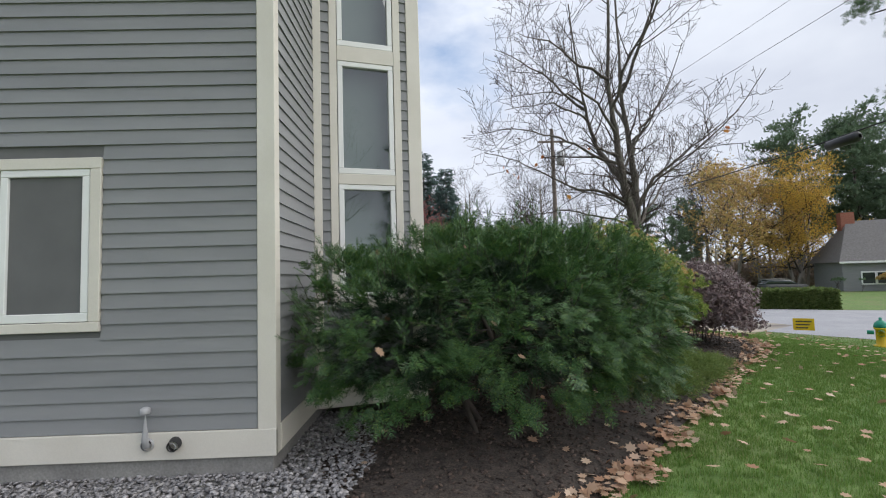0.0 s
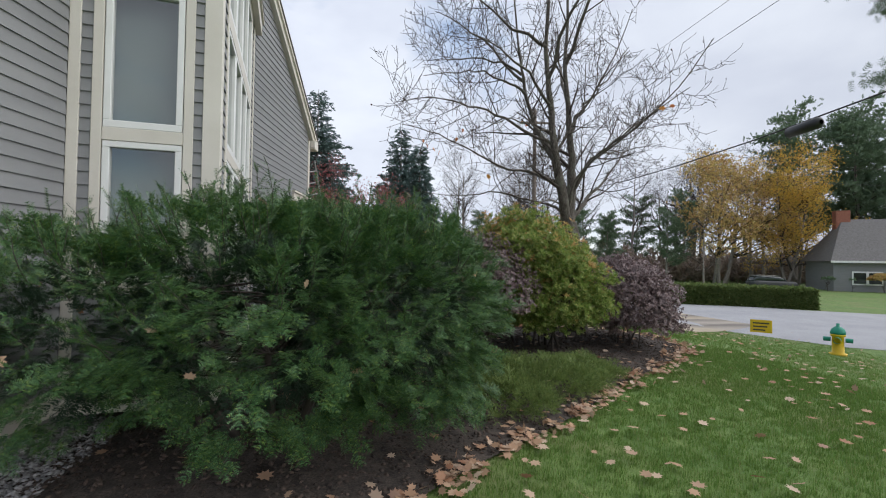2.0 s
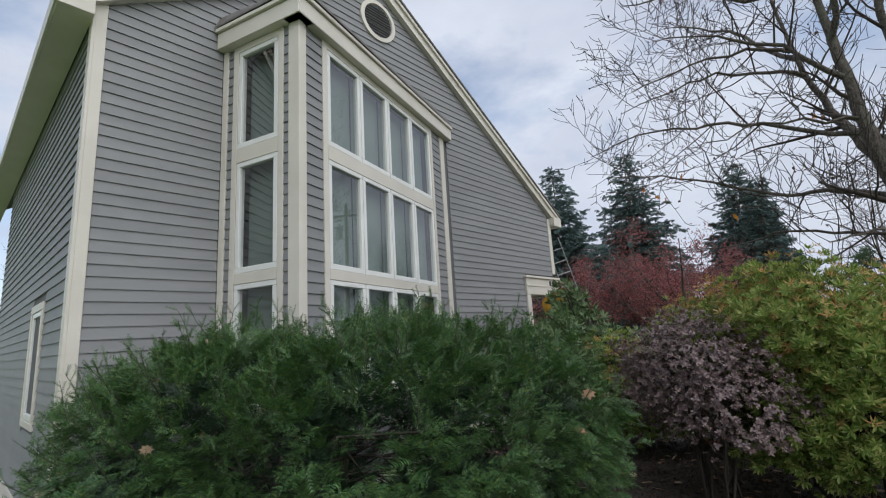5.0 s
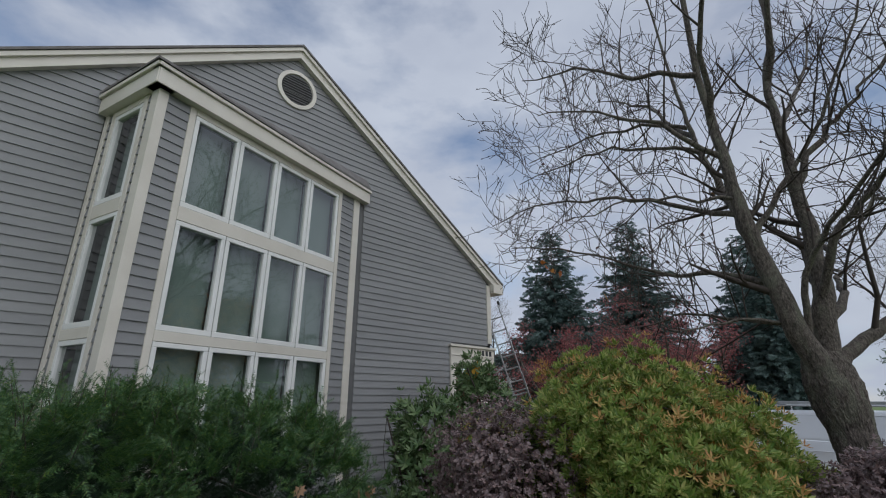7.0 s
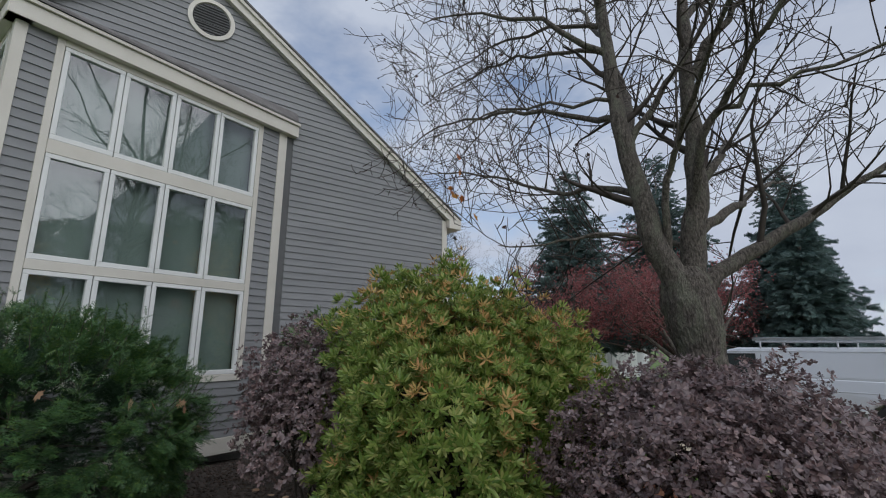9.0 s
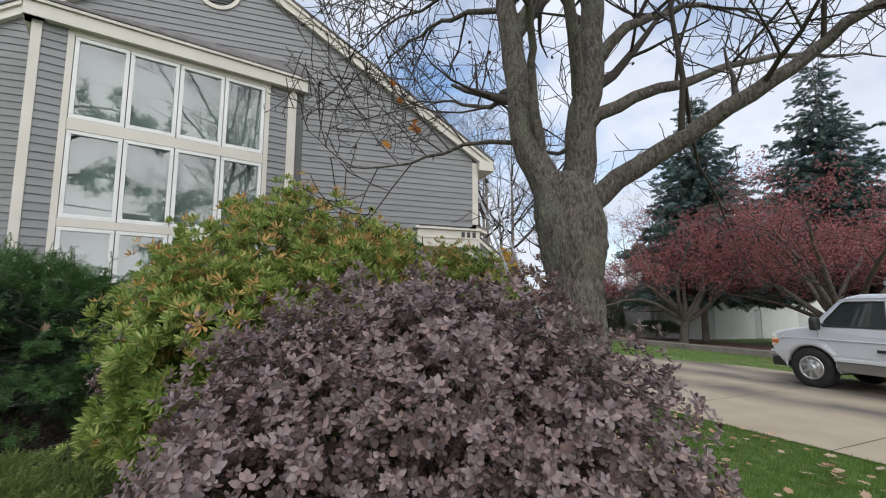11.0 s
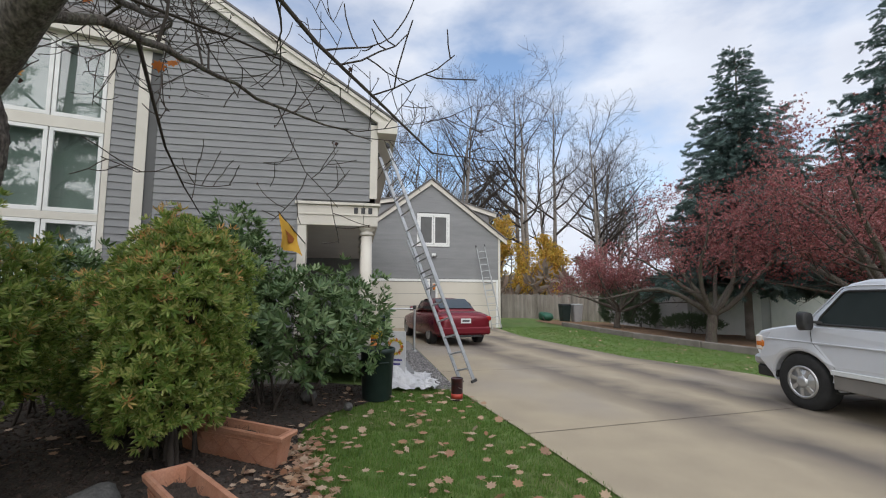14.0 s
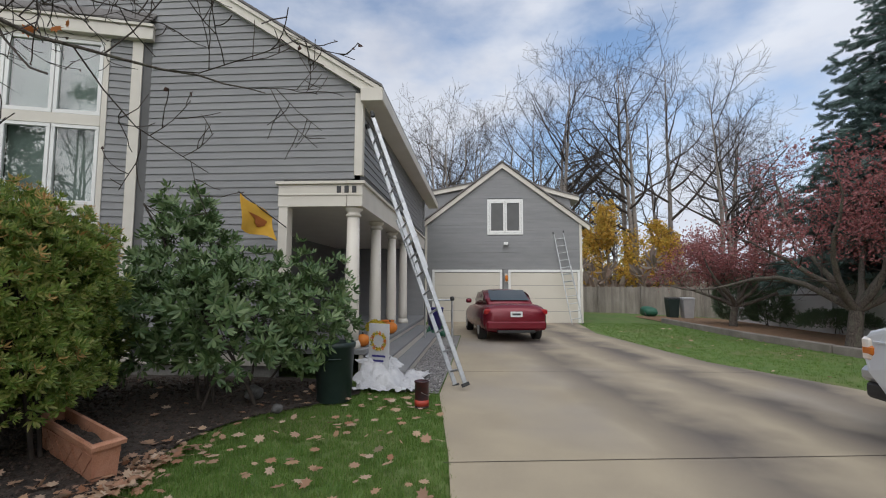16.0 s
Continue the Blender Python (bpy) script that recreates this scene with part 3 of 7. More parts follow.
# ---- the garage ----
GA = Face((-13.8, 0.0), (0, 1))
garage = thing("garage", "grey clapboard two-door garage with cream trim and gable roof", "garage", kind="structure", at=(-15, 15.3, 0))
GL, GR, GP, GE, GT = 12.03, 18.55, 15.29, 4.25, 6.72
prism("wall", GA, [(GL, 0), (GR, 0), (GR, GE), (GP, GT - 0.08), (GL, GE)], (-0.2, 0), M["sheath"], garage)
gs = (GT - GE) / (GP - GL)


def gar_s(z):
    lo, hi = GL + 0.1, GR - 0.1
    if z > GE - 0.05:
        lo, hi = GP - (GT - 0.12 - z) / gs, GP + (GT - 0.12 - z) / gs
    if 3.72 < z < 5.22:
        return [(lo, 14.68), (16.13, hi)]
    return [(lo, hi)]


GA.siding(gar_s, 2.30, 6.55, garage, 0.115)
GA.siding(lambda z: [(GL + 0.1, 12.36), (15.33, 15.53)], 0.2, 2.30, garage, 0.115)
for s in ((GL, GL + 0.1), (GR - 0.1, GR)):
    GA.box("corner_board", s, (0, 0.03), (0.05, GE - 0.02), M["trim"], garage)
for y1 in (GL - 0.45, GR + 0.3):
    z1 = GE - gs * (abs(y1 - GP) - (GP - GL))
    prism("rake_board", GA, [(GP, GT + 0.06), (y1, z1 + 0.06), (y1, z1 - 0.14), (GP, GT - 0.16)], (0.0, 0.12), M["trim"], garage)
    prism("roof_slope", GA, [(GP, GT + 0.08), (y1, z1 + 0.08), (y1, z1 + 0.14), (GP, GT + 0.14)], (-9, 0.2), M["shingle"], garage)
for s0 in (12.45, 15.62):
    d = thing("garage_door", "plain cream overhead garage door, closed", "door", "garage doors", "structure", at=(-13.8, s0 + 1.3, 0))
    s1 = s0 + 2.72
    for k in range(4):
        GA.box("panel", (s0, s1), (-0.03, 0.008), (0.03 + k * 0.53, 0.55 + k * 0.53), M["door"], d, bevel=0.004)
    GA.box("casing", (s0 - 0.1, s1 + 0.1), (0, 0.034), (2.16, 2.27), M["trim_white"], d)
    for a in (s0 - 0.1, s1 + 0.002):
        GA.box("casing", (a, a + 0.098), (0, 0.032), (0.02, 2.158), M["trim_white"], d)
gw = window(GA, (14.74, 16.07), (3.82, 5.14), "pair of white casements in the garage gable", 2, 0.07, name="window_3", deep=0.2)
for s, z in (((14.66, 16.15), (5.14, 5.23)), ((14.66, 16.15), (3.73, 3.815)), ((14.66, 14.735), (3.818, 5.138)), ((16.075, 16.15), (3.818, 5.138))):
    GA.box("casing", s, (0, 0.03), z, M["trim_white"], gw)
# shed dormers behind the gable and the link to the house
for y0, y1, zt in ((10.9, 14.2, 5.95), (16.4, 18.35, 5.95)):
    z_out = 5.45
    lo = y0 if y0 < GP else y1
    o = [(y0, 3.9), (y1, 3.9), (y1, zt if y0 < GP else z_out), (y0, z_out if y0 < GP else zt)]
    prism("dormer_wall", GA, o, (-2.2, -1.2), M["siding"], garage)
    e0, e1 = (y0 - 0.35, y1 + 0.3) if y0 < GP else (y0 - 0.3, y1 + 0.35)
    za, zb = (z_out - 0.12, zt + 0.14) if y0 < GP else (zt + 0.14, z_out - 0.12)
    prism("dormer_fascia", GA, [(e0, za), (e1, zb), (e1, zb + 0.18), (e0, za + 0.18)], (-2.4, -1.05), M["trim"], garage)
    prism("dormer_roof", GA, [(e0, za + 0.182), (e1, zb + 0.182), (e1, zb + 0.24), (e0, za + 0.24)], (-5, -1.0), M["shingle"], garage)
box("link_wall", (-16.0, -15.6), (9.0, 12.05), (0, 5.3), M["siding"], garage, bevel=0)

# ---- plants: helpers ----
rng = np.random.default_rng(7)


def mesh_arrays(name, verts, faces, material, parent=None, label="", smooth=False):
    """A mesh from arrays; all faces have the same number of corners."""
    me = bpy.data.meshes.new(name)
    n, k = faces.shape
    me.vertices.add(len(verts))
    me.vertices.foreach_set("co", np.ascontiguousarray(verts, dtype=np.float32).ravel())
    me.loops.add(n * k)
    me.loops.foreach_set("vertex_index", faces.astype(np.int32).ravel())
    me.polygons.add(n)
    me.polygons.foreach_set("loop_start", np.arange(0, n * k, k, dtype=np.int32))
    me.update(calc_edges=True)
    return link(name, me, material, parent, label, smooth)


def frames(out, spin=None):
    """Turns whose y axis points along the given directions, spun by chance about it."""
    y = out / np.linalg.norm(out, axis=1, keepdims=True)
    ref = np.where(np.abs(y[:, 2:3]) > 0.92, np.array([[1.0, 0, 0]]), np.array([[0, 0, 1.0]]))
    x = np.cross(y, ref)
    x /= np.linalg.norm(x, axis=1, keepdims=True)
    z = np.cross(x, y)
    a = rng.uniform(-math.pi, math.pi, len(y)) if spin is None else rng.normal(0, spin, len(y))
    c, s = np.cos(a)[:, None], np.sin(a)[:, None]
    return np.stack([c * x + s * z, y, c * z - s * x], 2)


def facing(way, normal):
    """Turns whose y axis runs along way and whose flat side looks along normal."""
    y = way / np.linalg.norm(way, axis=1, keepdims=True)
    x = np.cross(y, normal)
    x /= np.linalg.norm(x, axis=1, keepdims=True) + 1e-9
    return np.stack([x, y, np.cross(x, y)], 2)


def scatter(name, tmpl, pos, turn, size, material, parent=None, label=""):
    """One mesh of many copies of a small shape (verts, tris)."""
    tv, tf = tmpl
    v = np.einsum("nij,vj->nvi", turn, tv) * np.asarray(size).reshape(-1, 1, 1) + pos[:, None, :]
    f = tf[None] + (np.arange(len(pos)) * len(tv))[:, None, None]
    return mesh_arrays(name, v.reshape(-1, 3), f.reshape(-1, 3), material, parent, label)


def leaf_shape(length=1.0, width=0.45, fold=0.12, droop=0.12, waist=0.45):
    """A pointed oval leaf, folded along its midrib."""
    v = [(0, 0, 0), (-width / 2, waist * length, fold * length), (0, waist * length, 0), (width / 2, waist * length, fold * length), (0, length, -droop * length),
         (-width * 0.36, 0.78 * length, fold * 0.6 * length - droop * 0.5 * length), (width * 0.36, 0.78 * length, fold * 0.6 * length - droop * 0.5 * length)]
    f = [(0, 2, 1), (0, 3, 2), (1, 2, 5), (2, 4, 5), (2, 3, 6), (2, 6, 4)]
    return np.array(v, float), np.array(f)


def whorl(leaf, n, tilt, jitter=0.3, rings=1):
    """Leaves standing round a shoot that points along y."""
    vs, fs = [], []
    for r in range(rings):
        for i in range(n):
            a = 2 * math.pi * (i + 0.5 * r) / n + rng.normal(0, 0.15)
            t = tilt + rng.normal(0, jitter) - 0.35 * r
            m = Matrix.Rotation(a, 3, "Y") @ Matrix.Rotation(t, 3, "X")
            vs.append((leaf[0] * (1 - 0.2 * r) * rng.uniform(0.8, 1.1)) @ np.array(m).T + np.array([0, 0.06 * r, 0]))
            fs.append(leaf[1] + len(leaf[0]) * len(fs))
    return np.concatenate(vs), np.concatenate(fs)


def joined(*tmpls):
    vs, fs, k = [], [], 0
    for v, f in tmpls:
        vs.append(v)
        fs.append(f + k)
        k += len(v)
    return np.concatenate(vs), np.concatenate(fs)


def yew_spray(pairs=11, needle=0.19, thick=0.03):
    """A flat shoot of one length along y with soft needles in two ranks."""
    v, f = [(-0.008, 0, 0), (0.008, 0, 0), (0.0, 1.0, -0.06)], [(0, 1, 2)]
    for i in range(pairs):
        y = 0.08 + 0.9 * i / pairs
        ln = needle * (1 - 0.45 * (i / pairs) ** 2) * rng.uniform(0.85, 1.1)
        for s in (-1, 1):
            k = len(v)
            up = rng.uniform(-0.02, 0.05)
            v += [(0, y - thick, -0.06 * y * y), (0, y + thick, -0.06 * y * y), (s * ln * 0.8, y + ln * 0.62, up - 0.06 * y * y)]
            f.append((k, k + 1, k + 2))
    return np.array(v, float), np.array(f)


def feather(pairs=8, needle=0.21):
    """A flat shoot along y, one piece, its slim needles in two ranks like the barbs of a feather."""
    v = [(0, 0.04 + 0.96 * i / pairs, -0.07 * (i / pairs) ** 2) for i in range(pairs + 1)]
    f = []
    for i in range(pairs):
        ln = needle * (1 - 0.5 * (i / pairs) ** 2) * rng.uniform(0.8, 1.15)
        x, y, z = v[i]
        for s in (-1, 1):
            k = len(v)
            v += [(0, y + 0.68 / pairs, z), (s * ln * 0.8, y + ln * 0.62 + 0.02, z + rng.uniform(-0.02, 0.05))]
            f.append((i, k, k + 1) if s > 0 else (k, i, k + 1))
    return np.array(v, float), np.array(f)


def yew_branch():
    """A fan of shoots: one leader with side shoots."""
    s = feather()
    out = [s]
    for y, a, k in ((0.15, 0.85, 0.55), (0.15, -0.85, 0.55), (0.42, 0.75, 0.5), (0.42, -0.75, 0.5), (0.68, 0.65, 0.38), (0.68, -0.65, 0.38)):
        m = np.array(Matrix.Rotation(-a + rng.normal(0, 0.1), 3, "Z") @ Matrix.Rotation(rng.normal(0, 0.15), 3, "X"))
        t = feather(7, 0.25)
        out.append((t[0] * k @ m.T + np.array([0, y, -0.05 * y]), t[1]))
    return joined(*out)


def blobs(lumps, n, inner=0.72, rough=0.16, low=-0.75, seed=1):
    """Points in the outer layer of several ellipsoids (centre, radii), lumpy, none deep inside another; with outward ways."""
    r = np.random.default_rng(seed)
    area = np.array([l[1][0] * l[1][1] + l[1][0] * l[1][2] + l[1][1] * l[1][2] for l in lumps])
    which = r.choice(len(lumps), int(n * 1.9), p=area / area.sum())
    d = r.normal(size=(len(which), 3))
    d /= np.linalg.norm(d, axis=1, keepdims=True)
    keep = d[:, 2] > low
    which, d = which[keep], d[keep]
    c, rad = np.array([l[0] for l in lumps], float)[which], np.array([l[1] for l in lumps], float)[which]
    lump = np.array([noise.noise(Vector(a * 2.3 + b * 1.7)) for a, b in zip(d, c)])
    lump2 = np.array([noise.noise(Vector(a * 6.0 + b * 2.9)) for a, b in zip(d, c)])
    depth = r.uniform(inner, 1.0, len(d)) ** 0.7 + rough * lump + rough * 0.8 * lump2
    p = c + d * rad * depth[:, None]
    out = d / rad
    out /= np.linalg.norm(out, axis=1, keepdims=True)
    ok = np.ones(len(p), bool)
    for i, l in enumerate(lumps):
        q = (p - np.array(l[0])) / np.array(l[1])
        ok &= (which == i) | (np.linalg.norm(q, axis=1) > inner * 0.95)
    ok &= p[:, 2] > 0.16
    return p[ok][:n], out[ok][:n]


def tubes(name, paths, material, parent=None, label="", sides=5, smooth=True):
    """Tapered stems along paths of (place, radius), joined into one mesh."""
    vs, fs, k = [], [], 0
    for path in paths:
        pts, rad = np.array([p for p, _ in path], float), np.array([r for _, r in path], float)
        n = sides if rad[0] > 0.012 else 3
        n = n + 5 if rad[0] > 0.06 else n
        tan = np.gradient(pts, axis=0)
        tan /= np.linalg.norm(tan, axis=1, keepdims=True) + 1e-9
        ref = np.array([0.0, 1.0, 0.0]) if abs(tan[0][2]) > 0.7 else np.array([0.0, 0.0, 1.0])
        u = np.cross(tan, ref)
        u /= np.linalg.norm(u, axis=1, keepdims=True) + 1e-9
        w = np.cross(tan, u)
        a = 2 * math.pi * np.arange(n) / n
        ring = pts[:, None] + rad[:, None, None] * (np.cos(a)[None, :, None] * u[:, None] + np.sin(a)[None, :, None] * w[:, None])
        vs.append(ring.reshape(-1, 3))
        i, j = np.meshgrid(np.arange(len(pts) - 1), np.arange(n), indexing="ij")
        q = np.stack([i * n + j, i * n + (j + 1) % n, (i + 1) * n + (j + 1) % n, (i + 1) * n + j], -1).reshape(-1, 4)
        fs.append(q + k)
        k += len(pts) * n
    return mesh_arrays(name, np.concatenate(vs), np.concatenate(fs), material, parent, label, smooth)


def wander(start, way, length, r0, r1, seg, r, lift=0.1, crook=0.18):
    """A crooked path that starts along way."""
    p, d = np.array(start, float), np.array(way, float) / np.linalg.norm(way)
    path = [(p.copy(), r0)]
    for i in range(seg):
        d = d + r.normal(0, crook, 3) + np.array([0, 0, lift])
        d /= np.linalg.norm(d)
        p = p + d * length / seg
        path.append((p.copy(), r0 + (r1 - r0) * (i + 1) / seg))
    return path


def sprout(path, n, length, r, spread=0.9, lift=0.08, start=0.25, seg=4, thick=0.45, crook=0.2):
    """Side branches along a path."""
    out = []
    for i in range(n):
        f = start + (1 - start) * (i + r.uniform(0, 1)) / n
        x = f * (len(path) - 1)
        k = min(int(x), len(path) - 2)
        a, b = path[k][0], path[k + 1][0]
        at = a + (b - a) * (x - k)
        tan = (b - a) / (np.linalg.norm(b - a) + 1e-9)
        side = r.normal(0, 1, 3)
        side -= tan * (side @ tan)
        side /= np.linalg.norm(side) + 1e-9
        rad = (path[k][1] + (path[k + 1][1] - path[k][1]) * (x - k)) * thick
        ln = length * r.uniform(0.55, 1.15) * (1.15 - 0.55 * f)
        out.append(wander(at, tan * (1.3 - spread) + side * spread + np.array([0, 0, lift]), ln, max(rad, 0.003), max(0.002, rad * 0.25), seg, r, lift, crook))
    return out


def tree_wood(limbs, r, counts=(7, 6, 5), lengths=(1.6, 0.8, 0.4), spread=0.85, lift=0.05, crook=0.2):
    """All wood of a tree: limbs, branches, twigs and twiglets."""
    paths, last = list(limbs), list(limbs)
    for c, ln in zip(counts, lengths):
        nxt = []
        for p in last:
            nxt += sprout(p, c, ln, r, spread, lift, crook=crook)
        paths += nxt
        last = nxt
    return paths, last


# ---- leaves and needles ----
L = dict(
    yew=leaf_mat("yew_needles", [(0.022, 0.06, 0.022), (0.055, 0.12, 0.03), (0.034, 0.09, 0.036), (0.12, 0.23, 0.09), (0.05, 0.108, 0.026), (0.18, 0.26, 0.06)], 0.4, 0.25),
    # inner yew needles: same plant, greens darkened to stand for shade inside it
    yew_shaded=leaf_mat("yew_shaded_inner_needles", [(0.014, 0.034, 0.015), (0.022, 0.05, 0.02), (0.018, 0.04, 0.022)], 0.5, 0.1),
    juniper=leaf_mat("juniper_needles", [(0.10, 0.165, 0.045), (0.16, 0.23, 0.06), (0.22, 0.27, 0.085), (0.12, 0.18, 0.06)], 0.6, 0.3),
    purple=leaf_mat("purple_leaves", [(0.105, 0.07, 0.072), (0.185, 0.137, 0.138), (0.27, 0.21, 0.212), (0.13, 0.075, 0.073), (0.31, 0.215, 0.20), (0.20, 0.155, 0.16)], 0.38, 0.2, 0.5),
    pieris=leaf_mat("pieris_leaves", [(0.11, 0.195, 0.04), (0.20, 0.30, 0.065), (0.33, 0.40, 0.10), (0.14, 0.23, 0.045), (0.47, 0.46, 0.16), (0.25, 0.345, 0.085)], 0.36, 0.38),
    pieris_tip=leaf_mat("pieris_tips", [(0.52, 0.28, 0.10), (0.58, 0.35, 0.14), (0.48, 0.39, 0.11), (0.46, 0.22, 0.09), (0.54, 0.42, 0.15)], 0.6, 0.38),
    rhodo=leaf_mat("rhododendron_leaves", [(0.06, 0.115, 0.042), (0.10, 0.17, 0.06), (0.19, 0.26, 0.115), (0.075, 0.135, 0.045)], 0.42, 0.25, 0.45),
    red=leaf_mat("red_berries_and_leaves", [(0.27, 0.075, 0.08), (0.36, 0.115, 0.12), (0.42, 0.17, 0.16), (0.21, 0.085, 0.085), (0.38, 0.16, 0.17), (0.25, 0.13, 0.10)], 0.6, 0.25),
    yellow=leaf_mat("yellow_autumn_leaves", [(0.66, 0.40, 0.07), (0.74, 0.52, 0.10), (0.50, 0.42, 0.09), (0.68, 0.35, 0.08), (0.60, 0.46, 0.12)], 0.7, 0.5),
    oakbrown=leaf_mat("brown_autumn_leaves", [(0.48, 0.32, 0.12), (0.55, 0.42, 0.13), (0.46, 0.25, 0.12), (0.42, 0.38, 0.12)], 0.7, 0.45),
    spruce=leaf_mat("blue_spruce_needles", [(0.065, 0.11, 0.10), (0.105, 0.16, 0.15), (0.08, 0.135, 0.115), (0.15, 0.20, 0.195)], 0.6, 0.1),
    pine=leaf_mat("pine_needles", [(0.10, 0.155, 0.09), (0.135, 0.20, 0.115), (0.17, 0.225, 0.135)], 0.6, 0.35),
    grass=leaf_mat("grass_blades", [(0.085, 0.19, 0.03), (0.13, 0.24, 0.042), (0.18, 0.27, 0.06), (0.10, 0.205, 0.033), (0.26, 0.28, 0.11)], 0.6, 0.35),
    fallen=leaf_mat("fallen_leaves", [(0.42, 0.26, 0.16), (0.50, 0.35, 0.24), (0.56, 0.43, 0.32), (0.34, 0.17, 0.10), (0.46, 0.29, 0.18), (0.32, 0.20, 0.14)], 0.75, 0.2),
    maple_leaf=leaf_mat("orange_maple_leaves", [(0.50, 0.17, 0.02), (0.42, 0.12, 0.02), (0.55, 0.25, 0.04)], 0.6, 0.4),
    dry=leaf_mat("dry_keys", [(0.06, 0.035, 0.03), (0.10, 0.055, 0.045)], 0.8, 0.2),
)


def shrub(name, label, at, lumps, tmpl, n, size, leaf, seed, stems=7, inner=0.72, rough=0.16, up=0.35, spin=None, droop=0.0, extra=None, stem_r=0.012, low=-0.75, jitter=0.35):
    """A shrub: stems from its base and a crown of shoots over several rounded masses."""
    ob = thing(name, label, "shrub", at=at)
    r = np.random.default_rng(seed)
    p, out = blobs(lumps, n, inner, rough, low, seed)
    way = out + np.array([0, 0, up]) + r.normal(0, jitter, out.shape) - np.array([0, 0, droop])
    s = size * r.uniform(0.65, 1.2, len(p))
    k = len(p) if extra is None else int(len(p) * (1 - extra[1]))
    order = np.arange(len(p))
    if extra is not None:
        order = np.argsort(-(p[:, 2] * 0.25 + out[:, 2] * 0.6 + r.normal(0, 0.55, len(p)) + np.array([0.9 * noise.noise(Vector(q * 2.2)) for q in p])))[::-1]
    a = order[:k]
    tagged(scatter("foliage", tmpl, p[a], frames(way[a], spin), s[a], leaf, ob), kind="stuff")
    if extra is not None:
        b = order[k:]
        shoots = scatter("young_growth", extra[2], p[b] + out[b] * 0.02, frames(way[b] + np.array([0, 0, 0.3]), spin), s[b] * extra[3], extra[0], ob)
        tagged(shoots, kind="stuff")
    wood = []
    pick = r.choice(len(p), min(len(p), stems * 9), replace=False)
    for i in range(stems):
        c = np.array(lumps[i % len(lumps)][0])
        base = np.array([at[0], at[1], at[2]]) + np.append(r.normal(0, 0.16, 2), 0) + 0.35 * (np.array([c[0], c[1], at[2]]) - np.array(at))
        main = wander(base, c - base + np.array([0, 0, 0.3]), np.linalg.norm(c - base) * 1.1 + 0.05, stem_r * r.uniform(0.8, 1.6), stem_r * 0.7, 5, r, 0.0, 0.12)
        wood.append(main)
        for j in pick[i * 9:(i + 1) * 9]:
            q = main[r.integers(2, 6)][0]
            d = (p[j] - q) * 0.85
            wood.append([(q, stem_r * 0.4), (q + d * 0.5 + r.normal(0, 0.04, 3), stem_r * 0.3), (q + d, 0.002)])
    for main in wood[::10]:
        tubes("stem", [main], M["twig"], ob)
    tagged(tubes("twig_growth", [w_ for i_, w_ in enumerate(wood) if i_ % 10], M["twig"], ob), kind="stuff")
    return ob

# ---- the shrubs of the bed ----
T_YEW = yew_branch()
YEW = [((-0.75, 3.75, 1.1), (0.85, 0.72, 0.74)), ((0.15, 4.05, 1.2), (1.15, 1.05, 0.88)), ((1.0, 4.55, 1.15), (1.08, 1.05, 0.9)), ((1.12, 5.7, 1.15), (1.0, 1.15, 0.88)), ((0.45, 5.3, 1.3), (1.0, 1.0, 0.82)), ((0.65, 6.35, 1.0), (0.8, 0.75, 0.7))]
# this inner layer carries the shade of the hollows in its leaf colour
yew = shrub("yew_shrub", "large dark green yew with feathery shoots beside the house", (0.2, 4.4, 0.12), [(c, tuple(0.80 * q for q in r)) for c, r in YEW], T_YEW, 3600, 0.17, L["yew_shaded"], 3, stems=9, inner=0.5, rough=0.2, up=0.0, spin=0.5, stem_r=0.03, low=-0.8)


def pads(lumps, n, per, seed, low=-0.7):
    """Layered fans of shoots: pads that reach out from the bush and nod at their rims."""
    r = np.random.default_rng(seed)
    c, o = blobs(lumps, n, 0.86, 0.16, low, seed)
    pos, way, size, flat = [], [], [], []
    for a, d in zip(c, o):
        h = d * np.array([1, 1, 0.35]) + np.array([0, 0, -0.05 if d[2] < 0.5 else 0.3]) + r.normal(0, 0.2, 3)
        h /= np.linalg.norm(h)
        side = np.cross(h, (0, 0, 1.0)) + 1e-6
        side /= np.linalg.norm(side)
        up_ = np.cross(side, h)
        reach = r.uniform(0.13, 0.27)
        for k in range(per):
            u, v_ = r.uniform(-0.35, 1.0), r.uniform(-1, 1)
            pos.append(a + h * u * reach * 0.7 + side * v_ * reach * 0.62 * (1 - 0.5 * max(u, 0)) + up_ * (0.035 * r.normal() - 0.2 * max(u, 0) * reach - 0.12 * v_ * v_ * reach))
            way.append(h * 0.75 + side * v_ * 0.7 + np.array([0, 0, -0.12 if d[2] < 0.6 else 0.2]) + r.normal(0, 0.16, 3))
            flat.append(d * 0.7 + np.array([0, 0, 0.8]) + r.normal(0, 0.22, 3))
            size.append(r.uniform(0.085, 0.145))
    return np.array(pos), np.array(way), np.array(size), np.array(flat)


yp, yw, ys_, yn = pads(YEW, 700, 20, 4)
tagged(scatter("shoot_growth", T_YEW, yp, facing(yw, yn), ys_, L["yew"], yew), kind="stuff")
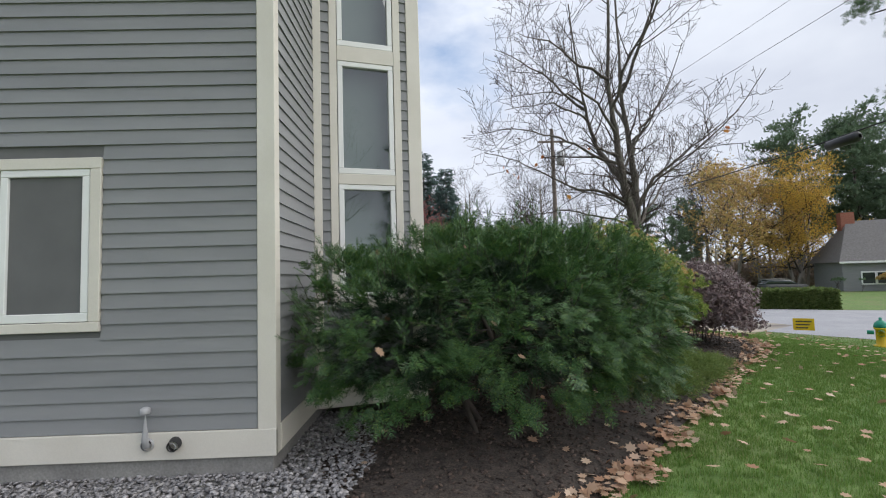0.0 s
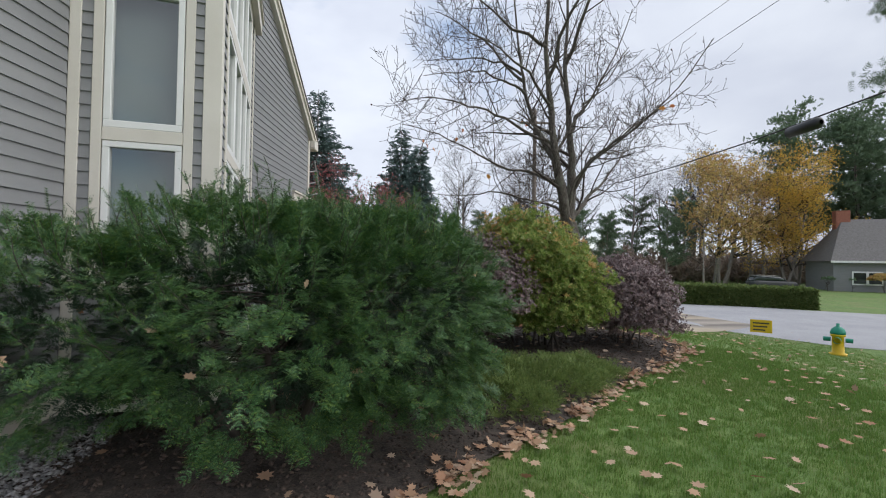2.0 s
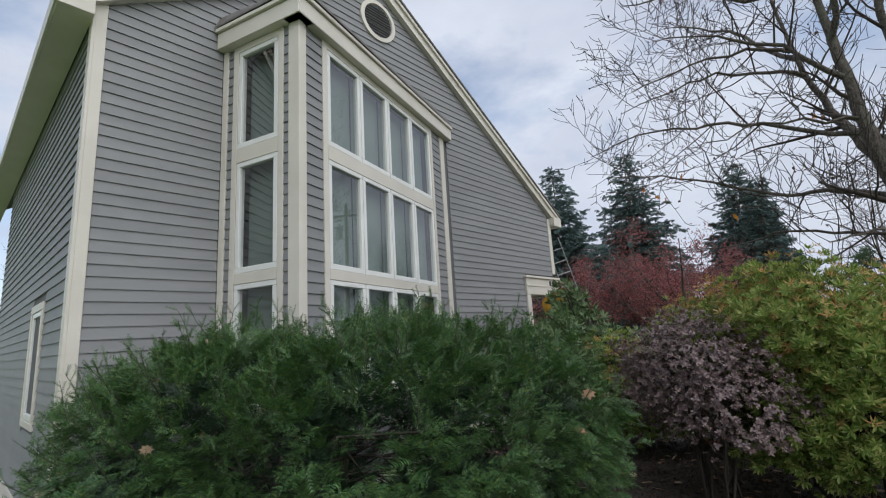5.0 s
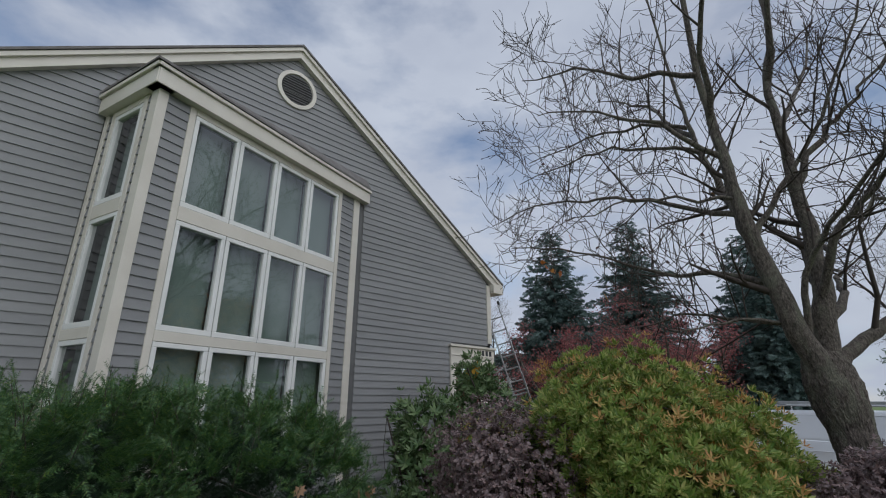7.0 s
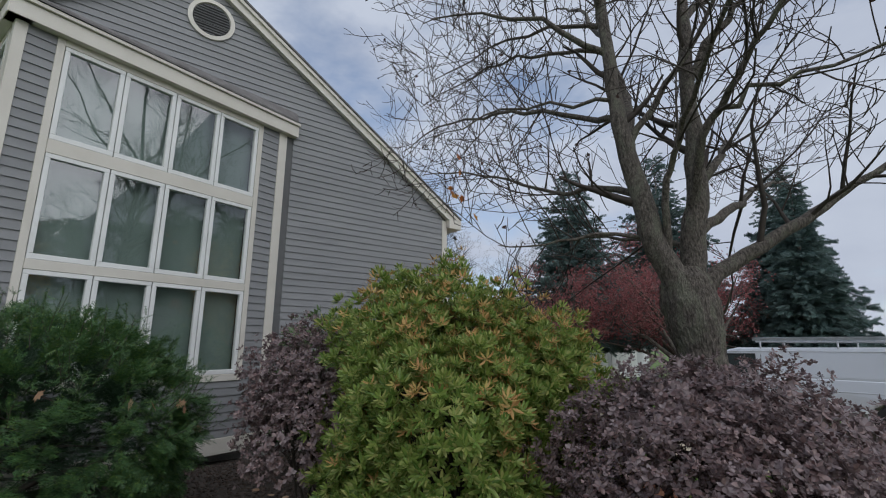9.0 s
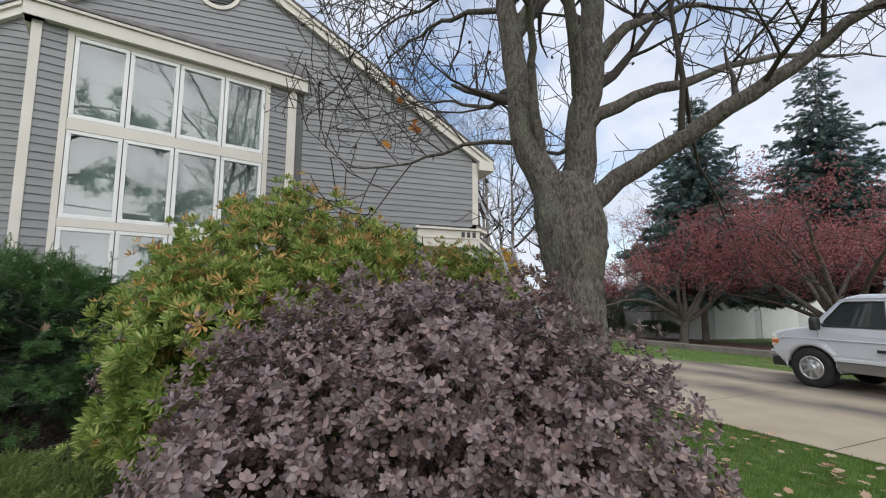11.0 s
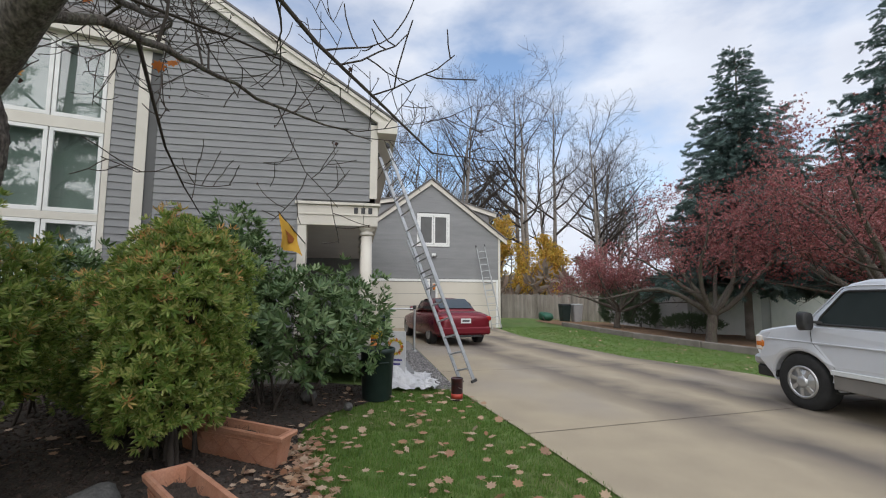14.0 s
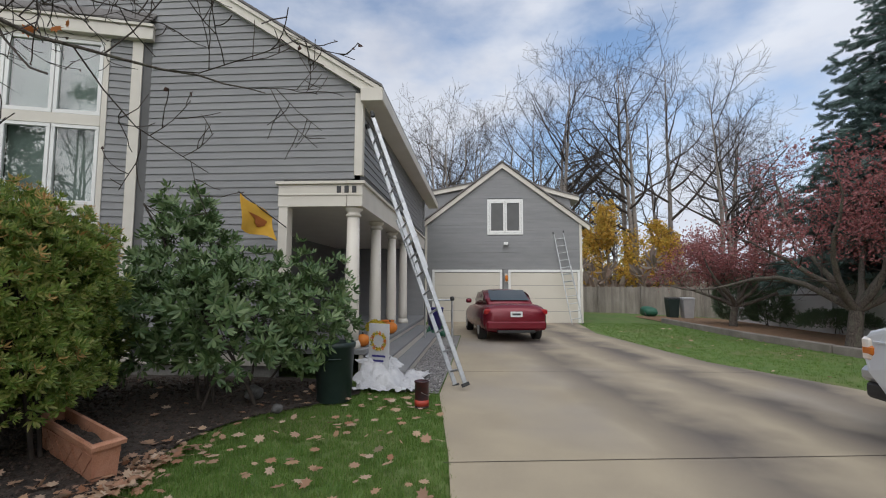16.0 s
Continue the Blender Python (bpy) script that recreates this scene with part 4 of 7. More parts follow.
# long upright shoots on its top
r_ = np.random.default_rng(11)
p_, o_ = blobs(YEW, 1400, 0.95, 0.1, -0.15, 5)
p_, o_ = p_[:520], o_[:520]
paths_, sp_p, sp_w = [], [], []
for a, o in zip(p_, o_):
    pth = wander(a, o * 0.85 + np.array([0, 0, 0.55]) + r_.normal(0, 0.25, 3), r_.uniform(0.15, 0.38), 0.004, 0.0015, 4, r_, 0.05, 0.1)
    paths_.append(pth)
    for k in range(1, 5):
        for _ in range(4):
            sp_p.append(pth[k][0] - (pth[k][0] - pth[k - 1][0]) * r_.uniform(0, 1))
            sp_w.append(pth[k][0] - pth[k - 1][0] + r_.normal(0, 0.05, 3))
tagged(tubes("long_shoot_growth", paths_, M["twig"], yew), kind="stuff")
long_needles = scatter("long_shoot_needles", yew_spray(6, 0.24, 0.04), np.array(sp_p), frames(np.array(sp_w)), np.random.default_rng(2).uniform(0.06, 0.11, len(sp_p)), L["yew"], yew)

T_JUN = joined(*[(feather(6, 0.2)[0] @ np.array(Matrix.Rotation(a, 3, "Z") @ Matrix.Rotation(b, 3, "X")).T, feather(6, 0.2)[1]) for a, b in ((-0.8, 0.2), (-0.3, -0.3), (0.2, 0.4), (0.7, -0.1))])
for at, lumps, seed in (((2.7, 6.2, 0.1), [((2.35, 5.5, 0.16), (0.55, 0.7, 0.28)), ((2.9, 6.15, 0.16), (0.8, 0.7, 0.28)), ((3.5, 6.8, 0.14), (0.7, 0.65, 0.22)), ((2.4, 6.9, 0.14), (0.7, 0.7, 0.24))], 5),):
    shrub("juniper", "low spreading green juniper on the mulch", at, lumps, T_JUN, 6000, 0.085, L["juniper"], seed, stems=8, inner=0.55, rough=0.34, up=0.35, spin=0.8, stem_r=0.008, low=-0.1)

T_PUR = whorl(leaf_shape(1.0, 0.58, 0.05, 0.16, 0.52), 4, 1.35, 0.5, 2)
shrub("purple_shrub", "rounded shrub with dusky purple oval leaves", (5.15, 9.0, 0.12), [((5.0, 9.05, 1.0), (1.0, 0.95, 0.86)), ((5.4, 9.55, 0.85), (0.75, 0.72, 0.76)), ((5.25, 8.6, 0.85), (0.75, 0.72, 0.74)), ((5.0, 9.2, 1.3), (0.6, 0.5, 0.5))],
      T_PUR, 10500, 0.042, L["purple"], 21, stems=10, inner=0.6, rough=0.24, up=0.5, low=-0.55)
shrub("purple_shrub", "open purple-leaved shrub with bare lower stems", (2.3, 7.9, 0.12), [((2.25, 7.8, 1.55), (0.78, 0.75, 0.62)), ((2.0, 8.2, 1.25), (0.65, 0.65, 0.6)), ((2.6, 7.6, 1.2), (0.6, 0.6, 0.55))],
      T_PUR, 4300, 0.042, L["purple"], 22, stems=12, inner=0.5, rough=0.2, up=0.5, low=-0.6)

T_PIE = whorl(leaf_shape(1.0, 0.29, 0.05, 0.26), 7, 1.4, 0.35, 2)
T_TIP = whorl(leaf_shape(1.0, 0.24, 0.03, 0.3), 7, 1.2, 0.35, 1)
shrub("pieris_shrub", "tall pieris with yellow-green leaves and tan tips", (3.5, 8.4, 0.12), [((3.15, 8.5, 1.66), (1.0, 1.0, 0.95)), ((3.7, 8.1, 1.2), (0.85, 0.75, 0.8)), ((2.75, 8.95, 1.45), (0.9, 0.85, 0.95)), ((3.3, 8.4, 0.95), (1.0, 0.88, 0.52)), ((3.75, 9.0, 1.4), (0.75, 0.7, 0.8))],
      T_PIE, 8800, 0.074, L["pieris"], 31, stems=9, inner=0.6, rough=0.32, up=0.45, extra=(L["pieris_tip"], 0.13, T_TIP, 0.85), stem_r=0.018)
shrub("pieris_shrub", "rounded pieris with yellow-green leaves and tan tips", (2.0, 10.6, 0.12), [((2.1, 10.6, 1.55), (0.75, 0.5, 0.76)), ((1.65, 10.3, 1.5), (0.7, 0.6, 0.85)), ((2.1, 10.55, 0.95), (0.8, 0.5, 0.52))],
      T_PIE, 4400, 0.074, L["pieris"], 32, stems=8, inner=0.6, rough=0.32, up=0.45, extra=(L["pieris_tip"], 0.13, T_TIP, 0.85), stem_r=0.018)
shrub("pieris_shrub", "smaller yellow-green pieris against the wall", (0.6, 9.4, 0.12), [((0.7, 9.5, 1.1), (0.85, 0.8, 0.85)), ((1.2, 9.9, 0.95), (0.7, 0.6, 0.7))],
      T_PIE, 2300, 0.078, L["pieris"], 33, stems=6, inner=0.62, rough=0.18, up=0.45, extra=(L["pieris_tip"], 0.1, T_TIP, 0.95), stem_r=0.014)

T_RHO = whorl(leaf_shape(1.0, 0.33, 0.07, 0.16), 8, 1.25, 0.25, 1)
shrub("rhododendron", "tall dark green rhododendron beside the porch", (-0.1, 11.2, 0.12), [((-0.35, 10.45, 1.85), (0.75, 0.65, 0.7)), ((0.05, 11.35, 1.2), (0.95, 0.85, 0.85)), ((-0.6, 11.95, 1.2), (0.8, 0.7, 0.8)), ((0.0, 10.4, 1.15), (0.95, 0.8, 0.85)), ((-0.4, 10.35, 2.5), (0.42, 0.38, 0.42))],
      T_RHO, 1500, 0.13, L["rhodo"], 41, stems=8, inner=0.5, rough=0.24, up=0.55, stem_r=0.018, low=-0.85)
shrub("rhododendron", "slender rhododendron with a few yellowing leaves", (0.2, 8.6, 0.12), [((0.2, 8.6, 1.75), (0.55, 0.5, 0.55)), ((0.45, 8.4, 1.2), (0.5, 0.5, 0.6))],
      T_RHO, 420, 0.125, L["rhodo"], 42, stems=5, inner=0.4, rough=0.25, up=0.55, stem_r=0.014, low=-0.85)

# a few dead leaves caught in the shrubs
rc = np.random.default_rng(19)
yl, ol = blobs(YEW, 60, 1.0, 0.05, -0.3, 12)
yl, ol = yl[:34], ol[:34]

# ---- the maple in the bed ----
def line(*pts, r0=0.1, r1=0.03, sub=3, r=None, wob=0.03, bow=0.8):
    """A smooth limb through the given places."""
    pts = [np.array(p, float) for p in pts]
    out, n = [], len(pts)
    for i in range(n - 1):
        a, b, c, d = pts[max(i - 1, 0)], pts[i], pts[i + 1], pts[min(i + 2, n - 1)]
        for t in (j / sub for j in range(sub)):
            out.append(0.5 * (2 * b + (c - a) * t + (2 * a - 5 * b + 4 * c - d) * t * t + (3 * b - a - 3 * c + d) * t**3))
    out.append(pts[-1])
    k = len(out) - 1
    return [(p + (r.normal(0, wob, 3) * (0 < i < k) if r is not None else 0), r0 + (r1 - r0) * (i / k) ** bow) for i, p in enumerate(out)]


rm = np.random.default_rng(5)
maple = thing("maple_tree", "nearly bare maple with twin stems in the planting bed", "tree", at=(4.6, 10.35, 0.1))
trunk = [(np.array(p, float), r) for p, r in (((4.68, 10.33, -0.05), 0.33), ((4.67, 10.33, 0.12), 0.255), ((4.66, 10.33, 0.4), 0.212), ((4.63, 10.34, 0.9), 0.196), ((4.58, 10.35, 1.5), 0.19), ((4.53, 10.37, 1.85), 0.188),
                                            ((4.49, 10.38, 2.08), 0.235), ((4.47, 10.38, 2.3), 0.245), ((4.46, 10.37, 2.52), 0.205), ((4.45, 10.36, 2.62), 0.14))]
def furrowed(name, path, material, parent, n=220, rings=260, deep=0.012):
    """A trunk with bark ridges that run up it, split and knotted."""
    z = np.linspace(0, len(path) - 1, rings)
    k = np.arange(len(path))
    pts = np.stack([np.interp(z, k, [p[i] for p, _ in path]) for i in range(3)], 1)
    rad = np.interp(z, k, [r for _, r in path])
    v = []
    for (x, y, h), r in zip(pts, rad):
        for i in range(n):
            a = 2 * math.pi * i / n
            c, s_ = math.cos(a), math.sin(a)
            q = noise.noise(Vector((c * 12, s_ * 12, h * 6.0))) + 0.8 * noise.noise(Vector((c * 30, s_ * 30, h * 18.0)))
            big = 0.07 * noise.noise(Vector((c * 1.6, s_ * 1.6, h * 2.2))) * (0.4 + 1.6 * smooth01(1.75, 2.2, h))
            rr = r * (1 + big) + deep * (abs(q) * 1.6 - 0.5)
            v.append((x + rr * c, y + rr * s_, h))
    i, j = np.meshgrid(np.arange(rings - 1), np.arange(n), indexing="ij")
    f = np.stack([i * n + j, i * n + (j + 1) % n, (i + 1) * n + (j + 1) % n, (i + 1) * n + j], -1).reshape(-1, 4)
    return mesh_arrays(name, np.array(v), f, material, parent, smooth=True)


furrowed("trunk", trunk, M["bark"], maple)
limbs = [
    line((4.49, 10.36, 2.1), (4.42, 10.24, 2.5), (4.31, 10.12, 2.98), (4.18, 10.12, 3.6), (4.1, 10.1, 4.15), (4.03, 10.1, 4.85), (3.96, 10.14, 5.6), (3.9, 10.13, 6.3), (3.95, 10.0, 8.2), (3.85, 10.1, 10.8), r0=0.136, r1=0.02, r=rm, wob=0.012, bow=0.9),
    line((4.48, 10.4, 2.1), (4.5, 10.46, 2.55), (4.55, 10.47, 3.08), (4.58, 10.53, 3.5), (4.59, 10.56, 4.03), (4.56, 10.62, 4.7), (4.54, 10.76, 5.46), (4.52, 10.91, 6.32), (4.68, 11.2, 7.4), (4.7, 11.4, 10.5), r0=0.136, r1=0.02, r=rm, wob=0.012, bow=0.9),
    line((4.13, 10.12, 3.85), (3.98, 10.45, 4.3), (3.85, 10.72, 4.66), (3.73, 10.79, 5.06), (3.54, 10.78, 5.85), (3.43, 10.81, 6.6), (3.25, 10.8, 8.6), r0=0.085, r1=0.014, r=rm, wob=0.01),
    line((4.46, 10.42, 2.3), (4.6, 10.72, 2.58), (4.88, 11.07, 2.86), (5.17, 11.38, 3.1), (5.36, 11.66, 3.32), (5.66, 11.85, 3.56), (6.2, 12.35, 4.1), (6.9, 12.9, 4.9), r0=0.095, r1=0.014, r=rm, wob=0.01),
    line((4.54, 10.44, 2.9), (4.7, 10.66, 3.1), (4.68, 11.26, 3.37), (4.65, 11.92, 3.65), (4.57, 12.75, 3.97), (4.35, 13.9, 4.3), (4.2, 15.0, 4.57), r0=0.06, r1=0.008, r=rm, wob=0.015),
    line((4.6, 10.55, 3.45), (4.72, 10.75, 3.7), (4.58, 11.3, 4.05), (4.4, 12.1, 4.4), (4.1, 13.3, 4.72), r0=0.055, r1=0.008, r=rm, wob=0.015),
    line((4.57, 10.42, 3.2), (4.81, 10.19, 3.74), (5.0, 10.17, 3.96), (5.3, 9.98, 4.2), (5.6, 9.88, 4.46), (6.2, 9.9, 4.9), (6.9, 9.9, 5.4), r0=0.05, r1=0.008, r=rm, wob=0.01),
    line((4.4, 10.2, 2.75), (4.48, 10.1, 3.2), (4.58, 10.03, 3.48), (4.84, 9.83, 3.79), (5.23, 9.46, 4.12), (5.6, 9.2, 4.45), (6.1, 8.9, 5.0), (6.6, 8.6, 5.8), r0=0.04, r1=0.008, r=rm, wob=0.01),
    line((5.0, 10.17, 3.96), (5.4, 10.4, 4.1), (5.9, 10.7, 4.22), (6.6, 10.9, 4.45), r0=0.03, r1=0.006, r=rm),
    line((4.57, 10.6, 4.55), (4.9, 10.81, 5.17), (5.21, 11.0, 5.53), (5.6, 11.1, 6.0), (6.2, 11.3, 6.9), r0=0.05, r1=0.008, r=rm),
    line((4.15, 10.12, 3.75), (4.3, 10.3, 4.3), (4.75, 10.5, 5.0), (5.3, 10.4, 5.9), (5.8, 10.2, 7.2), r0=0.045, r1=0.008, r=rm),
    line((4.24, 10.14, 3.35), (3.7, 10.3, 3.58), (3.25, 10.4, 3.68), (2.77, 10.34, 3.84), (2.05, 10.3, 4.21), (1.42, 9.95, 4.4), (0.85, 9.9, 4.5), r0=0.042, r1=0.006, r=rm, wob=0.015),
    line((4.33, 10.2, 2.92), (3.92, 9.8, 2.96), (3.6, 9.42, 2.86), (3.5, 8.9, 2.8), r0=0.024, r1=0.005, r=rm, wob=0.012),
    line((4.1, 10.1, 4.2), (3.5, 10.3, 4.5), (2.8, 10.1, 4.8), (2.2, 9.9, 4.92), (1.5, 9.7, 5.0), (0.7, 9.6, 4.85), r0=0.042, r1=0.006, r=rm),
    line((4.08, 10.1, 4.4), (3.5, 9.7, 4.5), (2.9, 9.3, 4.45), (2.4, 9.0, 4.3), r0=0.025, r1=0.005, r=rm),
    line((3.6, 10.78, 5.5), (3.2, 10.5, 5.6), (2.6, 10.2, 5.7), (2.0, 9.9, 5.6), (1.3, 9.6, 5.4), r0=0.035, r1=0.006, r=rm),
    line((3.5, 10.78, 5.95), (3.0, 10.4, 6.05), (2.3, 10.0, 5.95), (1.5, 9.6, 5.7), r0=0.035, r1=0.006, r=rm),
    line((4.0, 10.1, 5.0), (3.4, 9.7, 5.6), (2.8, 9.3, 5.9), (2.1, 9.0, 6.0), r0=0.04, r1=0.006, r=rm),
    line((3.9, 10.13, 6.3), (3.2, 9.9, 6.6), (2.4, 9.7, 7.0), (1.6, 9.4, 7.1), r0=0.045, r1=0.007, r=rm),
    line((3.95, 10.1, 5.6), (4.2, 9.5, 6.6), (4.6, 8.8, 7.8), (4.9, 8.3, 9.0), r0=0.045, r1=0.007, r=rm),
    line((4.54, 10.76, 5.4), (4.7, 11.8, 6.4), (4.9, 12.8, 7.4), (5.0, 13.6, 8.8), r0=0.05, r1=0.008, r=rm),
    line((4.52, 10.9, 6.2), (4.9, 10.3, 7.4), (5.3, 9.6, 8.8), (5.6, 9.0, 10.2), r0=0.05, r1=0.008, r=rm),
    line((3.55, 10.8, 5.8), (2.9, 11.4, 6.8), (2.2, 11.9, 7.6), (1.5, 12.3, 8.2), r0=0.04, r1=0.007, r=rm),
    line((4.5, 10.48, 2.7), (4.3, 10.7, 2.9), (4.0, 10.85, 3.03), (3.5, 10.94, 3.16), (2.98, 11.0, 3.28), (2.5, 11.38, 3.26), (1.9, 11.9, 3.32), (1.3, 12.2, 3.42), r0=0.036, r1=0.005, r=rm, wob=0.012),
]
wood, last = tree_wood(limbs, rm, (8, 5, 3), (1.5, 0.8, 0.4), 0.8, 0.09, 0.13)
for limb in limbs:
    tubes("limb", [limb], M["bark"], maple, sides=9)
tagged(tubes("twig_growth", [[(p, r + 0.002) for p, r in w_] for w_ in wood[len(limbs):]], M["twig"], maple, sides=4), kind="stuff")
tips = np.array([p[-1][0] for p in last])
pick = rm.choice(len(tips), 420, replace=False)
T_DRY = leaf_shape(1.0, 0.8, 0.25, 0.35)
keys_ = tagged(scatter("dry_keys", T_DRY, tips[pick], frames(rm.normal(0, 0.5, (420, 3)) + np.array([0, 0, -0.8])), rm.uniform(0.02, 0.05, 420), L["dry"], maple), kind="stuff")


def maple_leaf_shape():
    """A lobed leaf with five points, curled."""
    v, f = [(0, 0.45, 0.0)], []
    pts = [(0.0, 0.0), (0.12, 0.14), (0.42, 0.05), (0.33, 0.28), (0.62, 0.42), (0.38, 0.52), (0.42, 0.78), (0.17, 0.68), (0.0, 1.0)]
    ring = pts + [(-x, y) for x, y in pts[-2:0:-1]]
    for i, (x, y) in enumerate(ring):
        v.append((x, y, 0.13 * (x * x + (y - 0.45) ** 2) * (1 if i % 3 else 1.7)))
    n = len(ring)
    for i in range(n):
        f.append((0, 1 + i, 1 + (i + 1) % n))
    return np.array(v, float), np.array(f)


T_MAP = maple_leaf_shape()
scatter("caught_leaves", T_MAP, yl + ol * 0.05, frames(rc.normal(0, 1, yl.shape)), rc.uniform(0.06, 0.1, len(yl)), L["fallen"], yew, "dead tan leaves caught in the shoots")
hang = np.array([(1.37, 10.05, 4.15), (1.5, 10.0, 4.05), (1.3, 10.1, 4.25), (1.65, 10.05, 4.0), (2.1, 9.6, 4.35), (2.0, 9.7, 4.2), (2.6, 9.4, 3.4), (3.6, 11.1, 5.0), (3.7, 11.0, 4.9), (5.6, 8.5, 4.5), (6.3, 9.5, 4.9)])
scatter("last_leaves", T_MAP, hang, frames(rm.normal(0, 0.3, hang.shape) + np.array([0, 0, -1.0])), rm.uniform(0.09, 0.13, len(hang)), L["maple_leaf"], maple, "orange leaves left on the twigs")


# ---- spruces, red crab apples, woods ----
def spruce(name, label, at, height, radius, seed, leaf, levels=30, category="tree"):
    ob = thing(name, label, category, at=at)
    r = np.random.default_rng(seed)
    tubes("trunk", [[(np.array(at, float), 0.16), (np.array(at, float) + (0, 0, height * 0.6), 0.09), (np.array(at, float) + (0, 0, height), 0.012)]], M["bark_far"], ob)
    pos, way, size, wood_ = [], [], [], []
    for k in range(levels):
        f = (k + r.uniform(-0.3, 0.3)) / levels
        z = height * (0.19 + 0.81 * f)
        rad = radius * (1 - f) ** 0.8 * r.uniform(0.75, 1.12) + 0.12
        n = max(4, int(15 * (1 - f) + 4))
        for i in range(n):
            a = 2 * math.pi * (i + r.uniform(0, 1)) / n
            rr = rad * r.uniform(0.7, 1.1)
            d = np.array([math.cos(a), math.sin(a), 0])
            base = np.array(at) + (0, 0, z)
            tip = base + d * rr + np.array([0, 0, -0.18 * rr + 0.25 * f])
            wood_.append([(base, 0.02), (tip, 0.004)])
            m = max(3, int(rr / 0.21))
            for j in range(m):
                u = (j + 0.8) / m
                for _ in range(3):
                    pos.append(base + (tip - base) * u + r.normal(0, 0.07, 3))
                    way.append(d * 0.7 + np.array([-d[1], d[0], 0]) * r.normal(0, 0.7) + np.array([0, 0, r.normal(-0.15, 0.25)]))
                    size.append(r.uniform(0.34, 0.58) * (0.6 + 0.5 * (1 - f)))
    tagged(tubes("bough_growth", wood_, M["twig"], ob, sides=3), kind="stuff")
    scatter("needles", T_SPR, np.array(pos), frames(np.array(way), 0.6), np.array(size), leaf, ob)
    return ob


T_SPR = joined(yew_spray(6, 0.34, 0.075), (yew_spray(6, 0.34, 0.075)[0] @ np.array(Matrix.Rotation(1.4, 3, "Y")).T, yew_spray(6, 0.34, 0.075)[1]))
for at, h, rad, seed in (((-9.4, 27.5, -0.1), 12.2, 3.7, 51), ((-6.6, 32.2, -0.2), 13.6, 3.9, 52), ((-0.9, 33.3, -0.2), 11.2, 3.0, 53), ((0.6, 29.5, -0.2), 9.0, 1.6, 54)):
    spruce("spruce_tree", "tall blue-green spruce with drooping boughs", at, h, rad, seed, L["spruce"])


def crab_apple(at, seed, size=1.0, lean=(0, 0)):
    ob = thing("crab_apple_tree", "spreading crab apple covered in small red leaves and fruit", "tree", "crab apples", at=at)
    r = np.random.default_rng(seed)
    base = np.array(at, float)
    fork = base + (0.1, 0.05, 0.75 * size)
    limbs_ = [[(base - (0, 0, 0.1), 0.17 * size), (base + (0.03, 0, 0.3), 0.13 * size), (fork, 0.12 * size)]]
    for i in range(9):
        a = 2 * math.pi * i / 9 + r.uniform(-0.3, 0.3)
        d = np.array([math.cos(a) + lean[0], math.sin(a) + lean[1], r.uniform(0.4, 1.25)])
        limbs_.append(wander(fork, d, 3.2 * size * r.uniform(0.8, 1.15), 0.075 * size, 0.014, 7, r, 0.05, 0.17))
    w, tip = tree_wood(limbs_[1:], r, (6, 5), (1.35 * size, 0.7 * size), 0.9, 0.12)
    tubes("trunk", limbs_, M["bark"], ob, sides=7)
    tagged(tubes("twig_growth", w[9:], M["twig"], ob, sides=3), kind="stuff")
    pos = np.array([p[k][0] for p in w[9:] for k in (1, 2, 3, 4) if p[k][0][2] > base[2] + 1.75 * size])
    pos = np.repeat(pos, 7, 0) + r.normal(0, 0.2, (len(pos) * 7, 3))
    scatter("foliage", whorl(leaf_shape(1.0, 0.55), 3, 1.0, 0.5), pos, frames(r.normal(0, 1, pos.shape)), r.uniform(0.045, 0.09, len(pos)), L["red"], ob)
    return ob


for at, seed, s, lean in (((-7.4, 24.0, 0.0), 61, 1.3, (0, 0)), ((-2.6, 25.3, -0.1), 62, 1.5, (0, 0)), ((-14.2, 24.6, 0.0), 63, 1.05, (0, 0)), ((-4.6, 29.0, -0.2), 64, 1.35, (0, 0))):
    crab_apple(at, seed, s, lean)


def bare_tree(at, height, seed, name="bare_tree", label="tall bare deciduous tree at the edge of the woods", stems=1, leaf=None, dense=1.0, crown_from=0.35, leaf_size=0.12, clump=5):
    ob = thing(name, label, "tree", "trees of the woods", at=at)
    r = np.random.default_rng(seed)
    base = np.array(at, float)
    mains = [wander(base + np.append(r.normal(0, 0.25, 2) * (stems > 1), -0.1), (r.normal(0, 0.08 + 0.1 * (stems > 1)), r.normal(0, 0.08 + 0.1 * (stems > 1)), 1), height * r.uniform(0.85, 1.0), height * 0.013, 0.02, 9, r, 0.25, 0.05) for _ in range(stems)]
    boughs = [b for m in mains for b in sprout(m, 12, height * 0.38, r, 0.85, 0.07, crown_from, 6, 0.5, 0.14)]
    w, tip = tree_wood(boughs, r, (6, 5), (height * 0.15, height * 0.075), 0.8, 0.1)
    tubes("trunk", mains, M["bark_far"], ob, sides=6)
    tagged(tubes("branch_growth", [[(p, r * 1.3 + 0.006) for p, r in w_] for w_ in w], M["twig"], ob, sides=3), kind="stuff")
    if leaf is not None:
        pos = np.array([p[k][0] for p in w for k in (2, 4) if len(p) > 4 and p[k][0][2] > at[2] + height * 0.12])
        pos = np.repeat(pos, clump, 0) + r.normal(0, height * 0.03, (len(pos) * clump, 3))
        scatter("foliage", whorl(leaf_shape(1.0, 0.7), 3, 1.0, 0.5), pos, frames(r.normal(0, 1, pos.shape)), r.uniform(0.6, 1.2, len(pos)) * leaf_size, leaf, ob)
    return ob


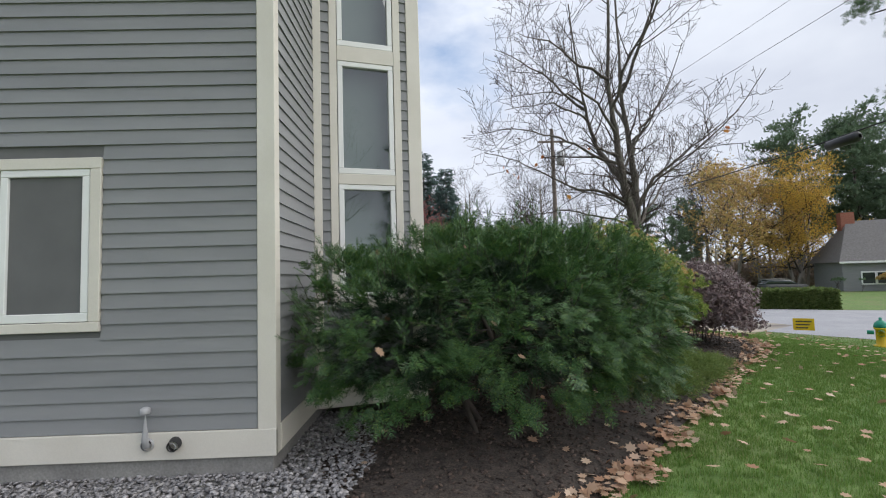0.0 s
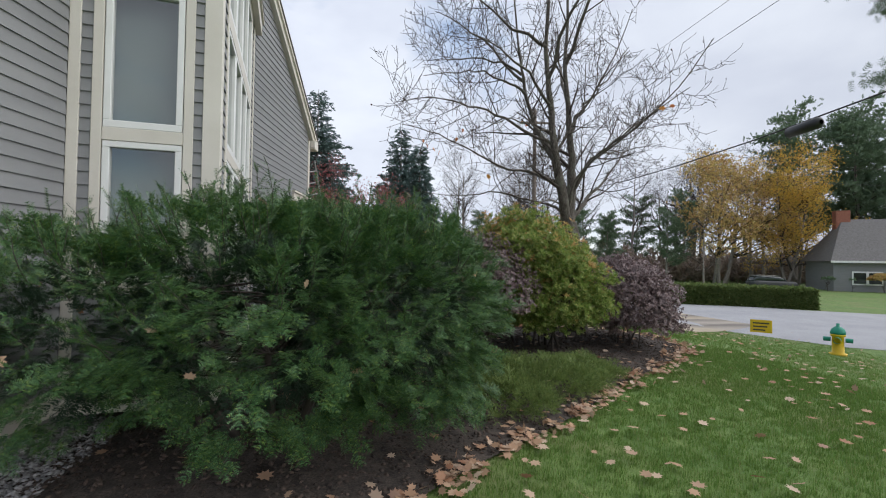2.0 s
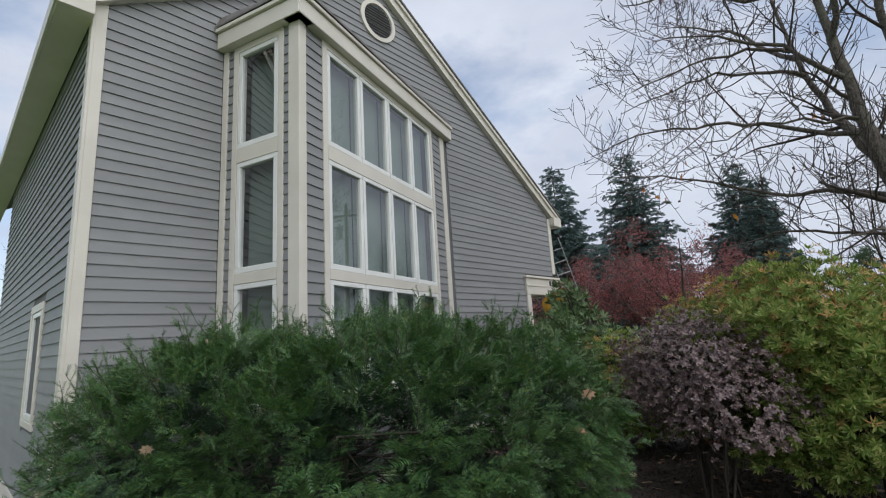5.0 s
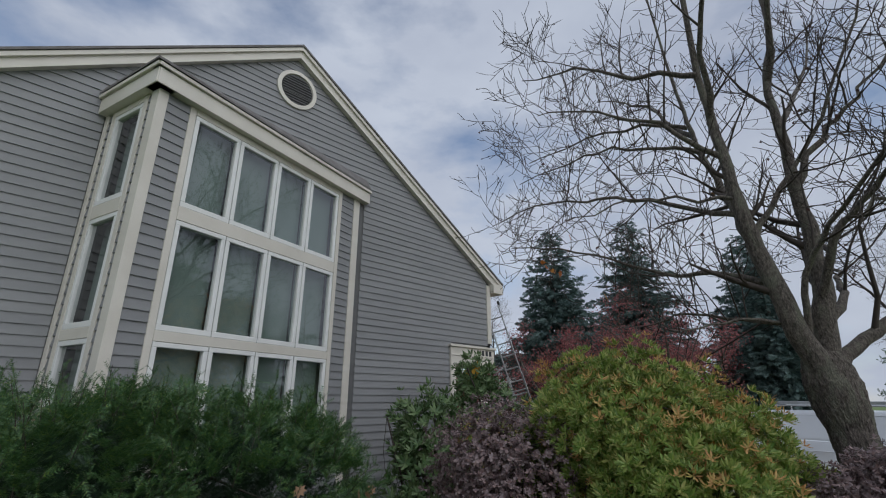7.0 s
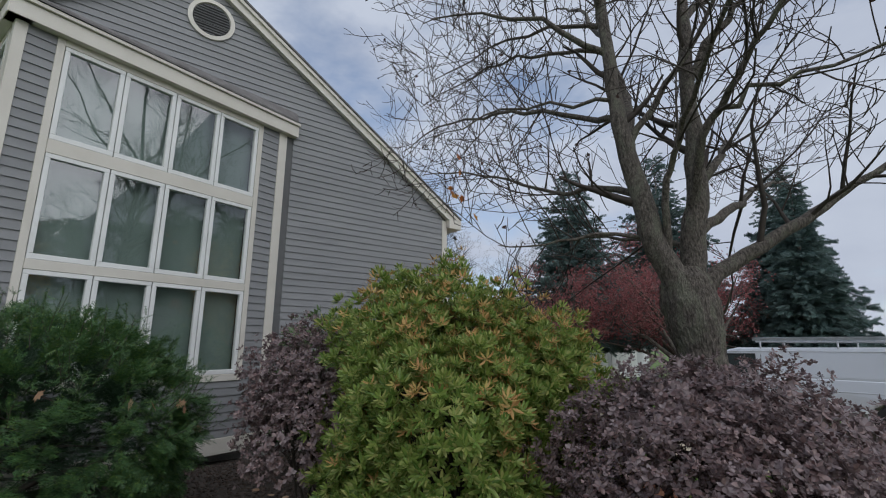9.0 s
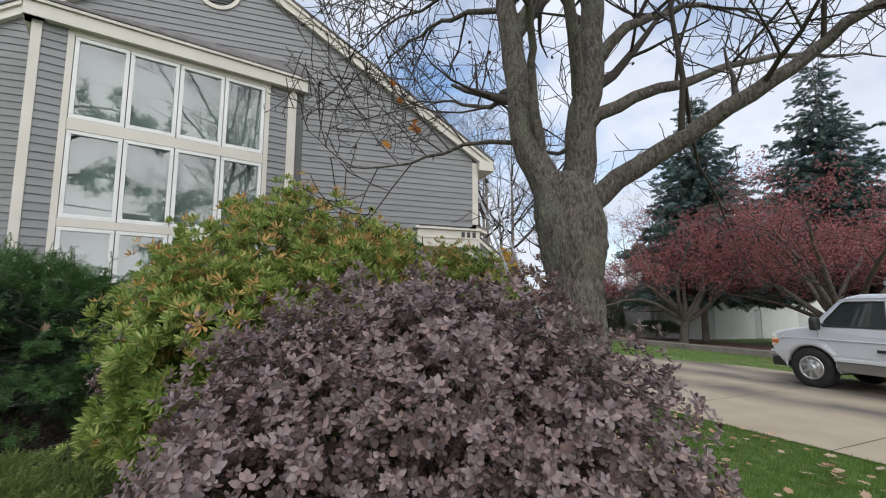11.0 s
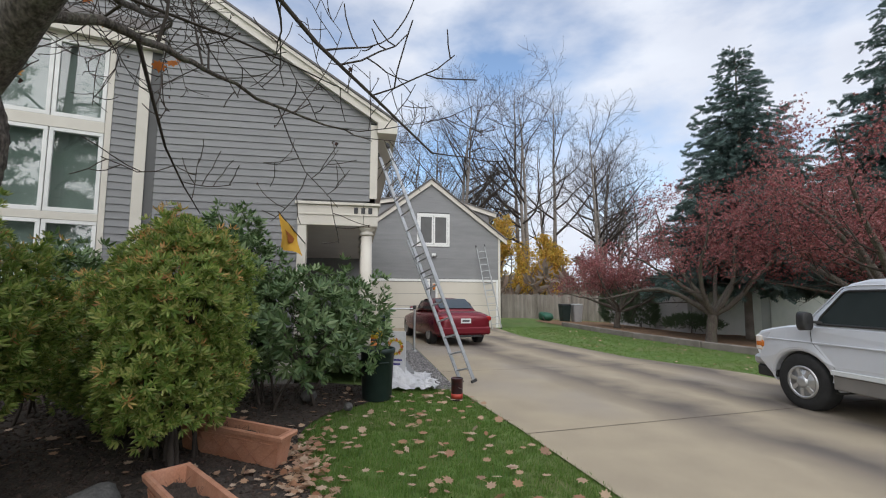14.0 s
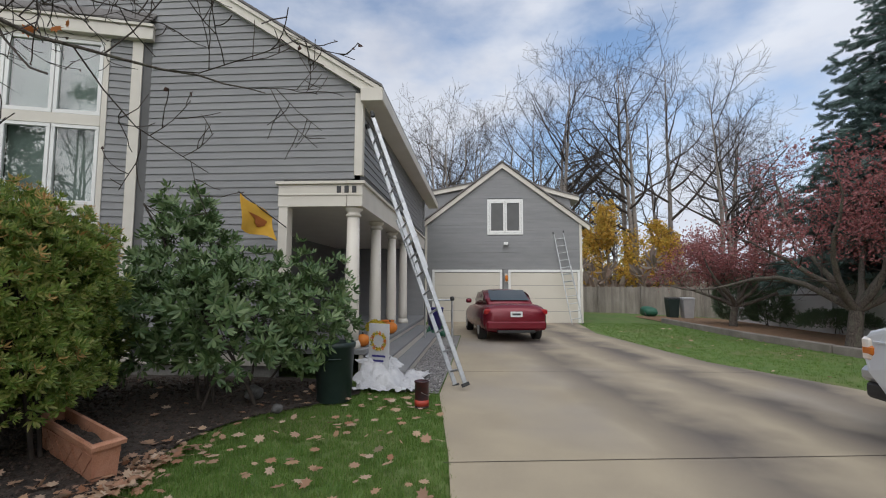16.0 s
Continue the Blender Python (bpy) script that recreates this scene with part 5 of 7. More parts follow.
wood_a = [bare_tree((-32.0, 26.5, -0.3), 20.5, 71, stems=3), bare_tree((-36.0, 20.0, -0.3), 18.5, 72), bare_tree((-30.0, 33.0, -0.3), 18.0, 73, stems=2), bare_tree((-40.0, 14.0, -0.3), 17.0, 74, stems=2), bare_tree((-34, 30, -0.3), 21, 75)]
rw = np.random.default_rng(77)
for i in range(24):
    src = wood_a[i % 5]
    x, y = rw.uniform(-56, -29), rw.uniform(8, 58)
    copy_thing(src, pose(x, y, -0.4, rw.normal(0, 3), rw.normal(0, 3), rw.uniform(0, 360)) @ Matrix.Diagonal((*[rw.uniform(0.6, 1.05)] * 3, 1)))
tan_top = bare_tree((-34.0, 22.8, -0.3), 14.5, 80, "autumn_tree", "tall tree with a tuft of tan leaves at its top", leaf=None)
bare_tree((-31.5, 24.6, -0.3), 7.5, 81, "autumn_tree", "small tree with golden autumn leaves", leaf=L["yellow"], crown_from=0.1, leaf_size=0.17, stems=2, clump=3)
bare_tree((-33.5, 29.6, -0.3), 6.5, 82, "autumn_tree", "small tree with golden autumn leaves", leaf=L["yellow"], crown_from=0.1, leaf_size=0.17, stems=2, clump=3)


def pine(at, height, seed, label="tall dark pine with tiered clumps of needles"):
    ob = thing("pine_tree", label, "tree", "pines", at=at)
    r = np.random.default_rng(seed)
    base = np.array(at, float)
    main = wander(base, (0, 0, 1), height, height * 0.016, 0.03, 10, r, 0.3, 0.03)
    boughs = sprout(main, 34, height * 0.27, r, 0.95, 0.03, 0.22, 5, 0.35, 0.1)
    tubes("trunk", [main], M["bark_far"], ob, sides=6)
    tagged(tubes("bough_growth", boughs, M["twig"], ob, sides=3), kind="stuff")
    pos = np.array([p[k][0] for p in boughs for k in (2, 3, 4, 5)])
    pos = np.repeat(pos, 30, 0) + r.normal(0, 1, (len(pos) * 30, 3)) * np.array([height * 0.03, height * 0.03, height * 0.009])
    scatter("needles", T_SPR, pos, frames(r.normal(0, 0.8, pos.shape) + np.array([0, 0, 0.5])), r.uniform(0.6, 1.2, len(pos)) * height * 0.028, L["pine"], ob)
    return ob


pines = [pine((54, 66, -1), 24, 91), pine((60, 62, -1), 22, 92), pine((12, 60, -1), 9.0, 93)]
for i, (x, y) in enumerate(((58, 60), (64, 57), (41, 72), (70, 52), (36, 78), (78, 50), (86, 44), (57, 72), (66, 68))):
    copy_thing(pines[i % 2], pose(x, y, -1, 0, 0, 70 * i) @ Matrix.Diagonal((*[0.55 if x < 45 else 0.95] * 3, 1)))
for i, (x, y) in enumerate(((8, 64), (16, 66), (20, 58), (4, 68), (25, 62), (28, 70), (30, 56))):
    copy_thing(pines[2], pose(x, y, -1, 0, 0, 50 * i))
g1 = bare_tree((45, 56, -1), 15, 95, "autumn_tree", "golden autumn tree across the street", leaf=L["yellow"], crown_from=0.12, leaf_size=0.15, stems=2, clump=4)
g2 = bare_tree((37, 57, -1), 16, 96, "autumn_tree", "thin yellow-brown autumn tree across the street", leaf=L["oakbrown"], crown_from=0.2, leaf_size=0.22, stems=2, clump=2)
copy_thing(g1, pose(48, 58, -1, 0, 0, 140))
copy_thing(g2, pose(40, 60, -1, 0, 0, 80))
copy_thing(g1, pose(72, 46, -1, 0, 0, 200))
# the far side of the street, behind the walk
for i, (x, y) in enumerate(((44, 6), (47, -4), (42, -14), (50, -22), (38, -32), (24, -40), (52, 12), (10, -44))):
    copy_thing(pines[i % 2], pose(x, y, -1.2, 0, 0, 47 * i) @ Matrix.Diagonal((*[0.75 + 0.06 * (i % 4)] * 3, 1)))
for i, (x, y) in enumerate(((45, 1), (44, -9), (46, -18), (32, -36), (17, -42))):
    copy_thing(wood_a[i % 5], pose(x, y, -1.2, 0, 0, 63 * i))
for i in range(16):
    copy_thing(wood_a[i % 5], pose(rw.uniform(5, 60), rw.uniform(62, 85), -1.2, 0, 0, rw.uniform(0, 360)))

# ---- loose things round the house ----
P = dict(
    terracotta=mat("terracotta", (0.42, 0.19, 0.11), (0.50, 0.26, 0.17), 7.0, 0.85, bump=0.3, bump_scale=60, fine=0.12, c3=(0.34, 0.14, 0.08)),
    bin=mat("dark_green_bin_plastic", (0.012, 0.026, 0.024), (0.02, 0.036, 0.033), 6.0, 0.5, fine=0.1),
    cloth=mat("white_drop_cloth", (0.56, 0.56, 0.57), (0.46, 0.46, 0.48), 5.0, 0.7, fine=0.05),
    can=mat("dark_red_tin", (0.07, 0.018, 0.02), (0.03, 0.02, 0.025), 14.0, 0.35, metal=0.3, fine=0.1),
    red_label=mat("red_label", (0.42, 0.05, 0.03), (0.36, 0.05, 0.03), 8.0, 0.5),
    flag=mat("yellow_flag_cloth", (0.62, 0.33, 0.03), (0.68, 0.40, 0.05), 6.0, 0.8),
    flag_dark=mat("orange_flag_patch", (0.40, 0.12, 0.02), (0.34, 0.10, 0.02), 9.0, 0.8),
    pumpkin=mat("pumpkin_skin", (0.62, 0.20, 0.02), (0.55, 0.16, 0.02), 6.0, 0.55),
    mum=leaf_mat("yellow_mums", [(0.62, 0.42, 0.03), (0.70, 0.52, 0.06), (0.10, 0.18, 0.03)], 0.7),
    wine=mat("dark_red_car_paint", (0.16, 0.008, 0.018), (0.18, 0.010, 0.022), 1.0, 0.22, metal=0.25, spec=0.7),
    silver=mat("silver_van_paint", (0.66, 0.68, 0.72), (0.70, 0.72, 0.76), 0.8, 0.3, metal=0.2, spec=0.6),
    van_low=mat("grey_lower_van_paint", (0.20, 0.19, 0.18), (0.25, 0.235, 0.22), 2.0, 0.5, metal=0.2),
    lamp_red=mat("red_tail_lamp", (0.35, 0.01, 0.012), (0.3, 0.01, 0.01), 2.0, 0.15, spec=0.7),
    lamp_clear=mat("clear_head_lamp", (0.75, 0.72, 0.68), (0.8, 0.6, 0.45), 8.0, 0.12, spec=0.8),
    lamp_orange=mat("orange_lamp", (0.6, 0.18, 0.03), (0.55, 0.15, 0.02), 4.0, 0.15, spec=0.7),
    plate=mat("white_plate", (0.72, 0.74, 0.74), (0.66, 0.68, 0.68), 5.0, 0.4),
    ink=mat("dark_bar_ink", (0.03, 0.03, 0.035), (0.05, 0.05, 0.05), 5.0, 0.5),
    wood_fence=mat("weathered_fence_boards", (0.23, 0.20, 0.17), (0.32, 0.285, 0.25), 5.0, 0.9, rand=0.18, fine=0.2, stretch=(1, 1, 0.2)),
    white_wall=mat("off_white_siding", (0.55, 0.55, 0.55), (0.60, 0.60, 0.60), 1.0, 0.7, fine=0.04),
    hyd_yellow=mat("hydrant_yellow", (0.72, 0.48, 0.01), (0.66, 0.42, 0.01), 5.0, 0.5, fine=0.05),
    hyd_green=mat("hydrant_green", (0.01, 0.26, 0.17), (0.01, 0.22, 0.14), 5.0, 0.45),
    brick=mat("red_chimney_brick", (0.26, 0.09, 0.06), (0.32, 0.13, 0.09), 9.0, 0.9, bump=0.4, fine=0.2),
    pole=mat("weathered_pole_wood", (0.14, 0.11, 0.09), (0.20, 0.165, 0.14), 6.0, 0.95, stretch=(1, 1, 0.1), fine=0.2),
    stone=mat("grey_slate_chips", (0.20, 0.195, 0.20), (0.36, 0.34, 0.335), 20.0, 0.85, island=0.45, fine=0.15),
    field_stone=mat("dark_field_stone", (0.07, 0.07, 0.068), (0.13, 0.125, 0.12), 9.0, 0.9, bump=0.6, bump_scale=40, fine=0.25),
    bark_chip=mat("bark_chips", (0.042, 0.031, 0.025), (0.09, 0.063, 0.05), 15.0, 0.95, island=0.5),
    pvc=mat("grey_vent_pipe", (0.36, 0.36, 0.37), (0.42, 0.42, 0.42), 4.0, 0.5),
    leaf_litter=mat("tan_leaf_litter", (0.26, 0.16, 0.085), (0.18, 0.10, 0.055), 6.0, 0.95, bump=0.8, bump_scale=20, fine=0.4),
    purple_pot=mat("blue_plastic", (0.035, 0.03, 0.16), (0.04, 0.035, 0.2), 3.0, 0.4),
    tarp=mat("green_tarp", (0.015, 0.09, 0.05), (0.02, 0.12, 0.07), 5.0, 0.5),
)


def place(ob, m):
    """Sets a thing built round the origin at a pose."""
    ob.matrix_basis = m
    return ob


def local(name, label, category, group=""):
    return tagged(new(name), label, category, group)


def tub(name, rim, base, height, lip, material, parent, wall=0.035):
    """An open trough with sloping sides, a thick lip and a hollow."""
    (a, b), (c, d) = rim, base
    loops = [[(sx * c, sy * d, 0) for sx, sy in ((-1, -1), (1, -1), (1, 1), (-1, 1))],
             [(sx * (a - 0.03), sy * (b - 0.03), height - lip) for sx, sy in ((-1, -1), (1, -1), (1, 1), (-1, 1))],
             [(sx * a, sy * b, height - lip + 0.012) for sx, sy in ((-1, -1), (1, -1), (1, 1), (-1, 1))],
             [(sx * (a + 0.006), sy * (b + 0.006), height - 0.014) for sx, sy in ((-1, -1), (1, -1), (1, 1), (-1, 1))],
             [(sx * (a - 0.01), sy * (b - 0.01), height) for sx, sy in ((-1, -1), (1, -1), (1, 1), (-1, 1))],
             [(sx * (a - wall - 0.01), sy * (b - wall - 0.01), height - 0.006) for sx, sy in ((-1, -1), (1, -1), (1, 1), (-1, 1))],
             [(sx * (c - wall), sy * (d - wall), 0.14) for sx, sy in ((-1, -1), (1, -1), (1, 1), (-1, 1))]]
    v = [p for l in loops for p in l]
    f = [(k * 4 + i, k * 4 + (i + 1) % 4, k * 4 + 4 + (i + 1) % 4, k * 4 + 4 + i) for k in range(len(loops) - 1) for i in range(4)]
    f += [(3, 2, 1, 0), tuple(range(len(v) - 4, len(v)))]
    return raw(name, v, f, material, parent)


def planter(m):
    ob = local("planter", "terracotta trough planter with lattice relief, holding dry soil", "planter", "planters")
    tub("trough", (0.46, 0.185), (0.40, 0.135), 0.33, 0.06, P["terracotta"], ob)
    for sy in (-1, 1):
        for i in range(6):
            for s in (-1, 1):
                x0, x1 = -0.38 + i * 0.13, -0.38 + i * 0.13 + s * 0.15
                if abs(x1) < 0.43:
                    y = lambda z: sy * (0.139 + (0.155 - 0.139) * z / 0.27 + 0.006 * z / 0.27)
                    pth = [(np.array((x0, y(0.03), 0.03)), 0.006), (np.array((x1, y(0.22), 0.22)), 0.006)]
                    tubes("lattice_rib", [pth], P["terracotta"], ob, sides=5)
        tubes("lattice_rib", [[(np.array((-0.42, sy * 0.157, 0.235)), 0.007), (np.array((0.42, sy * 0.157, 0.235)), 0.007)]], P["terracotta"], ob)
    r = np.random.default_rng(3)
    n = 14
    v = [(-0.38 + 0.76 * i / n, -0.12 + 0.24 * j / 5, 0.235 + r.uniform(-0.02, 0.025)) for j in range(6) for i in range(n + 1)]
    f = [(j * (n + 1) + i, j * (n + 1) + i + 1, (j + 1) * (n + 1) + i + 1, (j + 1) * (n + 1) + i) for j in range(5) for i in range(n)]
    raw("soil", v, f, M["soil"], ob, "dry soil with leaf litter")
    stalks = [wander((r.uniform(-0.3, 0.3), r.uniform(-0.08, 0.08), 0.22), (r.normal(0, 0.5), r.normal(0, 0.3), 1), r.uniform(0.06, 0.14), 0.003, 0.001, 3, r, 0, 0.2) for _ in range(40)]
    tagged(tubes("stalk_growth", stalks, M["twig"], ob, sides=3), kind="stuff")
    return place(ob, m)


pl = planter(pose(3.4, 11.1, 0.15, 1, -2, 34) @ Matrix.Diagonal((0.97, 0.78, 1.05, 1)))
copy_thing(pl, pose(1.82, 10.98, 0.13, 3, 3, 61) @ Matrix.Diagonal((1.35, 0.78, 0.9, 1)))


def ladder(length, width, m, rungs, label, two=True):
    ob = local("ladder", label, "ladder", "ladders")
    for k, (z0, z1, off) in enumerate(((0, length * 0.62, 0.0), (length * 0.40, length, 0.035))[: 2 if two else 1]):
        for s in (-1, 1):
            x = s * (width / 2 - 0.02 * k)
            v = [(x + a, off + b, z) for z in (z0, z1) for a, b in ((-0.012, -0.033), (0.012, -0.033), (0.012, 0.033), (-0.012, 0.033))]
            part("rail", bevelled(v, BOX_F, 0.004), M["metal"], ob)
        n = int((z1 - z0) / 0.305)
        for i in range(n):
            z = z0 + 0.2 + i * 0.305
            tubes("rung", [[(np.array((-width / 2, off, z)), 0.017), (np.array((width / 2, off, z)), 0.017)]], M["metal"], ob, sides=6)
    for s in (-1, 1):
        x = s * width / 2
        v = [(x + a, b, z) for z in (-0.05, 0.0) for a, b in ((-0.02, -0.06), (0.02, -0.06), (0.02, 0.06), (-0.02, 0.06))]
        part("foot", bevelled(v, BOX_F, 0.006), M["black"], ob)
        v = [(x + a, 0.03 + b, z) for z in (length, length + 0.1) for a, b in ((-0.025, -0.025), (0.025, -0.025), (0.025, 0.03), (-0.025, 0.03))]
        part("end_cap", bevelled(v, BOX_F, 0.008), M["black"], ob)
    return place(ob, m)


def lean(foot, top, roll=0.0):
    """The pose of a ladder whose z axis runs from foot to top."""
    z = (Vector(top) - Vector(foot)).normalized()
    x = Vector((z.y, -z.x, 0)).normalized() if roll == 0 else Vector((math.cos(roll), math.sin(roll), 0))
    y = z.cross(x).normalized()
    x = y.cross(z)
    return Matrix.Translation(foot) @ Matrix((x, y, z)).transposed().to_4x4()


ladder(4.35, 0.37, lean((-1.35, 13.98, 0.16), (-1.75, 12.50, 4.15), 0.52), 14, "long aluminium extension ladder leaning on the house")
ladder(3.75, 0.42, lean((-13.05, 18.15, 0.12), (-13.72, 17.62, 3.65), math.pi / 2), 12, "aluminium extension ladder leaning on the garage")

trash = thing("rubbish_bin", "dark green plastic rubbish bin beside the porch", "bin", at=(-0.45, 12.4, 0.1))
lathe("body", [(0.20, 0.0), (0.215, 0.02), (0.245, 0.68), (0.262, 0.685), (0.265, 0.74), (0.25, 0.75), (0.235, 0.745), (0.20, 0.05)], (-0.45, 12.4, 0.1), P["bin"], trash, 28)
for a in (0.3, 3.4):
    c, s = math.cos(a), math.sin(a)
    tubes("handle", [[(np.array((-0.45 + c * 0.245 - s * u, 12.4 + s * 0.245 + c * u, 0.66 - 0.08 * (abs(u) < 0.05) + 0.0)) + np.array((c, s, 0)) * 0.03, 0.012) for u in (-0.075, -0.06, 0.06, 0.075)]], P["bin"], trash)

tin = thing("paint_can", "dark paint can with drips, standing on the grass", "can", at=(-0.22, 13.56, 0.1))
lathe("body", [(0.085, 0.0), (0.09, 0.006), (0.09, 0.012), (0.086, 0.02), (0.086, 0.30), (0.092, 0.306), (0.092, 0.318), (0.084, 0.322), (0.078, 0.31)], (-0.22, 13.56, 0.1), P["can"], tin, 24)
lathe("label_band", [(0.0872, 0.03), (0.0872, 0.10)], (-0.22, 13.56, 0.1), P["red_label"], tin, 24)
tubes("bail", [[(np.array((-0.22 + 0.09 * math.cos(a), 13.56 + 0.09 * math.sin(a), 0.1 + 0.2 - 0.05 * math.sin((a) % math.pi))), 0.003) for a in np.linspace(0, math.pi, 9)]], M["metal"], tin)


def crumpled(name, label, x, y, n, zf, material, seed, amp):
    """A crumpled sheet draped over what lies below it."""
    nx_, ny_ = n
    v = []
    for j in range(ny_ + 1):
        for i in range(nx_ + 1):
            px, py = x[0] + (x[1] - x[0]) * i / nx_, y[0] + (y[1] - y[0]) * j / ny_
            px += 0.10 * noise.noise(Vector((j * 0.22, seed, 3))) * (i in (0, nx_)) * 2
            py += 0.10 * noise.noise(Vector((i * 0.22, seed, 7))) * (j in (0, ny_)) * 2
            w = abs(noise.noise(Vector((px * 4.5, py * 4.5, seed)))) + 0.5 * abs(noise.noise(Vector((px * 11, py * 9, seed + 5))))
            v.append((px, py, zf(px, py) + amp * w))
    f = [(j * (nx_ + 1) + i, j * (nx_ + 1) + i + 1, (j + 1) * (nx_ + 1) + i + 1, (j + 1) * (nx_ + 1) + i) for j in range(ny_) for i in range(nx_)]
    return tagged(raw(name, v, f, material, None), label, "cloth")


def step_z(x, y):
    top = 0.34 * (1 - smooth01(12.55, 13.25, y)) * smooth01(0.95, 1.6, -x)
    return 0.125 + top


crumpled("drop_cloth", "crumpled white drop cloth over the porch steps", (-2.35, -0.9), (12.5, 13.42), (48, 34), step_z, P["cloth"], 2.0, 0.10)
sheet("stone_strip", [(-8.4, 13.1), (-3.0, 13.1), (-1.6, 13.2), (-1.0, 13.35), (-0.95, 13.70), (-3, 13.73), (-8.4, 13.73)], M["concrete"], "strip of pale gravel beside the porch steps", "gravel", 0.024)

# flag, pumpkins, wreath board, handrail
fl = thing("house_flag", "yellow garden flag with an orange patch on a short pole", "flag", at=(-1.7, 11.1, 2.4))
tubes("pole", [[(np.array((-1.68, 11.17, 2.5)), 0.011), (np.array((-0.76, 10.85, 2.9)), 0.011)]], M["twig"], fl)
v = []
for j in range(9):
    for i in range(11):
        u, w = i / 10, j / 8
        bx, by, bz = -0.78 - 0.6 * u, 10.86 + 0.21 * u, 2.89 - 0.26 * u
        v.append((bx + 0.04 * math.sin(6 * u + 2 * w), by + 0.05 * math.sin(5 * u + 3 * w) * w + 0.05 * w, bz - 0.52 * w * (1 - 0.3 * u) - 0.02 * math.sin(7 * u)))
raw("cloth", v, [(j * 11 + i, j * 11 + i + 1, (j + 1) * 11 + i + 1, (j + 1) * 11 + i) for j in range(8) for i in range(10)], P["flag"], fl, smooth=True)
raw("patch", [(v[k][0] + 0.006, v[k][1] + 0.012, v[k][2]) for k in (35, 38, 62, 59, 71, 48, 41)], [(0, 1, 6, 2, 4, 3, 5)], P["flag_dark"], fl)


def pumpkin(at, r):
    ob = thing("pumpkin", "round orange pumpkin on the porch", "pumpkin", "pumpkins", at=at)
    v, f, n, k = [], [], 30, 10
    for j in range(k + 1):
        b = -math.pi / 2 + math.pi * j / k
        for i in range(n):
            a = 2 * math.pi * i / n
            rr = r * math.cos(b) * (1 - 0.07 * abs(math.cos(a * 5)))
            v.append((at[0] + rr * math.cos(a), at[1] + rr * math.sin(a), at[2] + r * 0.78 * (1 + math.sin(b))))
    f = [(j * n + i, j * n + (i + 1) % n, (j + 1) * n + (i + 1) % n, (j + 1) * n + i) for j in range(k) for i in range(n)]
    raw("flesh", v, f, P["pumpkin"], ob, smooth=True)
    tubes("stalk", [[(np.array(at) + (0, 0, 1.5 * r), 0.02), (np.array(at) + (0.02, 0, 1.8 * r), 0.012)]], M["twig"], ob)


pumpkin((-4.1, 12.42, 0.58), 0.16)
pumpkin((-2.05, 12.36, 0.58), 0.13)
pot = thing("flower_pot", "orange pot of mums on the porch edge", "plant pot", at=(-4.35, 12.3, 0.58))
lathe("pot", [(0.11, 0.0), (0.16, 0.24), (0.17, 0.26), (0.15, 0.26), (0.12, 0.1)], (-4.35, 12.3, 0.58), P["pumpkin"], pot, 20)
mums = thing("mum_plant", "mound of yellow mums in a pot", "plant", at=(-2.75, 12.42, 0.58))
lathe("pot", [(0.09, 0.0), (0.12, 0.15), (0.10, 0.15)], (-2.75, 12.42, 0.58), M["black"], mums, 18)
pp, oo = blobs([((-2.75, 12.42, 0.82), (0.18, 0.18, 0.14))], 500, 0.8, 0.1, -0.3, 9)
scatter("flowers", whorl(leaf_shape(1, 0.5), 5, 1.1), pp, frames(oo), np.full(len(pp), 0.028), P["mum"], mums)
board = thing("wreath_board", "white welcome board painted with a sunflower wreath", "sign", at=(-1.35, 12.75, 0.3))
WB = Face((-1.55, 12.58), (0.35, 0.93))
WB.box("panel", (0.0, 0.36), (-0.02, 0.0), (0.28, 1.0), P["cloth"], board)
for i in range(14):
    a = 2 * math.pi * i / 14
    c = WB.p(0.18 + 0.12 * math.cos(a), 0.008, 0.74 + 0.12 * math.sin(a))
    scatter("blossom", whorl(leaf_shape(1, 0.5), 8, 1.4), np.array([c]), frames(np.array([[WB.n.x, WB.n.y, 0.0]])), np.array([0.042]), P["mum"] if i % 3 else P["pumpkin"], board)
for i in range(3):
    WB.box("writing", (0.06 + 0.02 * i, 0.30 - 0.03 * i), (0.001, 0.003), (0.50 - i * 0.07, 0.53 - i * 0.07), P["purple_pot"], board, bevel=0)
rail = thing("stand_rail", "grey metal stand with a black cap beside the steps", "rail", at=(-5.9, 13.6, 0.1))
tubes("upright", [[(np.array((-5.9, 13.62, 0.1)), 0.03), (np.array((-5.9, 13.62, 1.25)), 0.03)]], M["metal"], rail, sides=8)
tubes("upright", [[(np.array((-5.9, 12.95, 0.3)), 0.02), (np.array((-5.9, 12.95, 1.25)), 0.02)]], M["metal"], rail, sides=8)
tubes("crossbar", [[(np.array((-5.9, 12.95, 1.23)), 0.022), (np.array((-5.9, 13.64, 1.23)), 0.022)]], M["metal"], rail, sides=8)
lathe("cap", [(0.05, 1.22), (0.055, 1.25), (0.05, 1.31), (0.02, 1.32)], (-5.9, 13.62, 0.0), M["black"], rail, 12)
box("foot", (-6.25, -5.55), (13.59, 13.66), (0.10, 0.14), M["metal"], rail)
tarp_ob = crumpled("tarp", "folded green tarpaulin by the steps", (-8.6, -7.6), (12.6, 13.3), (20, 14), lambda x, y: 0.12, P["tarp"], 8.0, 0.4)
pot2 = thing("blue_tub", "dark blue plastic tub beside the steps", "tub", at=(-9.2, 12.9, 0.1))
lathe("body", [(0.2, 0.0), (0.26, 0.75), (0.29, 0.78), (0.25, 0.8)], (-9.2, 12.9, 0.1), P["purple_pot"], pot2, 20)

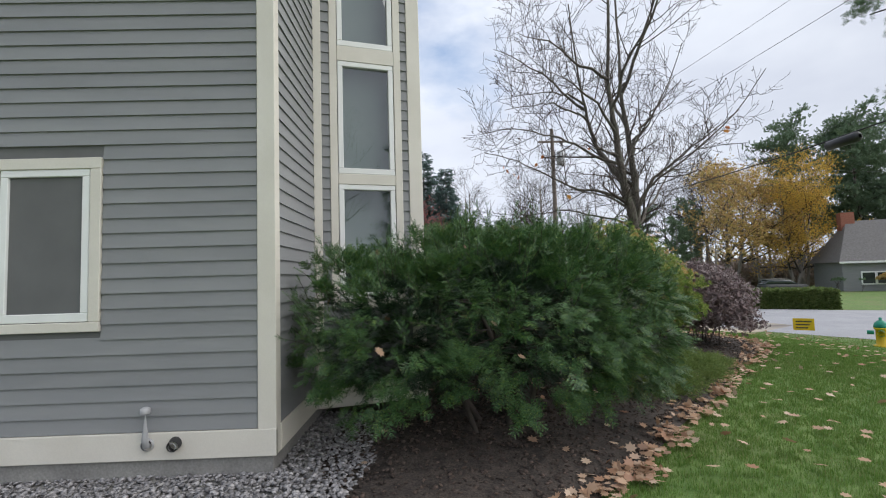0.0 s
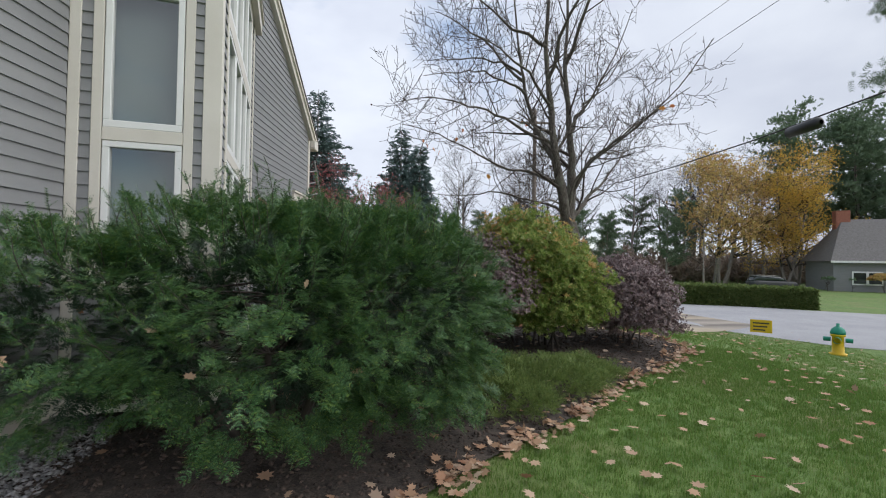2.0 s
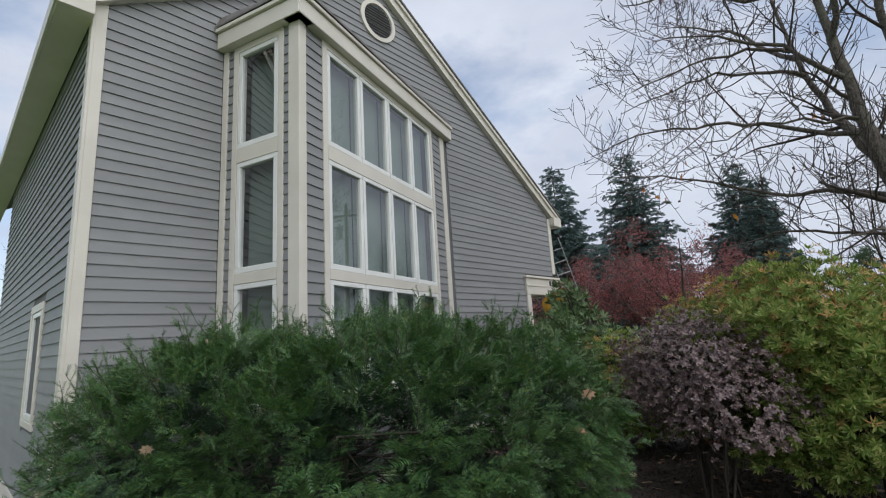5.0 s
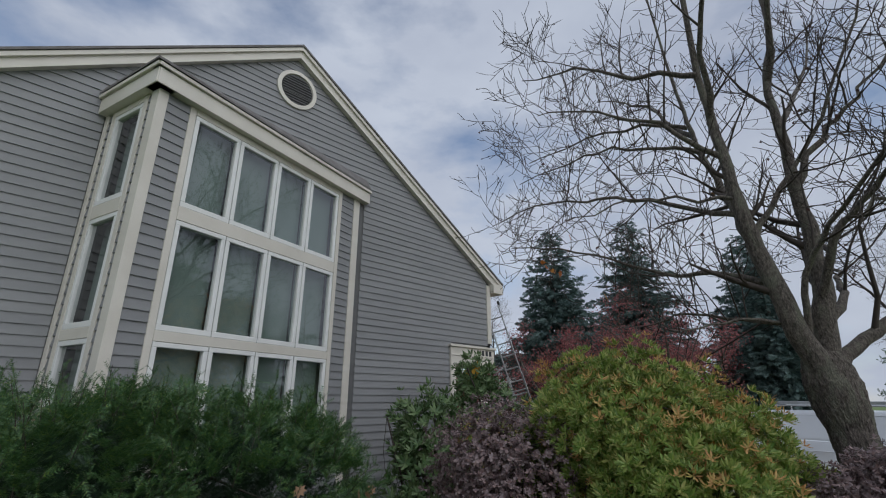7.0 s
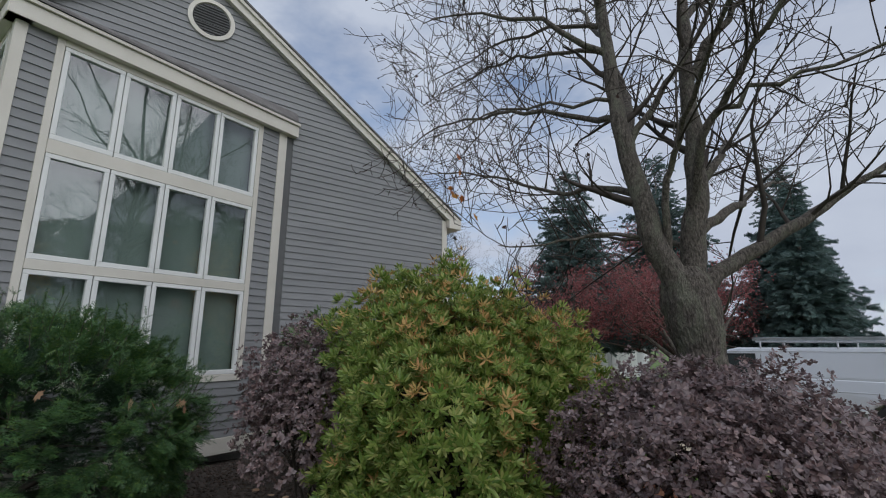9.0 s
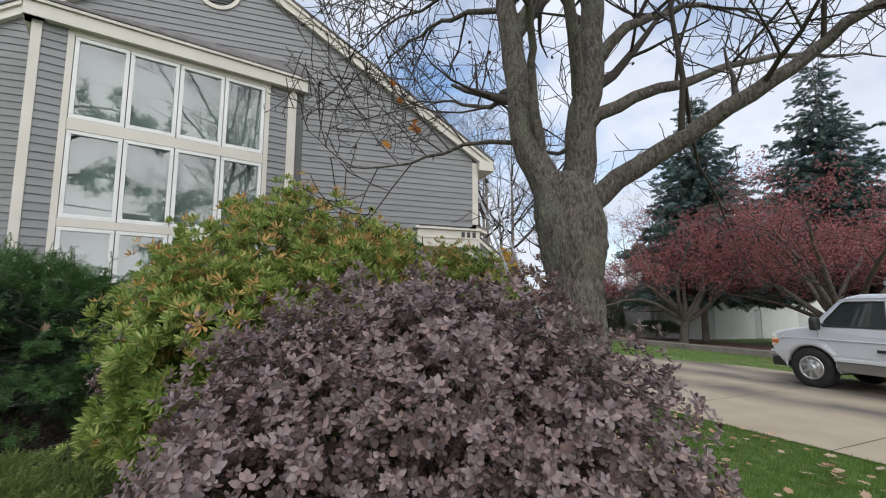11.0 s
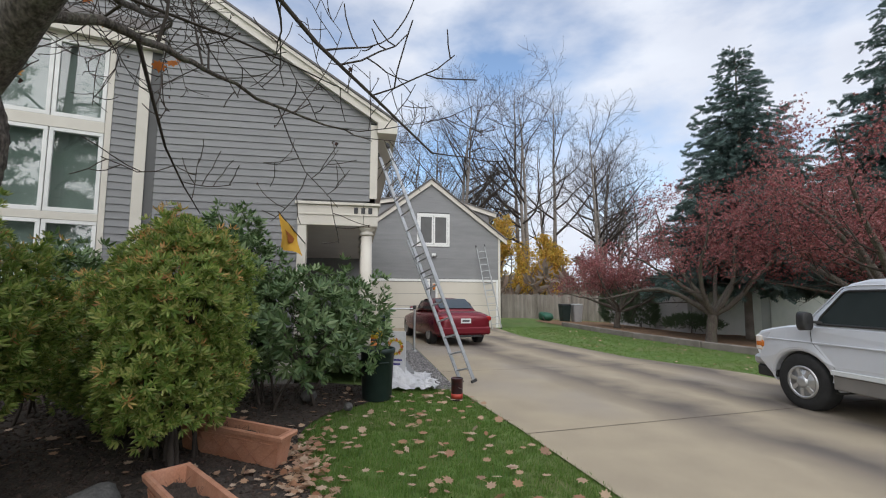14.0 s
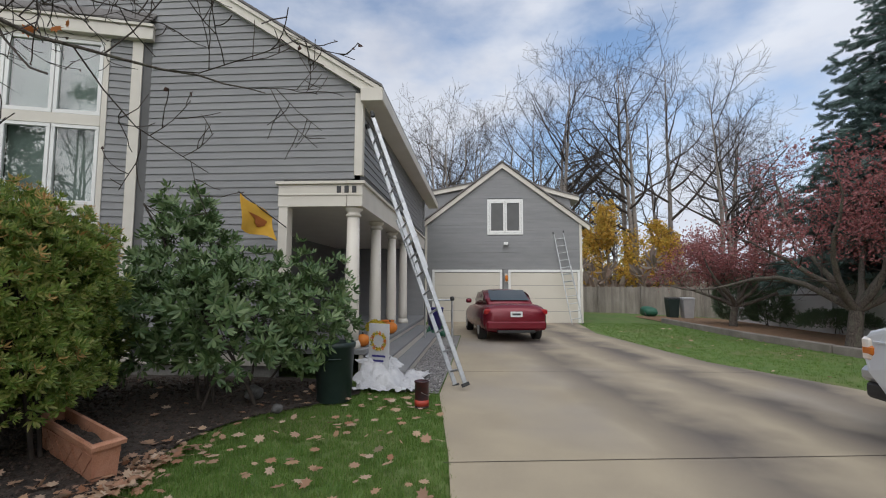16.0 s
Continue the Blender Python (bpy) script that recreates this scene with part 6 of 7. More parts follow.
# number bars on the porch beam, pipe and vent on the south wall
num = thing("house_number", "three dark numerals shown as plain bars", "sign", at=(-1.66, 12.1, 3.1))
for i in range(3):
    G.box("numeral_bar", (11.99 + i * 0.125, 12.06 + i * 0.125), (0.0615, 0.072), (3.06, 3.17), P["ink"], num, bevel=0.002)
pipe = thing("vent_pipe", "grey capped vent pipe on the wall", "pipe", at=(-2.69, 3.16, 0.4))
tubes("pipe", [[(np.array((-2.69, 3.23, 0.42)), 0.025), (np.array((-2.69, 3.165, 0.425)), 0.025), (np.array((-2.69, 3.155, 0.47)), 0.025), (np.array((-2.69, 3.155, 0.69)), 0.025)]], P["pvc"], pipe, sides=14)
lathe("cap", [(0.033, 0.67), (0.036, 0.68), (0.036, 0.71), (0.02, 0.72)], (-2.69, 3.155, 0.0), P["pvc"], pipe, 14)
tubes("collar", [[(np.array((-2.69, 3.205, 0.425)), 0.05), (np.array((-2.69, 3.17, 0.425)), 0.045)]], P["pvc"], pipe, sides=14)
vnt = thing("wall_vent", "small dark round wall vent", "vent", at=(-2.48, 3.17, 0.43))
tubes("hood", [[(np.array((-2.48, 3.2, 0.43)), 0.05), (np.array((-2.47, 3.13, 0.42)), 0.042)]], M["black"], vnt, sides=16)
tubes("flap", [[(np.array((-2.47, 3.131, 0.42)), 0.03), (np.array((-2.47, 3.122, 0.42)), 0.028)]], P["pvc"], vnt, sides=12)

# garage lamp and camera
lamp = thing("wall_lantern", "small brass wall lantern between the garage doors", "lamp", at=(-13.7, 15.44, 2.0))
GA.box("backplate", (15.38, 15.49), (0.03, 0.05), (1.75, 2.1), M["trim"], lamp)
lathe("lantern", [(0.03, 0.0), (0.06, 0.04), (0.06, 0.2), (0.02, 0.27)], (-13.68, 15.44, 1.78), P["pumpkin"], lamp, 8)
seccam = thing("flood_light", "black and white security light on the garage", "lamp", at=(-13.7, 15.43, 3.3))
GA.box("mount", (15.34, 15.52), (0.02, 0.06), (3.28, 3.42), M["trim_white"], seccam)
for s in (15.38, 15.49):
    tubes("head", [[(np.array((-13.72, s, 3.3)), 0.03), (np.array((-13.62, s, 3.27)), 0.045)]], M["black"], seccam, sides=10)


bed_sign = thing("bed_sign", "small white and blue sign on a stake in the mulch", "sign", at=(0.76, 9.25, 0.2))
BS_F = Face((0.72, 9.12), (0.1, 1.0))
BS_F.box("board", (0.0, 0.26), (-0.006, 0.006), (0.36, 0.54), P["plate"], bed_sign, bevel=0.002)
BS_F.box("blue_band", (0.0, 0.26), (0.0065, 0.009), (0.48, 0.54), P["purple_pot"], bed_sign, bevel=0)
BS_F.box("red_mark", (0.09, 0.17), (0.0065, 0.009), (0.39, 0.45), P["red_label"], bed_sign, bevel=0)
BS_F.box("stake", (0.12, 0.14), (-0.02, -0.008), (0.12, 0.45), M["black"], bed_sign, bevel=0)


def rock(at, size, seed):
    """A rounded field stone, half sunk in the mulch."""
    bm = bmesh.new()
    bmesh.ops.create_icosphere(bm, subdivisions=3, radius=1.0)
    for v in bm.verts:
        k = 1 + 0.3 * noise.noise(v.co * 1.3 + Vector((seed, 0, 0))) + 0.06 * noise.noise(v.co * 5)
        v.co = Vector((v.co.x * size[0], v.co.y * size[1], v.co.z * size[2])) * k + Vector(at)
    return tagged(part("rock", bm, P["field_stone"], None, smooth=True), "dark grey field stone half sunk in the mulch", "stone", "stones in the bed")


rock((-0.2, 11.45, 0.24), (0.12, 0.10, 0.09), 1.0)
rock((2.95, 10.35, 0.24), (0.22, 0.16, 0.11), 4.0)
rock((0.35, 12.0, 0.2), (0.07, 0.06, 0.05), 7.0)


# ---- vehicles ----
def loft(name, stations, material, parent, label="", n=24, power=3.2, smooth=True):
    """A body skinned over rounded sections (x, half width, low, high)."""
    v, f = [], []
    for x, w, lo, hi in stations:
        cz, hz = (lo + hi) / 2, (hi - lo) / 2
        for i in range(n):
            a = 2 * math.pi * (i + 0.5) / n
            c, s = math.cos(a), math.sin(a)
            v.append((x, w * math.copysign(abs(c) ** (2 / power), c), cz + hz * math.copysign(abs(s) ** (2 / power), s)))
    for k in range(len(stations) - 1):
        f += [(k * n + i, k * n + (i + 1) % n, (k + 1) * n + (i + 1) % n, (k + 1) * n + i) for i in range(n)]
    f += [tuple(range(n - 1, -1, -1)), tuple(range((len(stations) - 1) * n, len(stations) * n))]
    return raw(name, v, f, material, parent, label, smooth)


def wheel(x, y, r, parent, out, spokes=8, w=0.2):
    """A wheel whose face looks along y by the sign of out."""
    def spin(name, profile, material, par):
        n, vv, ff = 32, [], []
        for rr, o in profile:
            vv += [(x + rr * math.cos(2 * math.pi * i / n), y + o * out, r + rr * math.sin(2 * math.pi * i / n)) for i in range(n)]
        for k in range(len(profile) - 1):
            ff += [(k * n + i, k * n + (i + 1) % n, (k + 1) * n + (i + 1) % n, (k + 1) * n + i) for i in range(n)]
        ff += [tuple(range(n)), tuple(range((len(profile) - 1) * n, len(profile) * n))]
        return raw(name, vv, ff, material, par, smooth=True)

    tyre = spin("wheel", [(r * 0.55, -w), (r * 0.97, -w), (r, -w * 0.85), (r, -0.03), (r * 0.96, 0.0), (r * 0.62, 0.0), (r * 0.55, -0.02)], M["rubber"], parent)
    spin("rim", [(r * 0.57, -0.03), (r * 0.57, 0.004), (r * 0.52, 0.0), (r * 0.49, -0.05), (r * 0.2, -0.045)], M["black"], tyre)
    spin("hub", [(r * 0.22, -0.05), (r * 0.2, 0.02), (r * 0.12, 0.03), (0.01, 0.032)], M["chrome"], tyre)
    for i in range(spokes):
        a = 2 * math.pi * i / spokes
        q = lambda rad, da: (x + rad * math.cos(a + da), r + rad * math.sin(a + da))
        pts = [q(r * 0.18, -0.3), q(r * 0.18, 0.3), q(r * 0.53, 0.30), q(r * 0.53, 0.02)]
        vv = [(px, y + o * out, pz) for o in (-0.04, 0.004) for px, pz in pts]
        raw("spoke", vv, BOX_F, M["chrome"], tyre)
    spin("rim_ring", [(r * 0.58, -0.01), (r * 0.58, 0.012), (r * 0.50, 0.008), (r * 0.50, -0.02)], M["chrome"], tyre)
    return tyre


def slab(name, outline, y0, y1, material, parent, shrink=None, bevel=0.03, label=""):
    """A body from a side outline of (x, z), from y0 to y1; shrink(z) narrows it upward."""
    bm = bmesh.new()
    k = shrink or (lambda z: 1.0)
    mid = (y0 + y1) / 2
    rows = [[bm.verts.new((x, mid + (y - mid) * k(z), z)) for x, z in outline] for y in (y0, y1)]
    bm.faces.new(rows[0])
    bm.faces.new(rows[1])
    n = len(outline)
    for i in range(n):
        bm.faces.new((rows[0][i], rows[0][(i + 1) % n], rows[1][(i + 1) % n], rows[1][i]))
    bmesh.ops.recalc_face_normals(bm, faces=bm.faces)
    if bevel:
        rim = [e for e in bm.edges if any(len(f.verts) == n for f in e.link_faces)]
        bmesh.ops.bevel(bm, geom=rim, offset=bevel, segments=3, affect="EDGES", profile=0.6)
    bmesh.ops.triangulate(bm, faces=[f for f in bm.faces if len(f.verts) > 4])
    return part(name, bm, material, parent, label)


def van(m):
    ob = local("van", "silver full-size van with roof ladder parked on the driveway", "van")
    W, A_X, R = 0.97, 0.78, 0.385
    arch = [(A_X + 0.46 * math.cos(a), 0.36 + 0.45 * math.sin(a)) for a in np.linspace(math.pi * 1.02, -0.02 * math.pi, 13)]
    arch2 = [(x + 3.5, z) for x, z in arch]
    tuck = lambda z: 1 - 0.05 * max(0, (z - 0.8) / 0.4) - 0.03 * max(0, (0.7 - z) / 0.3)
    slab("body", [(0.09, 0.62), (0.05, 0.78), (0.06, 0.98), (0.12, 1.05), (0.3, 1.10), (0.55, 1.15), (0.85, 1.18), (5.4, 1.18), (5.45, 0.62), (5.4, 0.40)] + [(arch2[-1][0] + 0.02, 0.40)] + arch2[::-1] + [(arch2[0][0] - 0.02, 0.40), (arch[-1][0] + 0.02, 0.40)] + arch[::-1] + [(0.27, 0.42)],
         -W, W, P["silver"], ob, tuck, 0.06)
    waist = W * 0.94
    inset = lambda z: 1 - 0.15 * max(0, (z - 1.14) / 0.66)
    slab("cab", [(0.80, 1.15), (1.03, 1.42), (1.26, 1.66), (1.38, 1.75), (1.6, 1.80), (5.2, 1.83), (5.36, 1.72), (5.4, 1.15)], -waist, waist, P["silver"], ob, inset, 0.07)
    for s in (-1, 1):
        box("lower_panel", (1.24, 3.82), (s * W * 0.975 - 0.02, s * W * 0.975 + 0.012), (0.38, 0.56), P["van_low"], ob, "grey lower body panel", 0.008)
        box("side_stripe", (1.22, 3.84), (s * W - 0.02, s * W + 0.006), (0.562, 0.625), P["plate"], ob, "pale stripe over the lower panel", 0.006)
    box("bumper", (-0.04, 0.24), (-W + 0.03, W - 0.03), (0.53, 0.68), M["chrome"], ob, "chrome front bumper", 0.04)
    box("bumper_skirt", (0.0, 0.34), (-W + 0.05, W - 0.05), (0.36, 0.525), M["black"], ob, "", 0.03)
    box("grille", (0.03, 0.08), (-0.55, 0.55), (0.72, 0.98), M["black"], ob, "", 0.01)
    for k in range(4):
        box("grille_bar", (0.015, 0.05), (-0.54, 0.54), (0.74 + k * 0.065, 0.765 + k * 0.065), M["chrome"], ob, "", 0.006)
    for s in (-1, 1):
        a, b = sorted((s * 0.62, s * (W - 0.005)))
        box("headlight", (0.035, 0.17), (a, b), (0.74, 0.99), P["lamp_clear"], ob, "", 0.03)
        a, b = sorted((s * 0.86, s * (W - 0.003)))
        box("turn_signal", (0.05, 0.185), (a, b), (0.80, 0.90), P["lamp_orange"], ob, "orange turn signal", 0.02)
        side = lambda z, o=0.004: s * (waist * inset(z) + o)
        zs = [(1.02, 1.20), (1.06, 1.30), (1.33, 1.63), (1.40, 1.65), (1.98, 1.66), (2.02, 1.20)]
        raw("side_window", [(x, side(z), z) for x, z in zs], [tuple(range(6))] if s < 0 else [tuple(range(5, -1, -1))], M["car_glass"], ob)
        tubes("window_seal", [[(np.array((x, side(z, 0.006), z)), 0.016) for x, z in zs + zs[:1]]], M["black"], ob, sides=6)
        tubes("drip_rail", [[(np.array((x, side(z, 0.0), z)), 0.012) for x, z in ((0.93, 1.30), (1.3, 1.69), (1.48, 1.72), (5.3, 1.74))]], P["silver"], ob, sides=6)
        tubes("mirror_arm", [[(np.array((1.08, side(1.2), 1.22)), 0.02), (np.array((1.0, side(1.2) + s * 0.14, 1.24)), 0.02)]], M["black"], ob)
        loft("mirror", [(0.91, 0.03, 1.14, 1.34), (0.94, 0.085, 1.11, 1.37), (1.04, 0.085, 1.12, 1.36), (1.05, 0.07, 1.13, 1.35)], M["black"], ob).location = (0, side(1.2) + s * 0.17, 0)
        flank = lambda z: s * (W * tuck(z) + 0.0015)
        box("belt_moulding", (0.2, 5.4), (flank(0.94) - 0.012, flank(0.94) + 0.008), (0.935, 0.955), P["silver"], ob, "", 0.004)
        tubes("door_gap", [[(np.array((1.27, flank(0.64), 0.64)), 0.005), (np.array((0.96, flank(0.95), 0.95)), 0.005), (np.array((0.93, flank(1.14), 1.14)), 0.005)]], M["black"], ob, sides=4)
        tubes("door_gap", [[(np.array((2.1, flank(0.45), 0.45)), 0.005), (np.array((2.1, flank(1.14), 1.14)), 0.005), (np.array((2.1, side(1.66), 1.66)), 0.005)]], M["black"], ob, sides=4)
        a, b = sorted((flank(0.8) - s * 0.01, flank(0.8) + s * 0.025))
        box("door_handle", (1.9, 2.06), (a, b), (0.78, 0.83), M["black"], ob, "", 0.008)
        for wx in (A_X, A_X + 3.5):
            wheel(wx, s * (W - 0.03), R, ob, s, 7, 0.24)
    screen = [(0.84, 0.80, 1.20), (1.04, 0.79, 1.43), (1.24, 0.75, 1.645)]
    raw("windscreen", [(x, k * y, z) for x, y, z in screen for k in (-1, 1)], [(0, 1, 3, 2), (2, 3, 5, 4)], M["car_glass"], ob).location = (-0.016, 0, 0.016)
    box("wheel_well", (0.34, 1.22), (-W + 0.12, W - 0.12), (0.3, 0.78), M["black"], ob, "", 0)
    for s in (-0.72, 0.72):
        tubes("roof_bar", [[(np.array((2.0, s, 1.93)), 0.02), (np.array((5.2, s, 1.93)), 0.02)]], M["metal"], ob, sides=6)
    for x in (2.1, 3.5, 5.0):
        tubes("roof_crossbar", [[(np.array((x, -0.76, 1.78)), 0.018), (np.array((x, -0.76, 1.93)), 0.018), (np.array((x, 0.76, 1.93)), 0.018), (np.array((x, 0.76, 1.78)), 0.018)]], M["metal"], ob, sides=6)
    for y in (-0.62, -0.22):
        box("ladder_rail", (1.9, 5.3), (y - 0.015, y + 0.015), (1.955, 2.03), M["metal"], ob, "", 0.005)
    for i in range(11):
        tubes("ladder_rung", [[(np.array((2.05 + 0.3 * i, -0.62, 1.99)), 0.016), (np.array((2.05 + 0.3 * i, -0.22, 1.99)), 0.016)]], M["metal"], ob, sides=6)
    return place(ob, m)


van(pose(0.27, 19.18, 0.08, 0, 0, -1))


def saloon(name, label, paint, m):
    """A low coupe, nose towards -x, tail at x = 4.6."""
    ob = local(name, label, "car")
    loft("body", [(0.0, 0.62, 0.40, 0.62), (0.12, 0.78, 0.24, 0.70), (0.5, 0.86, 0.2, 0.80), (1.2, 0.90, 0.19, 0.92), (2.3, 0.90, 0.19, 0.97), (3.4, 0.905, 0.19, 1.0), (4.1, 0.88, 0.22, 1.02), (4.45, 0.83, 0.27, 0.99), (4.58, 0.74, 0.36, 0.90), (4.6, 0.6, 0.42, 0.84)], paint, ob, power=4.2)
    loft("cabin", [(1.35, 0.66, 0.86, 0.95), (2.0, 0.70, 0.88, 1.33), (2.5, 0.70, 0.88, 1.40), (3.0, 0.69, 0.9, 1.38), (3.5, 0.66, 0.92, 1.22), (3.95, 0.62, 0.92, 1.0)], paint, ob, power=3.0)
    raw("rear_window", [(3.12, -0.52, 1.365), (3.12, 0.52, 1.365), (3.80, 0.55, 1.085), (3.80, -0.55, 1.085)], [(0, 3, 2, 1)], M["car_glass"], ob).location = (0.02, 0, 0.012)
    raw("windscreen", [(1.52, -0.58, 1.05), (1.52, 0.58, 1.05), (2.05, 0.52, 1.34), (2.05, -0.52, 1.34)], [(0, 1, 2, 3)], M["car_glass"], ob).location = (-0.02, 0, 0.02)
    for s in (-1, 1):
        f = [(0, 1, 2, 3, 4)] if s < 0 else [(4, 3, 2, 1, 0)]
        raw("side_window", [(1.75, s * 0.715, 1.03), (2.1, s * 0.665, 1.30), (2.9, s * 0.655, 1.33), (3.3, s * 0.665, 1.22), (3.4, s * 0.70, 1.05)], f, M["car_glass"], ob)
        box("tail_lamp", (4.36, 4.56), (s * 0.60 if s > 0 else -0.845, 0.845 if s > 0 else -0.60), (0.74, 0.88), P["lamp_red"], ob, "", 0.03)
        loft("mirror", [(1.75, 0.05, 0.98, 1.06), (1.8, 0.09, 0.95, 1.10), (1.9, 0.08, 0.96, 1.09)], paint, ob).location = (0, s * 0.92, 0)
        for wx in (0.88, 3.62):
            wheel(wx, s * 0.87, 0.33, ob, s, 5, 0.2)
    box("rear_bumper", (4.42, 4.63), (-0.80, 0.80), (0.34, 0.58), paint, ob, "", 0.05)
    box("number_plate", (4.60, 4.615), (-0.16, 0.16), (0.68, 0.82), P["plate"], ob, "pale plate with a plain dark bar", 0.004)
    box("plate_bar", (4.6155, 4.618), (-0.11, 0.11), (0.725, 0.775), P["ink"], ob, "", 0)
    box("bumper_insert", (4.5, 4.62), (-0.5, 0.5), (0.27, 0.335), M["black"], ob, "", 0.01)
    return place(ob, m)


saloon("car", "dark red coupe parked before the garage", P["wine"], pose(-11.35, 14.62, 0.09, 0, 0, 8))

# ---- beyond the driveway: bed, fence, bins, neighbour's garage ----
sheet("leaf_bed", rounded([(-19.5, 22.6), (-15, 22.2), (-10, 22.2), (-5, 22.8), (0, 23.8), (6, 25), (8, 30), (0, 31), (-12, 29.5), (-20, 27.5)], 4), P["leaf_litter"], "bed of tan fallen leaves under the crab apples", "leaf bed", 0.03)
edging = thing("bed_edging", "low dark timber edging along the leaf bed", "edging", kind="structure", at=(-8, 22.5, 0))
pts_ = [(-15, 22.15), (-12, 22.1), (-9, 22.15), (-6, 22.5), (-3, 23.0), (0, 23.7), (3, 24.3), (6, 25.0)]
for a, b in zip(pts_, pts_[1:]):
    e = Face(a, Vector(b) - Vector(a))
    z0 = ground_z(*a)
    e.box("timber", (0.02, (Vector(b) - Vector(a)).length - 0.02), (-0.08, 0.08), (z0 - 0.15, z0 + 0.2), M["bark_far"], edging, bevel=0.02)

fence = thing("fence", "weathered grey board fence behind the garden", "fence", at=(-22, 24, 0))
fpts = [((-22.5, 16.5), (-22.0, 27.0), 1.55), ((-22.0, 27.0), (-17.5, 33.5), 1.5)]
for a, b, top in fpts:
    e = Face(a, Vector(b) - Vector(a))
    ln = (Vector(b) - Vector(a)).length
    n = int(ln / 0.15)
    for i in range(n):
        h = top + 0.02 * ((i * 7) % 3)
        e.box("board", (i * 0.15, i * 0.15 + 0.143), (0, 0.02), (-0.35, h), P["wood_fence"], fence, bevel=0)
    for i in range(int(ln / 2.4) + 1):
        e.box("post", (i * 2.4, i * 2.4 + 0.1), (0.022, 0.12), (-0.4, top + 0.1), P["wood_fence"], fence, bevel=0.01)

for x, y, m_, lab in ((-19.3, 24.3, P["bin"], "dark wheeled bin by the fence"), (-19.2, 25.0, P["pvc"], "blue-grey wheeled bin by the fence")):
    wb = thing("wheeled_bin", lab, "bin", "bins by the fence", at=(x, y, -0.05))
    v = [(x + sx * a, y + sy * a, z) for z, a in ((-0.02, 0.22), (0.95, 0.29)) for sx, sy in ((-1, -1), (1, -1), (1, 1), (-1, 1))]
    part("body", bevelled(v, BOX_F, 0.02), m_, wb)
    v = [(x + sx * a, y + sy * a, z) for z, a in ((0.96, 0.31), (1.04, 0.27)) for sx, sy in ((-1, -1), (1, -1), (1, 1), (-1, 1))]
    part("lid", bevelled(v, BOX_F, 0.02), M["black"] if m_ is P["bin"] else m_, wb)
barrow = thing("wheelbarrow", "green upturned wheelbarrow by the fence", "wheelbarrow", at=(-19.6, 23.2, 0))
loft("tray", [(-20.2, 0.2, 0.15, 0.45), (-19.9, 0.32, 0.1, 0.6), (-19.3, 0.36, 0.1, 0.55), (-19.0, 0.25, 0.2, 0.4)], P["tarp"], barrow).location = (0, 23.2, -0.05)
tubes("handle", [[(np.array((-19.4, 22.9, 0.35)), 0.02), (np.array((-18.7, 22.8, 0.05)), 0.02)]], M["twig"], barrow)

T_ARB = joined(yew_spray(6, 0.25, 0.05), (yew_spray(6, 0.25, 0.05)[0] @ np.array(Matrix.Rotation(1.5, 3, "Y")).T, yew_spray(6, 0.25, 0.05)[1]))
for at, w, h, seed in (((-15.9, 25.7, 0.0), 0.85, 2.0, 101), ((-14.6, 26.2, 0.0), 0.75, 1.9, 102)):
    shrub("arborvitae", "clipped dark green arborvitae by the bed", at, [((at[0], at[1], h * 0.45), (w, w, h * 0.55))], T_ARB, 1500, 0.26, L["pine"], seed, stems=3, inner=0.7, rough=0.12, up=0.9)
shrub("low_shrub", "low spreading evergreen shrub on the leaf bed", (-11.5, 26.8, 0.0), [((-11.5, 26.6, 0.3), (1.3, 1.2, 0.42))], T_ARB, 1100, 0.2, L["pine"], 103, stems=3, inner=0.6, rough=0.2, up=0.7, low=-0.2)

nb = thing("neighbour_garage", "low off-white neighbouring garage behind the crab apples", "building", at=(-14, 32, -0.3))
NW = Face((-12.3, 27.4), (0.05, 1))
prism("wall", NW, [(0, -0.5), (11, -0.5), (11, 2.1), (0, 2.1)], (-0.2, 0), P["white_wall"], nb)
for k in range(3):
    NW.box("garage_door", (0.5 + k * 3.4, 3.4 + k * 3.4), (0.0, 0.03), (-0.45, 1.75), M["trim_white"], nb)
NW.box("fascia", (-0.3, 11.3), (-0.2, 0.35), (2.1, 2.3), M["trim_white"], nb)
prism("roof", Face((-12.3, 27.4), (0.05, 1)), [(-0.4, 2.3), (11.4, 2.3), (11.4, 2.36), (-0.4, 2.36)], (-7, 0.4), M["shingle"], nb)
box("end_wall", (-19.3, -12.5), (27.2, 27.4), (-0.5, 2.1), P["white_wall"], nb, bevel=0)
nh = thing("neighbour_house", "pale two-storey neighbouring house among the trees", "house", at=(-24, 42, 0))
NH = Face((-19.0, 36.0), (0.1, 1))
prism("wall", NH, [(0, -0.5), (14, -0.5), (14, 5.6), (0, 5.6)], (-6, 0), P["white_wall"], nh)
for k in range(4):
    for z in (0.9, 3.6):
        wn_ = NH.box("window", (1.4 + k * 3.2, 2.5 + k * 3.2), (0.0, 0.05), (z, z + 1.4), M["trim_white"], nh)
        NH.box("pane", (1.5 + k * 3.2, 2.4 + k * 3.2), (0.051, 0.06), (z + 0.1, z + 1.3), M["car_glass"], wn_, bevel=0)
prism("roof", Face((-19.0, 36.0), (0.1, 1)), [(-0.5, 5.6), (14.5, 5.6), (14.5, 5.8), (-0.5, 5.8)], (-6.5, 0.6), M["shingle"], nh)

